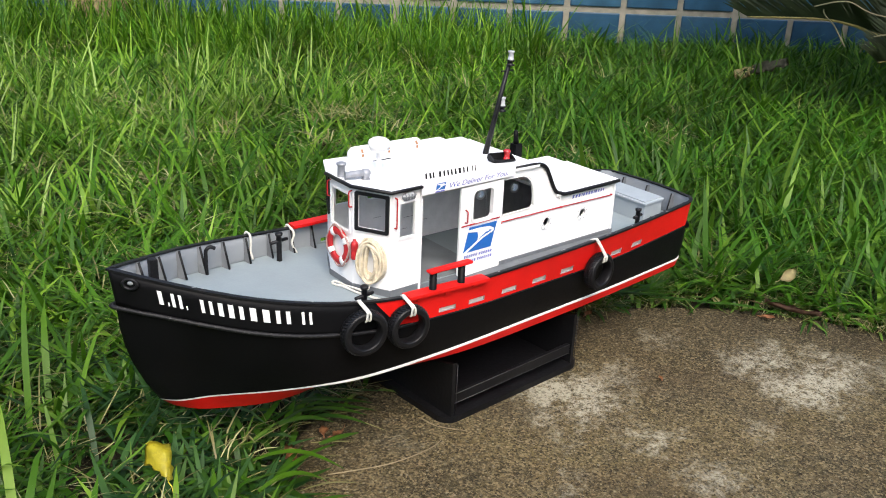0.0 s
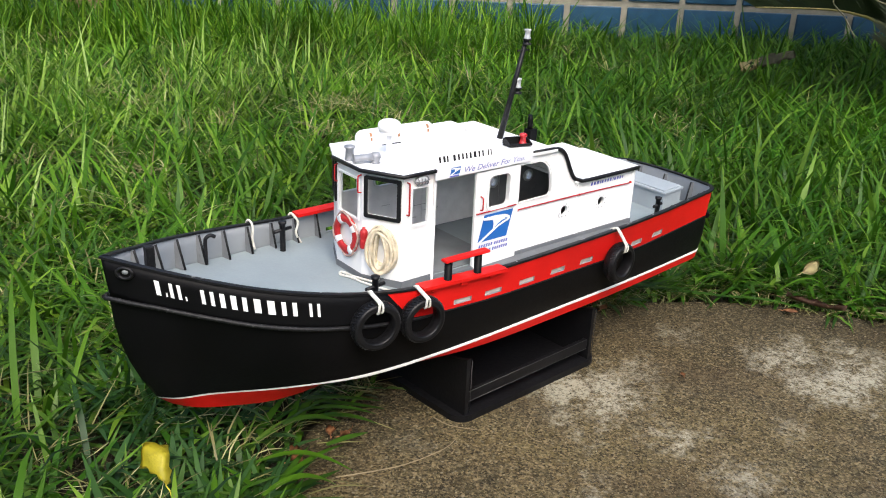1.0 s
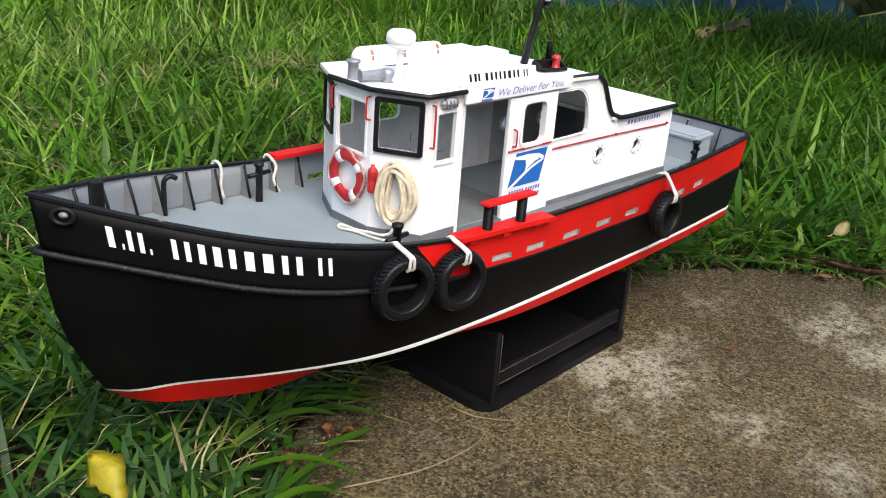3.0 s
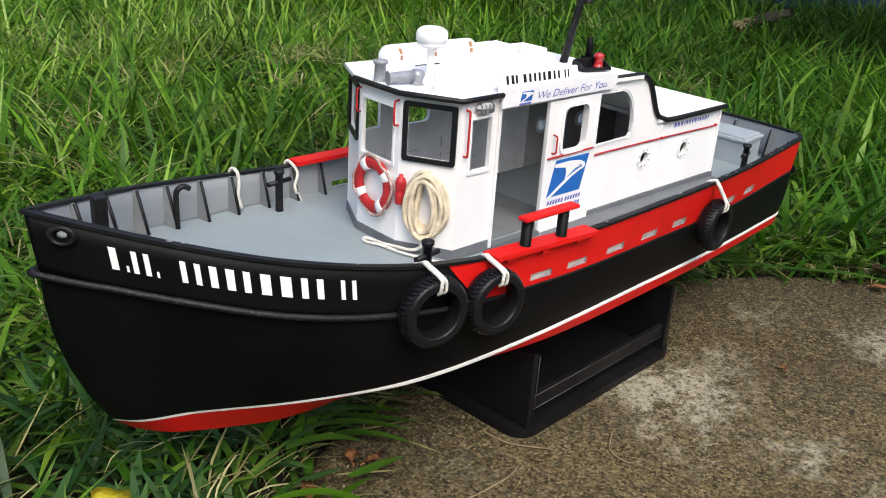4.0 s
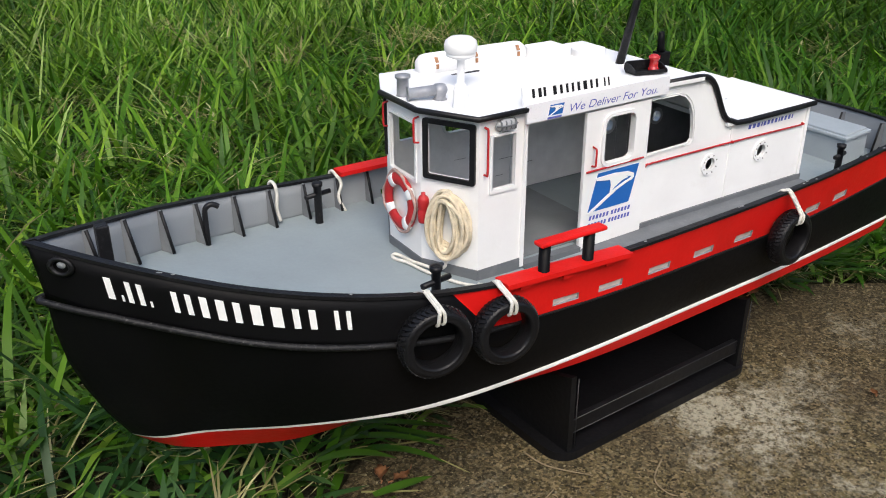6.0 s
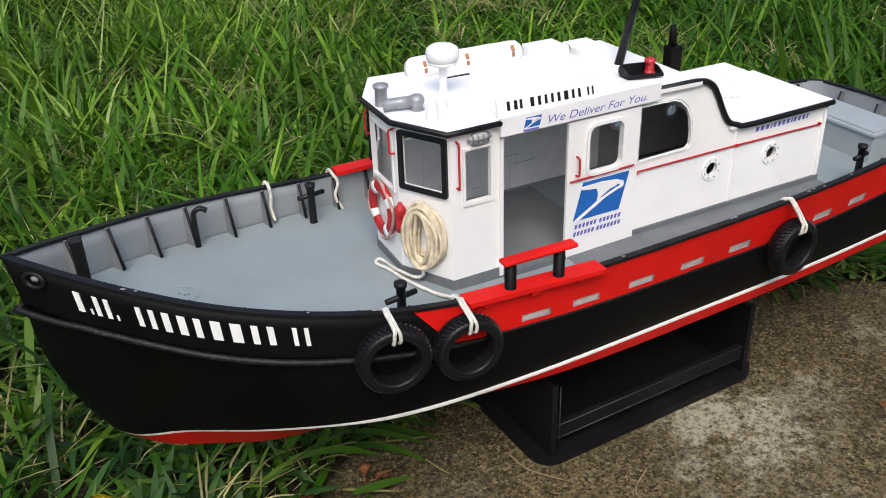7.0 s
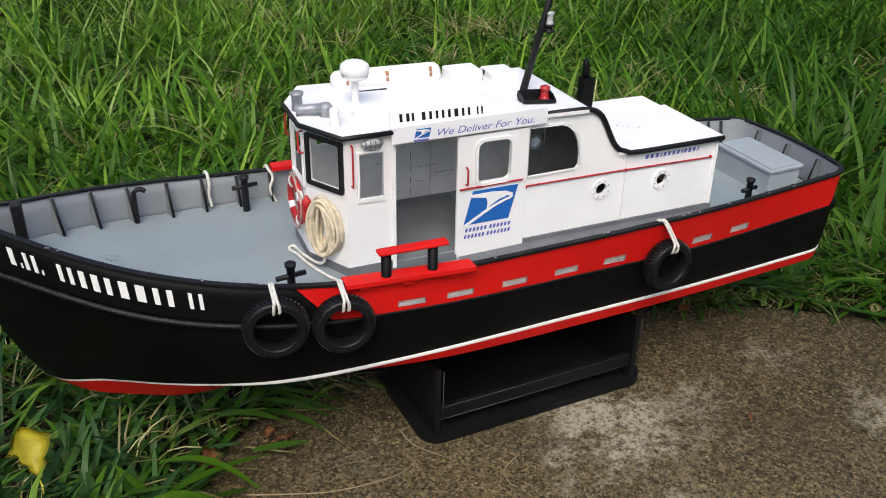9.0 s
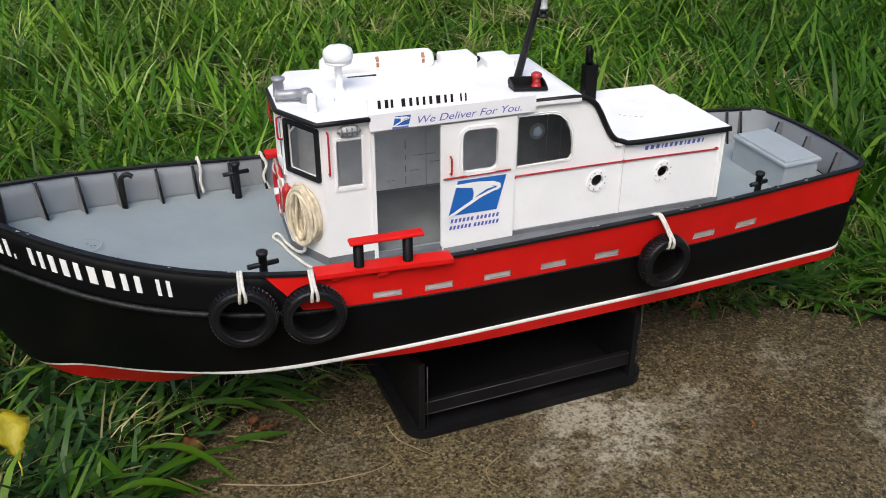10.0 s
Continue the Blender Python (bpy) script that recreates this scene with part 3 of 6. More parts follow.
def grab(mapper, a, z0, z1, off, parent):
    pts = [mapper(a, z0, off), mapper(a, z0 + 0.0003, off + 0.0018), mapper(a, z0 + 0.0012, off + 0.0030), mapper(a, (z0 + z1) / 2, off + 0.0031), mapper(a, z1 - 0.0012, off + 0.0030), mapper(a, z1 - 0.0003, off + 0.0018), mapper(a, z1, off)]
    return red_tube(pts, 0.00062, parent)


grab(near_side, -0.0256, 0.1722, 0.1835, 0.0022, door)
red_tube([near_side(-0.0300, 0.1694, 0.003), near_side(-0.008, 0.1696, 0.003), near_side(0.0140, 0.1698, 0.003)], 0.0006, door, "red_line")
red_tube([near_side(0.0168, 0.1634, 0.0008), near_side(0.09, 0.1630, 0.0008), near_side(0.1670, 0.1617, 0.0008)], 0.0006, cabin, "red_line")
for mp in (near_side, far_side):
    grab(mp, -0.0992, 0.1820, 0.2075, 0.0, cabin)
grab(front, 0.0012, 0.1945, 0.2085, 0.0, cabin)
grab(front, fw - 0.0012, 0.1945, 0.2085, 0.0, cabin)
for u, dz in ((0.0176, -0.0002), (0.0950, 0.0), (0.1664, 0.0002)):
    part("wire_clip", box(u - 0.0008, u + 0.0008, near_v(u) - 0.0021, near_v(u), 0.1633 - 0.011 * max(0.0, u - 0.09) / 0.8 + dz - 0.0009, 0.1633 - 0.011 * max(0.0, u - 0.09) / 0.8 + dz + 0.0007, 0.0003), RING_RED, cabin, "small red clip")
for u, z in ((0.0902, 0.1738), (0.0926, 0.1716)):
    part("nail", lathe([(0.0004, 0), (0.0003, 0.0003), (0, 0.0004)], near_side(u, z, 0.0), (0, -1, 0), 6), SCUFF, cabin)
# far side
far_outline = [(0.0605, Z0), (0.0830, Z0)] + [(a, z) for a, z in reversed(top_path[:-1]) if 0.061 < a < 0.0831] + [(0.0605, 0.2096)]
far_corner = [(0.0830, Z0), (0.0942, Z0), (0.0942, 0.1765)] + [(a, z) for a, z in reversed(top_path[:-1]) if a > 0.0831]
wall("side_wall", rect(-0.0740, -0.0110, Z0, ROOF), [rect(-0.0625, -0.0385, 0.1716, 0.1993, 0.0045)], far_side)
wall("side_wall", rect(-0.0105, 0.0600, Z0, 0.2100), [], far_side)
wall("side_wall", far_outline, [circle(0.0748, 0.1531, 0.0040)], far_side, [WHITE, DIM_INSIDE])
wall("side_wall", far_corner, [], far_side, [WHITE, DIM_INSIDE])
wall("side_wall", rect(0.0946, 0.1700, Z0, 0.1765), [circle(0.1210, 0.1522, 0.0040)], far_side, [WHITE, DIM_INSIDE])
ring_frame("window_frame", rect(-0.0640, -0.0370, 0.1701, 0.2008, 0.0055), rect(-0.0625, -0.0385, 0.1716, 0.1993, 0.0045), far_side, WHITE, -0.0018, 0.0012, cabin)
for u, z in ((0.0748, 0.1531), (0.1210, 0.1522)):
    ring_frame("porthole", circle(u, z, 0.0062), circle(u, z, 0.0039), far_side, WHITE, 0.0012, 0.0042, cabin)
for z0, z1 in ((0.1250, 0.1310), (0.1345, 0.1390), (0.1440, 0.1475), (0.1520, 0.1585)):
    part("inside_board_joint", box(-0.0264, -0.0259, far_v(0.0) - 0.0021, far_v(0.0) - 0.0017, z0, z1), SCUFF, cabin, "thin dark joint in the board")
for a0, a1, z in ((-0.020, -0.004, 0.1462), (-0.023, -0.016, 0.1350), (-0.055, -0.046, 0.1523), (-0.040, -0.034, 0.1290), (-0.008, 0.008, 0.1400)):
    part("inside_scratch", box(a0, a1, far_v(0.0) - 0.0021, far_v(0.0) - 0.0017, z, z + 0.00022), SCUFF, cabin, "thin scratch along the grain")
# aft end
part("end_wall", box(0.1680, 0.1700, near_v(0.169) + 0.0002, far_v(0.169) - 0.0002, Z0 - 0.004, 0.1765), WHITE, cabin)
part("corner_post", box(0.1694, 0.1718, near_v(0.170) - 0.0012, near_v(0.170) + 0.0022, Z0 - 0.003, 0.1745), WHITE, cabin)
# grey band round the foot of the cabin
for mp, a0, a1 in ((front, -0.0004, fw + 0.0004), (star, -0.0004, sw + 0.0004), (port, -0.0004, pw + 0.0004), (near_side, -0.1027, -0.0718), (far_side, -0.1027, 0.1703)):
    part("base_band", prism(rect(a0, a1, 0.1195, 0.1278), [], lambda a, z, o=0.0, mp=mp: mp(a, z, 0.0007 + o), 0.0006), [GREY_DARK, GREY_DARK], cabin, "dark grey painted base band")
part("door_sill", box(-0.0718, -0.0316, near_v(-0.05) - 0.0035, near_v(-0.05) + 0.002, 0.1195, 0.1243), GREY_DARK, cabin, "grey worn door sill")
part("side_ledge", prism([(0.0165, 0.1195), (0.1728, 0.1195), (0.1728, 0.1256), (0.0165, 0.1256)], [], lambda a, z, o=0.0: near_side(a, z, 0.0016 + o), 0.0014), [GREY_DARK, GREY_DARK], cabin, "grey band along the foot of the cabin side")
part("door_track", prism(rect(-0.032, 0.0300, 0.1190, 0.1214), [], lambda a, z, o=0.0: near_side(a, z, 0.0046 + o), 0.0038), [DECK, DECK], cabin)


# roofs
def roof_plan(grow, aft):
    pts = [(P1[0] - grow, P1[1] + grow * 0.3 - grow * 0.9), (P2[0] - grow * 0.9, P2[1] - grow), (aft, near_v(aft) - grow), (aft, far_v(aft) + grow), (Q2[0] - grow * 0.9, Q2[1] + grow), (Q1[0] - grow, Q1[1] + grow * 0.6)]
    return pts


def plate(plan, z0, z1, bm=None, inset=0.0):
    out = bm or bmesh.new()
    cx = sum(p[0] for p in plan) / len(plan)
    cy = sum(p[1] for p in plan) / len(plan)
    lo = [out.verts.new((x, y, z0)) for x, y in plan]
    hi = [out.verts.new((x + (cx - x) * inset, y + (cy - y) * inset, z1)) for x, y in plan]
    out.faces.new(lo[::-1])
    out.faces.new(hi)
    for i in range(len(plan)):
        j = (i + 1) % len(plan)
        out.faces.new((lo[i], lo[j], hi[j], hi[i]))
    bmesh.ops.recalc_face_normals(out, faces=out.faces[:])
    return out


def roof_top(u):
    return 0.2146 - 0.022 * (u + 0.12)


roof_bm = bmesh.new()
plan = roof_plan(0.0028, 0.060)
lo = [roof_bm.verts.new((x, y, roof_top(x) - 0.0024)) for x, y in plan]
hi = [roof_bm.verts.new((x, y, roof_top(x))) for x, y in plan]
roof_bm.faces.new(lo[::-1])
roof_bm.faces.new(hi)
for i in range(len(plan)):
    roof_bm.faces.new((lo[i], lo[(i + 1) % len(plan)], hi[(i + 1) % len(plan)], hi[i]))
roof = part("roof", roof_bm, WHITE, cabin, "white flat cabin roof")
trim_pts = [(x, y, ROOF + 0.0006) for x, y in roof_plan(0.0032, -0.0745)]
part("edge_trim", tube([trim_pts[2], trim_pts[1], trim_pts[0], trim_pts[5]], 0.0016, 6), BLACK_TRIM, roof, "black roof edge trim")
for mp, dz in ((near_side, 0.0004), (far_side, -0.0022)):
    pth = [mp(0.0278, 0.2106 + dz, 0.0010)] + [mp(a, z + dz, 0.0010) for a, z in top_path[:-2]] + [mp(0.0955, 0.1756 + dz, 0.0022), mp(0.105, 0.1752 + dz, 0.0026), mp(0.14, 0.1753 + dz, 0.0026), mp(0.1740, 0.1755 + dz, 0.0026)]
    part("edge_trim", tube(pth, 0.0019, 6), BLACK_TRIM, roof, "black curved roof edge trim")
slope = bmesh.new()
prev = None
for a, z in [(0.050, 0.2104)] + top_path:
    row = [slope.verts.new((a, near_v(a) + 0.0004, z)), slope.verts.new((a, far_v(a) - 0.0004, z))]
    if prev:
        slope.faces.new((prev[0], row[0], row[1], prev[1]))
    prev = row
part("roof_slope", slope, WHITE, cabin, "white curved break of the roof", smooth=True)
ap = [(0.0875, near_v(0.0875) - 0.0022), (0.1738, near_v(0.1738) - 0.0022), (0.1738, 0.0340), (0.1696, 0.0340), (0.1696, far_v(0.1696) + 0.0016), (0.0875, far_v(0.0875) + 0.0016)]
aft_roof = part("low_roof", plate(ap, 0.1748, 0.1776), WHITE, cabin, "flat white aft cabin roof")
part("hatch_lid", box(0.1120, 0.1690, 0.0345, 0.0565, 0.1770, 0.1781, 0.0003), WHITE, aft_roof)
for k, (a, b) in enumerate(((0.1130, 0.0060), (0.1155, 0.0035), (0.1185, 0.0015), (0.1215, -0.0010), (0.1250, -0.0025))):
    part("hatch_mark", box(a, a + 0.0021, b - 0.0002, b + 0.0002, 0.17755, 0.17775 + 0.00002 * k), CLEAR, aft_roof, "faint grey scratch on the roof")

# banner, emblem and lettering
banner = part("banner", prism(rect(-0.0752, 0.0286, 0.2060, 0.2160), [], lambda a, z, o=0.0: near_side(a, z, 0.0040 + o), 0.0014), [DECAL, DECAL], cabin, "white banner board with blue slogan")
part("slogan", lettering("We Deliver For You.", 0.0062, lambda x, y: near_side(-0.0477 + 0.0668 * x, 0.2078 + y * 1.0, 0.0042), 0.28), VIOLET, banner, "blue slanted lettering")


def emblem(a0, a1, z0, z1, off, parent, slant):
    """A plain blue slanted field with a white wing shape."""
    def mp(x, y, o=0.0):
        return near_side(a0 + (a1 - a0) * x + slant * (y - 0.5), z0 + (z1 - z0) * y, off + o)
    field = part("emblem_field", prism(rect(0, 1, 0, 1), [], mp, 0.0003), [BLUE, BLUE], parent, "plain blue slanted field")
    crest = [(-0.05, 0.90), (0.42, 0.91), (0.76, 0.86), (0.92, 0.77), (0.95, 0.66), (0.88, 0.58), (0.85, 0.64), (0.87, 0.70), (0.76, 0.74), (0.40, 0.74), (0.00, 0.82)]
    neck = [(0.34, 0.75), (0.72, 0.75), (0.80, 0.70), (0.66, 0.66), (0.50, 0.52), (0.42, 0.40), (0.40, 0.60)]
    streak = [(0.90, 0.62), (0.60, 0.45), (0.08, -0.02), (-0.03, -0.02), (0.46, 0.44), (0.70, 0.59), (0.86, 0.66)]
    for name, shape, lift in (("emblem_crest", crest, 0.00042), ("emblem_neck", neck, 0.00036), ("emblem_streak", streak, 0.00039)):
        part(name, prism(shape, [], lambda x, y, o=0.0: mp(x, y, lift + o), 0.0003), [LETTER, LETTER], field, "plain white wing shape")


def bars(name, widths, a0, a1, z0, z1, mapper, mat, parent, label, slant=0.0):
    """Unreadable or withheld writing as plain bars; negative widths are gaps."""
    total = sum(abs(q) for q in widths)
    x = a0
    out = bmesh.new()
    for q in widths:
        d = (a1 - a0) * abs(q) / total
        if q > 0:
            prism([(x, z0), (x + d, z0), (x + d + slant, z1), (x + slant, z1)], [], mapper, 0.0002, out)
        x += d
    part(name, out, [mat, mat], parent, label)


emblem(-0.0236, 0.0084, 0.1440, 0.1668, 0.0026, door, 0.006)
on_door = lambda a, z, o=0.0: near_side(a, z, 0.0026 + o)
bars("small_print", [.5, -.4] * 6 + [-.4] + [.5, -.4] * 5 + [.5], -0.0254, 0.0066, 0.1389, 0.1414, on_door, VIOLET, door, "violet small print as plain bars", 0.0006)
bars("small_print", [.5, -.4] * 6 + [-.4] + [.5, -.4] * 6 + [.5], -0.0262, 0.0066, 0.1343, 0.1368, on_door, VIOLET, door, "violet small print as plain bars", 0.0006)
emblem(-0.0605, -0.0510, 0.2080, 0.2136, 0.0042, banner, 0.0012)
bars("small_print", [1], -0.0616, -0.0520, 0.2062, 0.2072, lambda a, z, o=0.0: near_side(a, z, 0.0042 + o), VIOLET, banner, "tiny blue print as a plain bar")
bars("small_print", [.5, -.4] * 3 + [.2, -.3] + [.4, -.4] * 4 + [.2, -.3] + [.4, -.4] * 3 + [.2], 0.1105, 0.1550, 0.1682, 0.1710, lambda a, z, o=0.0: near_side(a, z, 0.0003 + o), VIOLET, cabin, "blue small print as plain bars", 0.0005)
part("name_board", prism([(-0.0745, 0.2125), (-0.0060, 0.2105), (-0.0060, 0.2222), (-0.0745, 0.2235)], [], lambda a, z, o=0.0: (a, near_v(a) - 0.0010 + 0.25 * (z - 0.2115) - o, z), 0.0014), [WHITE, WHITE], roof, "low white board along the roof edge")


def on_roof(a, z, o=0.0):
    z -= 0.023 * (a + 0.068)
    return (a, near_v(a) - 0.0013 + 0.25 * (z - 0.2115) - o, z)


NAME = [15, -7, 5, -4, 11, -6, 11, -5, 5, -29, 12, -8, 12, -8, 16, -7, 18, -7, 15, -9, 22, -7, 24, -8, 15, -9, 15, -23, 10, -8, 10]
bars("roof_lettering", [.35, -.5, .4, -.3, .3, -1.0, .45, -.5, .35, -.5, .3, -.5, .3, -.5, .35, -.5, .5, -.5, .3, -.5, .3, -.9, .2, -.4, .2], -0.0686, -0.0146, 0.2176, 0.2221, on_roof, BLACK_TRIM, roof, "small black painted writing as plain bars")


def on_bow(x, f, o=0.0):
    """A point of the starboard bow bulwark: x along the boat, f from knuckle to rail, o outward."""
    ud = -0.3105 + (x + 0.314) * (-0.134 + 0.3105) / (-0.134 + 0.314)
    b = knuckle_b(ud) * (1 - f) + rail_b(x) * f
    z = knuckle_z(ud) * (1 - f) + rail_z(x) * f
    s = (rail_b(x + 0.002) - rail_b(x - 0.002)) / 0.004
    nl = math.hypot(1, s)
    return (ud * (1 - f) + x * f - o * s / nl, -b - o / nl, z)


name_bm = bmesh.new()
total = sum(abs(q) for q in NAME)
pos = 0.0
arc = [(-0.2900 + 0.0010 * i) for i in range(96)]
lens = [0.0]
for p, q in zip(arc, arc[1:]):
    lens.append(lens[-1] + (Vector(on_bow(q, 0.5)) - Vector(on_bow(p, 0.5))).length)


def along_bow(f):
    want = f * lens[-1]
    k = max(i for i in range(len(lens)) if lens[i] <= want + 1e-12)
    return arc[min(k, len(arc) - 2)] + 0.001 * (want - lens[k]) / max(1e-9, lens[min(k + 1, len(lens) - 1)] - lens[k]) if k < len(arc) - 1 else arc[-1]


for q in NAME:
    d = abs(q) / total
    if q > 0:
        a0, a1 = along_bow(pos + 0.12 * d), along_bow(min(1, pos + 0.80 * d))
        hi = 0.46 if q == 5 else 0.73
        prism([(a0, 0.36), (a1, 0.36), (a1, hi), (a0, hi)], [], lambda a, z, o=0.0: on_bow(a, z, 0.0005 + o), 0.0004, name_bm)
    pos += d
part("bow_lettering", name_bm, [LETTER, LETTER], boat, "large white bow writing as plain bars")
for side in (-1, 1):
    hx, hy, hz = on_bow(-0.3035, 0.74, 0.0003)
    s = (rail_b(-0.3015) - rail_b(-0.3055)) / 0.004
    nv = Vector((-s, side * 1.0, 0)).normalized()
    pipe = lathe([(0.0030, 0.0), (0.0048, 0.0004), (0.0048, 0.0012), (0.0036, 0.0018), (0.0030, 0.0012), (0.0028, 0.0004)], (hx, sv(hx, side, -hy), hz), nv, 18, caps=False)
    # added grey disc, standing for the pale bulwark seen through the open pipe
    hole_disc = lathe([(0.0016, 0.0), (0.0016, 0.0003), (0, 0.0004)], (hx, sv(hx, side, -hy), hz + 0.0005), nv, 14)
    wide = Vector((nv.y, -nv.x, 0))
    for bm in (pipe, hole_disc):
        for v in bm.verts:
            v.co += wide * 0.35 * (v.co - Vector((hx, sv(hx, side, -hy), hz))).dot(wide)
    part("hawse_pipe", pipe, BLACK_TRIM, boat, "oval black hawse pipe ring")
    part("hawse_hole_disc", hole_disc, BULWARK_IN, boat)

# ---- roof fittings ----
RZ = 0.2142
part("radar_dome", lathe([(0.0040, -0.0012), (0.0032, 0.0006), (0.0022, 0.002), (0.0022, 0.0148), (0.0055, 0.0160), (0.0082, 0.0172), (0.0084, 0.0185), (0.0078, 0.0190), (0.0090, 0.0198), (0.0092, 0.0230), (0.0086, 0.0254), (0.0060, 0.0272), (0, 0.0277)], (-0.0795, 0.0105, RZ - 0.0002), n=28), WHITE, roof, "white radar dome on a short post")
raft = bmesh.new()
lathe([(0, 0), (0.0048, 0.0006), (0.0066, 0.003), (0.0070, 0.006), (0.0070, 0.071), (0.0066, 0.074), (0.0048, 0.0764), (0, 0.077)], (-0.0840, 0.0485, RZ + 0.0034), (1, 0.02, -0.012), 20, raft)
raft = part("raft_canister", raft, WHITE, roof, "white rounded life raft canister with brown marks")
for u in (-0.0748, -0.0470, -0.0160):
    for tilt, wide, tall in ((34, 0.0011, 0.0017), (2, 0.0009, 0.0013)):
        mark = box(-wide, wide, -0.0002, 0.0002, -tall, tall)
        bmesh.ops.transform(mark, matrix=pose(u, 0.0487 - 0.0070 * math.cos(radians(tilt)), RZ + 0.0033 + 0.0070 * math.sin(radians(tilt)), -tilt, 0, 0), verts=mark.verts)
        part("strap_mark", mark, RUST, raft, "brown scuffed strap mark")
part("roof_locker", box(-0.0030, 0.0195, 0.034, 0.0545, roof_top(0.0) - 0.001, 0.2195, 0.0012), WHITE, roof, "white roof locker")
part("roof_locker", box(0.0255, 0.0450, 0.030, 0.0530, roof_top(0.03) - 0.001, 0.2166, 0.0012), WHITE, roof, "white roof locker")
part("locker_hook", tube(smooth_path([(0.0185, 0.0400, 0.2170), (0.0222, 0.0400, 0.2172), (0.0224, 0.0400, 0.2152), (0.0200, 0.0400, 0.2142)], 4), 0.0009, 6), BLACK_TRIM, roof)
part("roof_slot", box(-0.0690, -0.0500, 0.0345, 0.0362, 0.2115, 0.2137), DARK_INSIDE, roof, "narrow black slot in the roof")
part("roof_panel", box(-0.0850, -0.0460, -0.0030, 0.0120, 0.2115, 0.2138, 0.0003), WHITE, roof)
part("roof_boss", lathe([(0.004, 0), (0.004, 0.001), (0.0022, 0.0018), (0, 0.002)], (-0.0900, -0.0060, RZ - 0.0004)), WHITE, roof)
part("searchlight", lathe([(0.0040, 0), (0.0034, 0.001), (0.0032, 0.0092), (0.0042, 0.0102), (0.0042, 0.0116), (0, 0.0120)], (-0.1168, 0.0100, RZ), n=20), FITTING, roof, "grey turned roof light")
horn = bmesh.new()
tube([(-0.1202, -0.0005, 0.2184), (-0.1196, -0.0007, 0.2184), (-0.1186, -0.0010, 0.2185), (-0.1120, -0.0030, 0.2189), (-0.1040, -0.0052, 0.2192)], lambda f: 0.0040 - 0.0012 * min(1, f * 2.2) + 0.0007 * max(0, f - 0.55), 14, horn)
lathe([(0.0044, 0), (0.0030, 0.0012), (0.0034, 0.0030), (0.0042, 0.0048), (0.0042, 0.0062), (0.0030, 0.0082), (0, 0.0088)], (-0.1032, -0.0052, RZ - 0.0003), n=18, bm=horn)
part("horn", horn, FITTING, roof, "grey ship's horn")
part("deck_light", lathe([(0.0034, 0), (0.0034, 0.001), (0.0029, 0.002), (0.0031, 0.0085), (0.0022, 0.0105), (0, 0.0110)], (-0.1030, -0.0230, RZ - 0.0002), n=18), WHITE, roof, "small white roof lamp")
nav = bmesh.new()
lathe([(0, 0), (0.0030, 0.0003), (0.0038, 0.0016), (0.003, 0.0030), (0, 0.0036)], (0, 0, 0), (0, -1, 0), 18, nav)
bmesh.ops.scale(nav, vec=(1.85, 1.1, 1.0), verts=nav.verts)
bmesh.ops.translate(nav, vec=near_side(-0.0868, 0.2075, 0.0), verts=nav.verts)
nav = part("side_light", nav, CLEAR, cabin, "oval grey caged side light")
for k in range(4):
    a = -0.0913 + 0.0030 * k
    part("guard_bar", tube([near_side(a, 0.2046, 0.0022), near_side(a, 0.2058, 0.0040), near_side(a, 0.2092, 0.0040), near_side(a, 0.2104, 0.0022)], 0.00045, 5), GREY_DARK, nav)
part("guard_bar", tube([near_side(-0.0935, 0.2075, 0.0024), near_side(-0.0910, 0.2075, 0.0042), near_side(-0.0826, 0.2075, 0.0042), near_side(-0.0801, 0.2075, 0.0024)], 0.00045, 5), GREY_DARK, nav)
shelf = bmesh.new()


def tray(a, b, z):
    """Along, across and above the side lamp's tray, which stands askew on the roof."""
    return (a, -0.0146 - 0.238 * (a - 0.0232) + b, 0.2121 + z)


prism(rect(0.0232, 0.0440, 0, 0.0064, 0.0024), [], lambda a, z, o=0.0: tray(a, 0.0035 - o, z), 0.0012, shelf)
prism(rect(0.0232, 0.0440, 0, 0.0020, 0.0009), [], lambda a, z, o=0.0: tray(a, -0.0050 - o, z), 0.0010, shelf)
prism(rect(0.0232, 0.0440, -0.0055, 0.0035), [], lambda a, b, o=0.0: tray(a, b, 0.0008 + o), 0.0008, shelf)
for a in (0.0232, 0.0432):
    prism([(-0.0055, 0), (0.0035, 0), (0.0035, 0.0058), (-0.0010, 0.0048), (-0.0055, 0.0018)], [], lambda b, z, o=0.0, a=a: tray(a + 0.0008 + o, b, z), 0.0008, shelf)
lamp_box = part("lamp_bracket", shelf, [BLACK_TRIM, BLACK_TRIM], roof, "black side lamp screen")
part("side_lamp", lathe([(0.0034, 0), (0.0034, 0.0012), (0.0027, 0.0018), (0.0027, 0.0062), (0.0034, 0.0068), (0.0034, 0.0084), (0.0018, 0.0094), (0, 0.0095)], tray(0.0388, -0.0002, 0.0008), n=16), REDLAMP, lamp_box, "red lamp")
mast_a, mast_b = Vector((0.0382, 0.0098, 0.2105)), Vector((0.0588, 0.0063, 0.2985))
mast = part("mast", tube([mast_a, mast_a.lerp(mast_b, 0.5), mast_b], lambda f: 0.0027 - 0.0009 * f, 8), BLACK_TRIM, roof, "thin dark leaning mast")
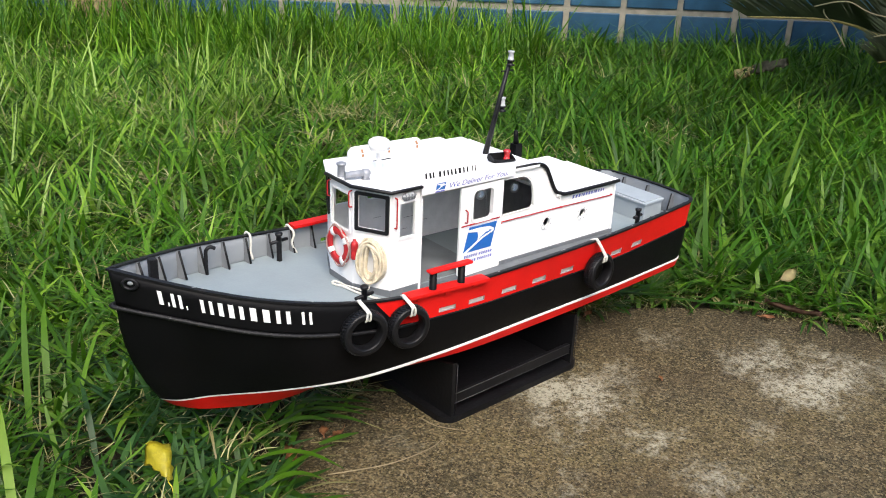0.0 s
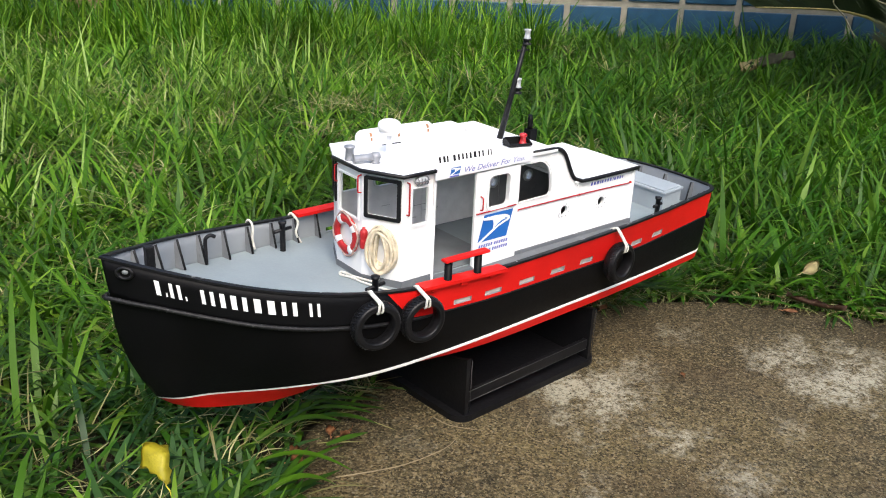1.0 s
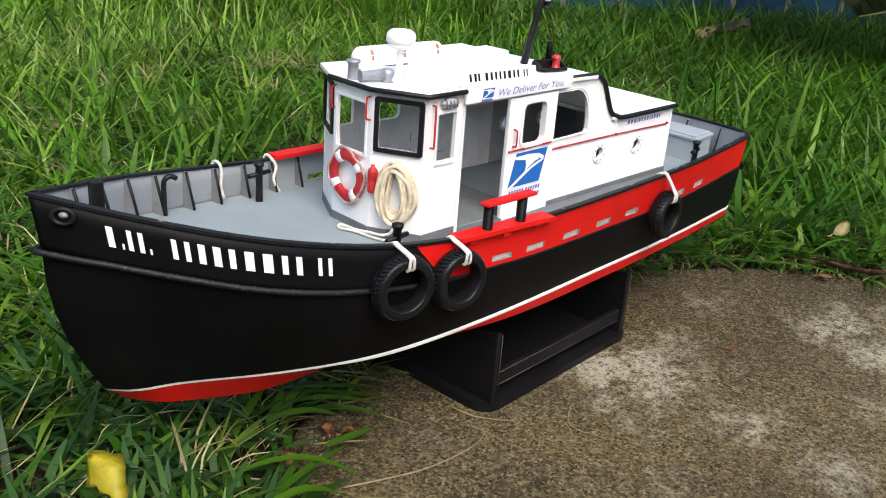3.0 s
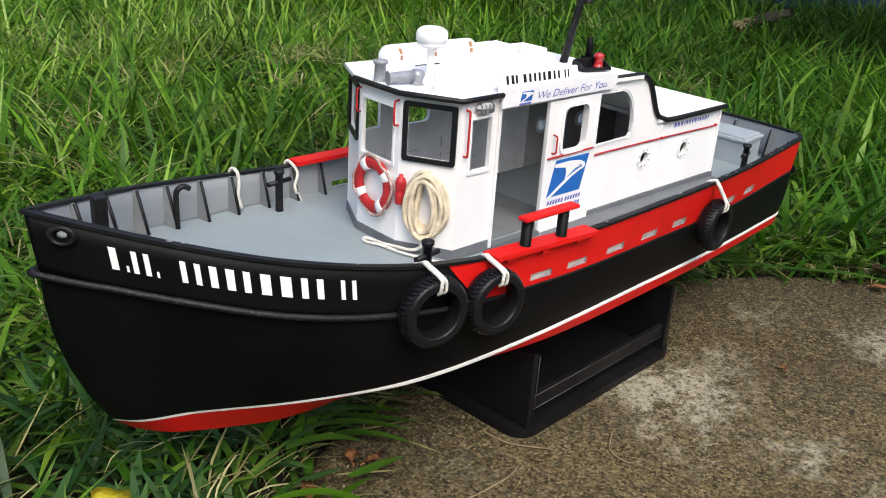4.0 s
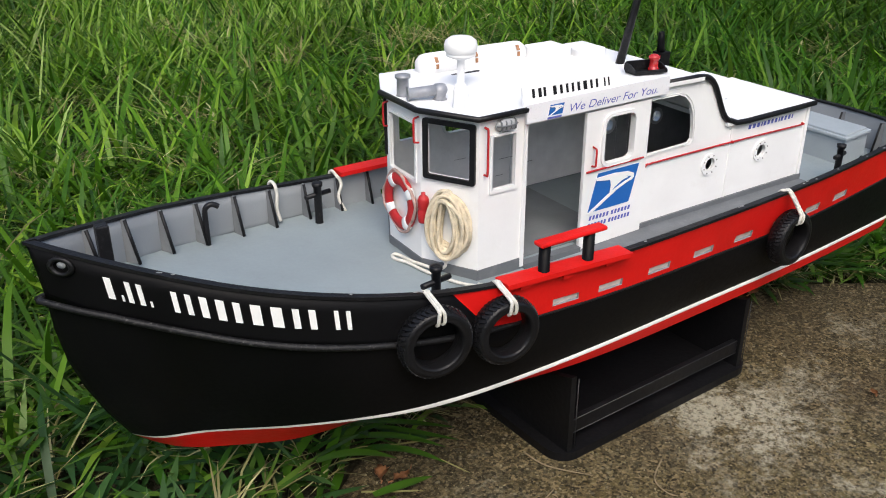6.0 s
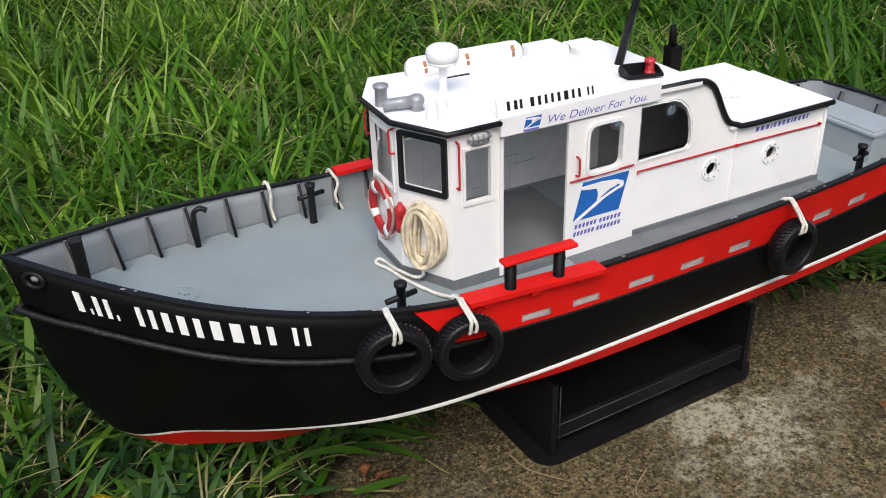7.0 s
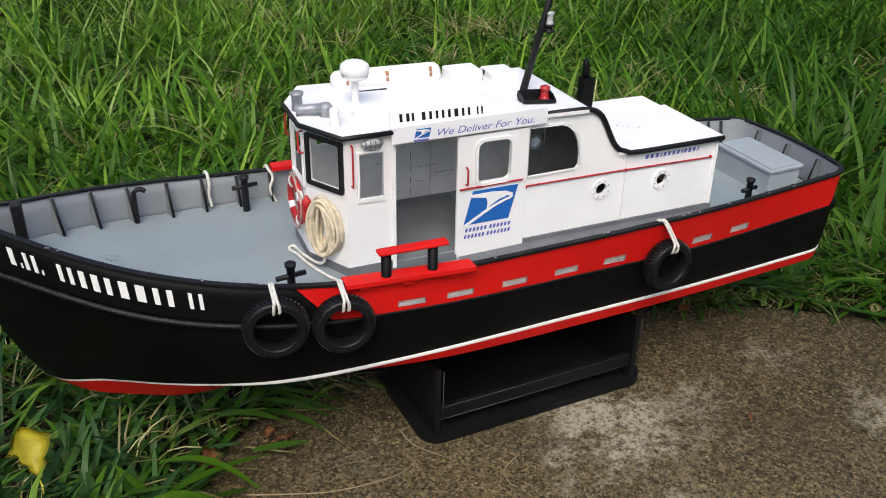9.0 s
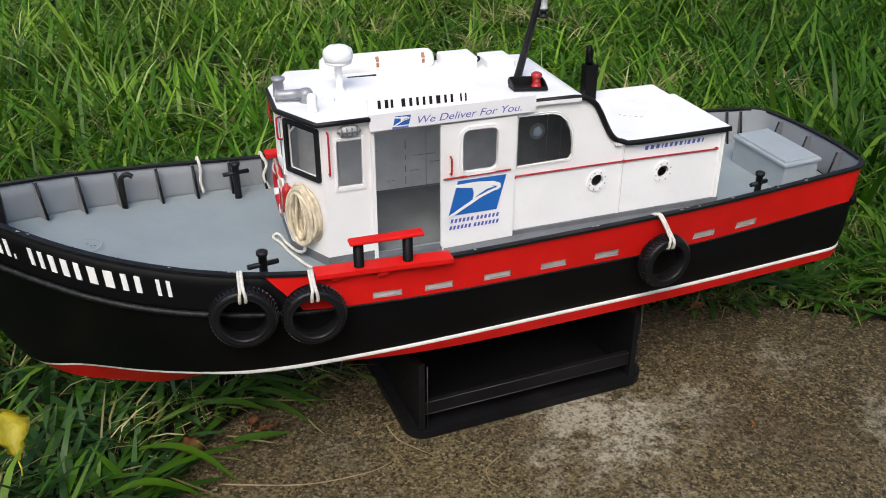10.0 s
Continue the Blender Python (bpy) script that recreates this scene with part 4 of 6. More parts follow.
for f, off in ((0.50, 0.0045), (0.97, 0.0)):
    c = mast_a.lerp(mast_b, f) + Vector((off, -0.001, 0))
    part("mast_bracket", lathe([(0.0038, 0), (0.0038, 0.0012), (0.002, 0.0016), (0.002, 0.0036), (0.0036, 0.004), (0.0036, 0.0052)], c - Vector((0, 0, 0.0050)), n=12), BLACK_TRIM, mast)
    part("mast_lamp", lathe([(0.0030, 0), (0.0030, 0.001), (0.0024, 0.0016), (0.0024, 0.0062), (0.0030, 0.0068), (0.0030, 0.008), (0, 0.0084)], c, n=12), CLEAR, mast, "grey lens mast lamp")
c = mast_a.lerp(mast_b, 0.86)
part("crosstree", tube([c - Vector((0.007, 0, 0)), c + Vector((0.007, 0, 0))], 0.0008, 6), BLACK_TRIM, mast)
stack = part("exhaust_stack", box(0.1030, 0.1120, 0.0380, 0.0465, 0.1780, 0.2035, 0.0004), BLACK, aft_roof, "matt black exhaust stack")
part("stack_pipe", tube([(0.1068, 0.0424, 0.202), (0.1064, 0.0424, 0.2110), (0.1058, 0.0424, 0.2168)], lambda f: 0.0029 - 0.0008 * f, 10), BLACK, stack)

# ---- deck fittings ----


def bitt(u, v, z, height, r=0.0024, bar=0.0088):
    b = part("mooring_bitt", lathe([(r * 1.1, 0), (r, 0.001), (r, height - 0.003), (r * 1.35, height - 0.0026), (r * 1.4, height - 0.0004), (r * 0.8, height)], (u, v, z), n=16), BLACK_TRIM, boat, "black cross-shaped mooring bitt")
    part("cross_bar", tube([(u - bar, v - 0.0015, z + height * 0.70), (u + bar, v + 0.0015, z + height * 0.70)], 0.0016, 8), BLACK_TRIM, b)


bitt(-0.1445, -0.0665, deck_z(-0.1445), 0.0285)
bitt(-0.1425, 0.0715, deck_z(-0.1445), 0.0265)
bitt(0.1945, -0.0492, deck_z(0.1945), 0.0278, 0.0023, 0.0072)
bitt(0.1965, 0.0760, deck_z(0.1965), 0.0312, 0.0023, 0.0072)
part("bow_post", box(-0.2847, -0.2787, -0.0020, 0.0040, deck_z(-0.28), 0.1822, 0.0008), BLACK_TRIM, boat, "black bow post")
zp = deck_z(-0.215)
part("vent_pipe", tube(smooth_path([(-0.2165, 0.0585, zp), (-0.2165, 0.0585, zp + 0.018), (-0.2157, 0.0581, zp + 0.0225), (-0.2125, 0.0575, zp + 0.0242), (-0.2090, 0.0567, zp + 0.0225)], 5), 0.0016, 8), BLACK_TRIM, boat, "black gooseneck vent pipe")
part("deck_pad", lathe([(0.0098, 0.0001), (0.0098, 0.00025), (0.0093, 0.00025), (0.0093, 0.0001)], (-0.2405, 0.0005, deck_z(-0.2405)), n=28, caps=False), CHEST, boat, "faint scratched ring on the deck")
for a, c in ((-0.2372, 0.0008), (-0.2352, 0.0014), (-0.2392, 0.0030)):
    part("deck_scrape", lathe([(0.0008, 0), (0.0006, 0.0002), (0, 0.00025)], (a, c, deck_z(a)), n=7), GREY_DARK, boat)
for side in (-1, 1):
    step = part("boarding_step", prism([(-0.1195, -0.0065), (-0.0412, -0.0065), (-0.0412, 0.0045), (-0.1195, 0.0045)], [], lambda a, b, o=0.0, side=side: (a, sv(a, side, rail_b(a) + (0.0015 if side < 0 else -0.0015) + b), rail_z(a) + (0.0014 if side < 0 else 0.0030) + o), 0.0026), [RED, RED], boat, "red plank step on the rail")
    for u in (-0.108, -0.082, -0.054):
        part("step_bracket", box(u - 0.0030, u + 0.0030, sv(u, side, rail_b(u) + 0.0030) - 0.0008, sv(u, side, rail_b(u) + 0.0030) + 0.0008, rail_z(u) - (0.0032 if side < 0 else 0.0004), rail_z(u) + (-0.0010 if side < 0 else 0.0018)), RED, step)
    for u in (-0.0945, -0.0665) if side < 0 else ():
        part("handrail_post", lathe([(0.0034, 0), (0.0030, 0.0004), (0.0030, 0.0172)], (u, sv(u, side, rail_b(u) - 0.0005), rail_z(u) + 0.0012), n=14), BLACK, step, "black round handrail post")
    if side < 0:
        part("handrail", box(-0.1000, -0.0575, sv(-0.08, side, rail_b(-0.08)) - 0.0036, sv(-0.08, side, rail_b(-0.08)) + 0.0036, 0.1598, 0.1622, 0.0010), RED, step, "flat red handrail board")


def askew(bm):
    """The chest's ends run a little out of square."""
    for v in bm.verts:
        v.co.y += 0.10 * (v.co.x - 0.250)
    return bm


chest = part("deck_chest", askew(box(0.2338, 0.2655, -0.0245, 0.0365, 0.1145, 0.1360, 0.0005)), CHEST, boat, "blue-grey deck chest with a lid")
part("lid", askew(box(0.2322, 0.2670, -0.0262, 0.0382, 0.1350, 0.1378, 0.0008)), CHEST, chest)
part("lid_panel", askew(box(0.2346, 0.2646, -0.0236, 0.0356, 0.1374, 0.1392, 0.0007)), CHEST, chest)

# ---- things hung on the boat ----


def tyre(u, v, z, r, drift=0.001, group="tyre fenders"):
    """A toy tyre hung flat against the side from a loop of cord over the rail."""
    t = thing("tyre_fender", (u, v, z - r), "black toy rubber tyre hung on white cord from the rail", "tyre", group)
    slope = (rail_b(u + 0.01) - rail_b(u - 0.01)) / 0.02
    nrm = Vector((-slope, -1, 0.0)).normalized()
    ri, w = r * 0.675, 0.0053
    prof = [(ri, -w * 0.75), (ri + 0.0008, -w * 0.95), (r * 0.78, -w * 1.0), (r * 0.93, -w * 0.95), (r * 0.975, -w * 0.6), (r * 0.975, w * 0.6), (r * 0.93, w * 0.95), (r * 0.82, w * 1.0), (ri + 0.0020, w * 0.94), (ri + 0.0013, w * 1.02), (ri + 0.0006, w * 1.0), (ri, w * 0.75), (ri, -w * 0.75)]
    part("tyre", lathe(prof, (u, v, z), nrm, 48, caps=False), RUBBER, t, "black rubber tyre with a moulded rim")
    tread = bmesh.new()
    q = Vector((0, 0, 1)).rotation_difference(nrm).to_matrix().to_4x4()
    for k in range(44):
        a = 2 * math.pi * k / 44
        for s, across, slant in ((-1, 0.50, 0.55), (1, 0.50, 0.55), (-1, 0.15, -0.5), (1, 0.15, -0.5)):
            lug = box(-0.0005, 0.0005, -0.00065, 0.00065, -w * (0.36 if across > 0.3 else 0.16), w * (0.36 if across > 0.3 else 0.16))
            m = Matrix.Translation((u, v, z)) @ q @ Matrix.Rotation(a + s * 0.035, 4, "Z") @ Matrix.Translation((r * (0.975 if across > 0.3 else 0.982), 0, s * w * across)) @ Matrix.Rotation(s * slant, 4, "X") @ Matrix.Rotation(-s * (0.32 if across > 0.3 else 0.0), 4, "Y")
            bmesh.ops.transform(lug, matrix=m, verts=lug.verts)
            merge(tread, lug)
    part("tread", tread, RUBBER, t)
    rb, rz = rail_b(u), rail_z(u) + 0.0013
    for s in (-0.0013, 0.0013):
        pts = [(u + drift + s * 0.5, -rb + 0.0042, rz - 0.005), (u + drift + s * 0.5, -rb + 0.0030, rz - 0.0016), (u + drift + s * 0.6, -rb + 0.0006, rz - 0.0004), (u + drift * 0.7 + s * 0.6, -rb - 0.0020, rz - 0.0010), (u + s * 0.7, v - 0.0050 if v < -rb else -rb - 0.004, z + r * 1.05)]
        pts += [(u + s * 1.1, v + nrm.y * 0.0063, z + r * 0.92), (u + s * 1.25, v + nrm.y * 0.0061, z + r * 0.74), (u + s * 1.25, v + nrm.y * 0.0054, z + r * 0.66), (u + s * 1.15, v + nrm.y * 0.0042, z + r * 0.61)]
        part("cord", tube(smooth_path(pts, 5), 0.00094, 7), CORD, t, "white twisted cord")
    return t


tyre(-0.1600, -0.0900, 0.1268, 0.0181)
tyre(-0.1224, -0.0945, 0.1234, 0.0175)
tyre(0.1038, -0.0842, 0.1124, 0.0175, -0.008)
for u, out in ((-0.1668, 0.45), (-0.123, 1.0)):
    b, z = sv(u, 1, rail_b(u)), rail_z(u) + 0.0013
    c = thing("fender_cord", (u, b - 0.004, z - 0.02), "white cord end draped over the far rail", "cord", "fender cords")
    pts = [(u, b + 0.003, z - 0.012), (u, b + 0.0026, z - 0.002), (u + 0.0005, b + 0.0005, z + 0.0010), (u + 0.001, b - 0.0042, z), (u + 0.0035 * out, b - 0.0040 - 0.0025 * out, z - 0.006), (u + 0.0005, b - 0.0043 - 0.0037 * out, z - 0.014), (u + 0.004 * out, b - 0.0048 - 0.0052 * out, z - 0.0215 - 0.002 * out)]
    part("cord", tube(smooth_path(pts, 5), 0.0011, 7), CORD, c)

ring = thing("life_ring", (-0.1225, 0.0065, 0.140), "red and white life ring hung under the front window", "life ring")
rc = Vector((-0.1222, 0.0062, 0.1562))
body = [rc + Vector((0, 0.0130 * math.cos(t), 0.0130 * math.sin(t))) for t in [2 * math.pi * k / 48 for k in range(48)]]


def flat_ring(bm):
    """A ring pressed flat against the wall."""
    for v in bm.verts:
        v.co.x = rc.x + (v.co.x - rc.x) * 0.55
    return bm


for k in range(4):
    i0 = 12 * k + 45
    part("red_band", flat_ring(tube([body[(i0 + j) % 48] for j in range(-1, 10)], 0.0036, 12)), RING_RED, ring, "red ring segment")
    part("white_band", flat_ring(tube([body[(i0 + 8 + j) % 48] for j in range(1, 5)], 0.0040, 12)), WHITE, ring, "white wrapped band")
line_pts = []
for k in range(48):
    t = 2 * math.pi * k / 48
    r = 0.0166 + 0.0012 * math.cos(4 * t + 0.9) + 0.0003 * math.sin(11 * t)
    line_pts.append(rc + Vector((-0.0008, r * math.cos(t), r * math.sin(t))))
part("grab_line", tube(line_pts, 0.0009, 8, closed=True), GRAB_LINE, ring, "faded pinkish grab line round the ring")
ext = thing("fire_extinguisher", (-0.1205, -0.0160, 0.1515), "small red fire extinguisher on the cabin front", "extinguisher")
part("bottle", lathe([(0.0026, 0), (0.0030, 0.001), (0.0030, 0.0068), (0.0026, 0.0076), (0.0031, 0.0084), (0.0031, 0.0130), (0.0024, 0.0148), (0.0012, 0.0156), (0.0012, 0.0170), (0, 0.0172)], (-0.1208, -0.0162, 0.1515), n=14), RING_RED, ext)

coil = thing("rope_coil", (-0.1125, -0.0290, 0.128), "coil of cream rope hung on the cabin front", "rope")
rng = random.Random(5)
for k in range(15):
    sx, sz = 0.0050 + 0.0082 * rng.random(), 0.0135 + 0.0062 * rng.random()
    ph, ox = rng.random() * 6.28, 0.0012 + 0.0060 * rng.random()
    pts = []
    for j in range(14):
        t = 2 * math.pi * j / 14
        a = sw * 0.53 + sx * math.cos(t) * (1 - 0.18 * math.sin(t)) + 0.0007 * math.sin(2 * t + ph)
        z = 0.1530 + sz * math.sin(t) + 0.0006 * math.cos(3 * t + ph)
        pts.append(star(a, z, ox + 0.0010 * math.sin(t + ph)))
    part("rope_turn", tube(smooth_path(pts, 4, True), 0.00118, 7, closed=True), ROPE, coil)
loose = thing("deck_rope", (-0.12, -0.02, deck_z(-0.12)), "white rope end lying in a bight on deck", "rope")
zd = deck_z(-0.12) + 0.0014
pts = [(-0.1075, -0.0520, zd), (-0.1140, -0.0440, zd), (-0.1190, -0.0320, zd), (-0.1230, -0.0200, zd), (-0.1262, -0.0070, zd + 0.0005), (-0.1290, 0.0010, zd), (-0.1288, 0.0052, zd), (-0.1262, 0.0070, zd), (-0.1243, 0.0030, zd), (-0.1232, -0.0050, zd), (-0.1212, -0.0150, zd + 0.001), (-0.1180, -0.0240, zd + 0.0014), (-0.1150, -0.0285, zd + 0.0040), (-0.1142, -0.0280, 0.133)]
part("rope", tube(smooth_path(pts, 5), 0.0010, 6), CORD, loose)
part("whipping", lathe([(0.0018, 0), (0.0018, 0.004)], (-0.1085, -0.0505, zd), (0.6, -0.8, 0), 8), CORD, loose)

# ---- display stand ----
stand = thing("display_stand", (0.0255, 0, 0), "black painted wooden display stand on the concrete", "stand", m=BOAT @ pose(0.0255, 0.0035, 0, 0, 0, 3.4) @ pose(-0.0255, 0, 0))
part("base_plate", prism(rect(-0.0680, 0.1120, -0.0725, 0.0725, 0.014, 6), [], lambda a, b, o=0.0: (a, b, 0.0060 + o), 0.0058), [STAND, STAND], stand, "black base board with rounded corners")
for u in (-0.0585, 0.1000):
    top = []
    for i in range(13):
        v = -0.0700 + 0.140 * i / 12
        top.append((v, 0.0585 - 0.0125 * (1 - (abs(v) / 0.0700) ** 2)))
    part("cradle", prism([(-0.0700, 0.0058), (0.0700, 0.0058)] + top[::-1], [], lambda a, z, o=0.0, u=u: (u + 0.002 + o, a, z), 0.004), [STAND, STAND], stand, "black cradle board")
for s in (-1, 1):
    part("side_bar", box(-0.0565, 0.0980, s * 0.0660 - 0.002, s * 0.0660 + 0.002, 0.0165, 0.0260, 0.0004), STAND, stand)
# thin grey lines: rubbed edges with their highlights put into the colour
for u in (-0.0585, 0.1000):
    part("worn_edge_highlight", tube([(u + 0.0038, -0.0700, 0.008), (u + 0.0038, -0.0700, 0.056)], 0.00035, 5), STAND_EDGE, stand, "rubbed edge with its highlight put into grey")
for z in (0.0165, 0.0260):
    part("worn_edge_highlight", tube([(-0.0560, -0.0680, z), (0.0975, -0.0680, z)], 0.00035, 5), STAND_EDGE, stand, "rubbed edge with its highlight put into grey")
part("middle_board", box(-0.0560, 0.0975, 0.020, 0.024, 0.0058, 0.0440), STAND, stand)

# ---- ground ----


def ground_material(name, colors, scales, rough, bump, dist, speck=None, patch=None):
    """Layered noise over object coordinates: broad stains, grain and grit."""
    m = bpy.data.materials.new(name)
    m.use_nodes = True
    n, l = m.node_tree.nodes, m.node_tree.links
    b = n["Principled BSDF"]
    b.inputs["Roughness"].default_value = rough
    b.inputs["Specular IOR Level"].default_value = 0.25
    tc = n.new("ShaderNodeTexCoord")

    def noise_at(scale, detail=5, r=0.6):
        t = n.new("ShaderNodeTexNoise")
        t.inputs["Scale"].default_value, t.inputs["Detail"].default_value, t.inputs["Roughness"].default_value = scale, detail, r
        l.new(tc.outputs["Object"], t.inputs["Vector"])
        return t.outputs["Fac"]

    def mix(fac, a, c):
        x = n.new("ShaderNodeMix")
        x.data_type = "RGBA"
        l.new(fac, x.inputs["Factor"])
        for key, val in (("A", a), ("B", c)):
            if isinstance(val, tuple):
                x.inputs[key].default_value = (*val, 1)
            else:
                l.new(val, x.inputs[key])
        return x.outputs["Result"]

    def ramp(fac, lo, hi, top=1.0):
        r = n.new("ShaderNodeMapRange")
        r.inputs["From Min"].default_value, r.inputs["From Max"].default_value, r.inputs["To Max"].default_value = lo, hi, top
        l.new(fac, r.inputs["Value"])
        return r.outputs[0]
    col = mix(ramp(noise_at(scales[0]), 0.38, 0.66), colors[0], colors[1])
    if patch:
        col = mix(ramp(noise_at(patch[1], 6, 0.62), patch[2], patch[3], patch[4]), col, patch[0])
    col = mix(ramp(noise_at(scales[1], 4, 0.7), 0.45, 0.75, 0.75), col, colors[2])
    grit = noise_at(scales[2], 3, 0.7)
    if speck:
        col = mix(ramp(grit, 0.58, 0.72, 0.8), col, speck[0])
        col = mix(ramp(grit, 0.42, 0.28, 0.85), col, speck[1])
    l.new(col, b.inputs["Base Color"])
    bp = n.new("ShaderNodeBump")
    bp.inputs["Strength"].default_value, bp.inputs["Distance"].default_value = bump, dist
    l.new(grit, bp.inputs["Height"])
    l.new(bp.outputs["Normal"], b.inputs["Normal"])
    return m


SOIL = ground_material("soil", ((0.035, 0.030, 0.018), (0.06, 0.048, 0.028), (0.03, 0.035, 0.014)), (3, 40, 260), 0.95, 0.8, 0.01, ((0.12, 0.10, 0.06), (0.015, 0.012, 0.008)))


def concrete_material():
    """Worn concrete: broad brown and grey stains, pale scraped patches, exposed grit and pits."""
    m = bpy.data.materials.new("weathered_concrete")
    m.use_nodes = True
    n, l = m.node_tree.nodes, m.node_tree.links
    b = n["Principled BSDF"]
    b.inputs["Roughness"].default_value, b.inputs["Specular IOR Level"].default_value = 0.9, 0.2
    tc = n.new("ShaderNodeTexCoord")

    def noise_at(scale, detail, r=0.6, dist=0.0):
        t = n.new("ShaderNodeTexNoise")
        t.inputs["Scale"].default_value, t.inputs["Detail"].default_value, t.inputs["Roughness"].default_value, t.inputs["Distortion"].default_value = scale, detail, r, dist
        l.new(tc.outputs["Object"], t.inputs["Vector"])
        return t.outputs["Fac"]

    def ramp(fac, lo, hi, top=1.0):
        r = n.new("ShaderNodeMapRange")
        r.inputs["From Min"].default_value, r.inputs["From Max"].default_value, r.inputs["To Max"].default_value = lo, hi, top
        l.new(fac, r.inputs["Value"])
        return r.outputs[0]

    def mix(fac, a, c):
        x = n.new("ShaderNodeMix")
        x.data_type = "RGBA"
        l.new(fac, x.inputs["Factor"])
        for key, val in (("A", a), ("B", c)):
            if isinstance(val, tuple):
                x.inputs[key].default_value = (*val, 1)
            else:
                l.new(val, x.inputs[key])
        return x.outputs["Result"]
    grains = n.new("ShaderNodeTexVoronoi")
    grains.inputs["Scale"].default_value, grains.inputs["Randomness"].default_value = 620, 1.0
    l.new(tc.outputs["Object"], grains.inputs["Vector"])
    sep = n.new("ShaderNodeSeparateColor")
    l.new(grains.outputs["Color"], sep.inputs[0])
    def stir(scale, amount):
        """Object coordinates pushed about by noise, for torn outlines."""
        t, c, v, d = n.new("ShaderNodeTexNoise"), n.new("ShaderNodeVectorMath"), n.new("ShaderNodeVectorMath"), n.new("ShaderNodeVectorMath")
        t.inputs["Scale"].default_value, t.inputs["Detail"].default_value, t.inputs["Roughness"].default_value = scale, 8, 0.72
        l.new(tc.outputs["Object"], t.inputs["Vector"])
        c.operation, v.operation, d.operation = "SUBTRACT", "SCALE", "ADD"
        c.inputs[1].default_value = (0.5, 0.5, 0.5)
        v.inputs["Scale"].default_value = amount
        l.new(t.outputs["Color"], c.inputs[0])
        l.new(c.outputs[0], v.inputs[0])
        l.new(v.outputs[0], d.inputs[0])
        l.new(tc.outputs["Object"], d.inputs[1])
        return d.outputs[0]

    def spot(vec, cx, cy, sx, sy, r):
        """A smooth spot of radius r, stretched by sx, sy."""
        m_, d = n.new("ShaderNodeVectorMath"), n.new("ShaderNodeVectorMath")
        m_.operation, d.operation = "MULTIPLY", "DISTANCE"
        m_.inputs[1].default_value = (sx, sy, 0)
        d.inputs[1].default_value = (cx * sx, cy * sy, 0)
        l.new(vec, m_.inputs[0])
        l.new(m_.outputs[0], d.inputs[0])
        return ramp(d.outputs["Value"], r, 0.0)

    def join(op, p, q):
        x = n.new("ShaderNodeMath")
        x.operation = op
        for k, val in enumerate((p, q)):
            if isinstance(val, float):
                x.inputs[k].default_value = val
            else:
                l.new(val, x.inputs[k])
        return x.outputs[0]
    base = mix(ramp(noise_at(5.5, 7, 0.68, 0.4), 0.36, 0.64), (0.066, 0.050, 0.019), (0.196, 0.155, 0.066))
    base = mix(ramp(noise_at(13, 6, 0.65, 0.3), 0.50, 0.70, 0.7), base, (0.105, 0.098, 0.068))
    base = mix(ramp(noise_at(9, 7, 0.7, 0.6), 0.56, 0.70, 0.75), base, (0.120, 0.072, 0.024))
    base = mix(ramp(noise_at(7.5, 6, 0.7, 0.5), 0.54, 0.68, 0.6), base, (0.175, 0.145, 0.060))
    base = mix(ramp(noise_at(4.2, 7, 0.7, 0.8), 0.50, 0.66, 0.55), base, (0.175, 0.118, 0.050))
    base = mix(ramp(noise_at(10.5, 8, 0.72, 0.7), 0.57, 0.69, 0.65), base, (0.070, 0.072, 0.056))
    base = mix(ramp(noise_at(16, 8, 0.74, 0.9), 0.51, 0.62, 0.60), base, (0.205, 0.158, 0.078))
    base = mix(ramp(noise_at(12, 8, 0.74, 1.1), 0.53, 0.64, 0.62), base, (0.044, 0.038, 0.020))
    # darker brown mixed in with distance from one point, up to the far rim
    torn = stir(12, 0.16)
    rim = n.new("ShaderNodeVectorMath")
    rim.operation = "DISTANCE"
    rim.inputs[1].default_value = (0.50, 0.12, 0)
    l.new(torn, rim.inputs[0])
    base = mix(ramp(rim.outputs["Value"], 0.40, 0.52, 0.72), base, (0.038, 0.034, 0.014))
    base = mix(ramp(noise_at(110, 7, 0.8), 0.54, 0.70, 0.38), base, (0.22, 0.175, 0.095))
    stones = n.new("ShaderNodeTexVoronoi")
    stones.inputs["Scale"].default_value = 360
    l.new(stir(420, 0.003), stones.inputs["Vector"])
    lump = n.new("ShaderNodeSeparateColor")
    l.new(stones.outputs["Color"], lump.inputs[0])
    base = mix(ramp(lump.outputs[0], 0.52, 0.92, 0.72), base, (0.32, 0.245, 0.130))
    base = mix(ramp(lump.outputs[1], 0.55, 0.85, 0.48), base, (0.024, 0.019, 0.011))
    base = mix(ramp(sep.outputs[0], 0.72, 0.96, 0.60), base, (0.35, 0.275, 0.155))
    base = mix(ramp(sep.outputs[1], 0.55, 0.95, 0.92), base, (0.028, 0.023, 0.012))
    # one darker brown spot at the slab's edge near the bow
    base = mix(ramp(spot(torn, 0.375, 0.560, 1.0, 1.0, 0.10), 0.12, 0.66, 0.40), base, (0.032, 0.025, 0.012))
    # pale scraped patches, torn at the edges and broken inside
    worn = None
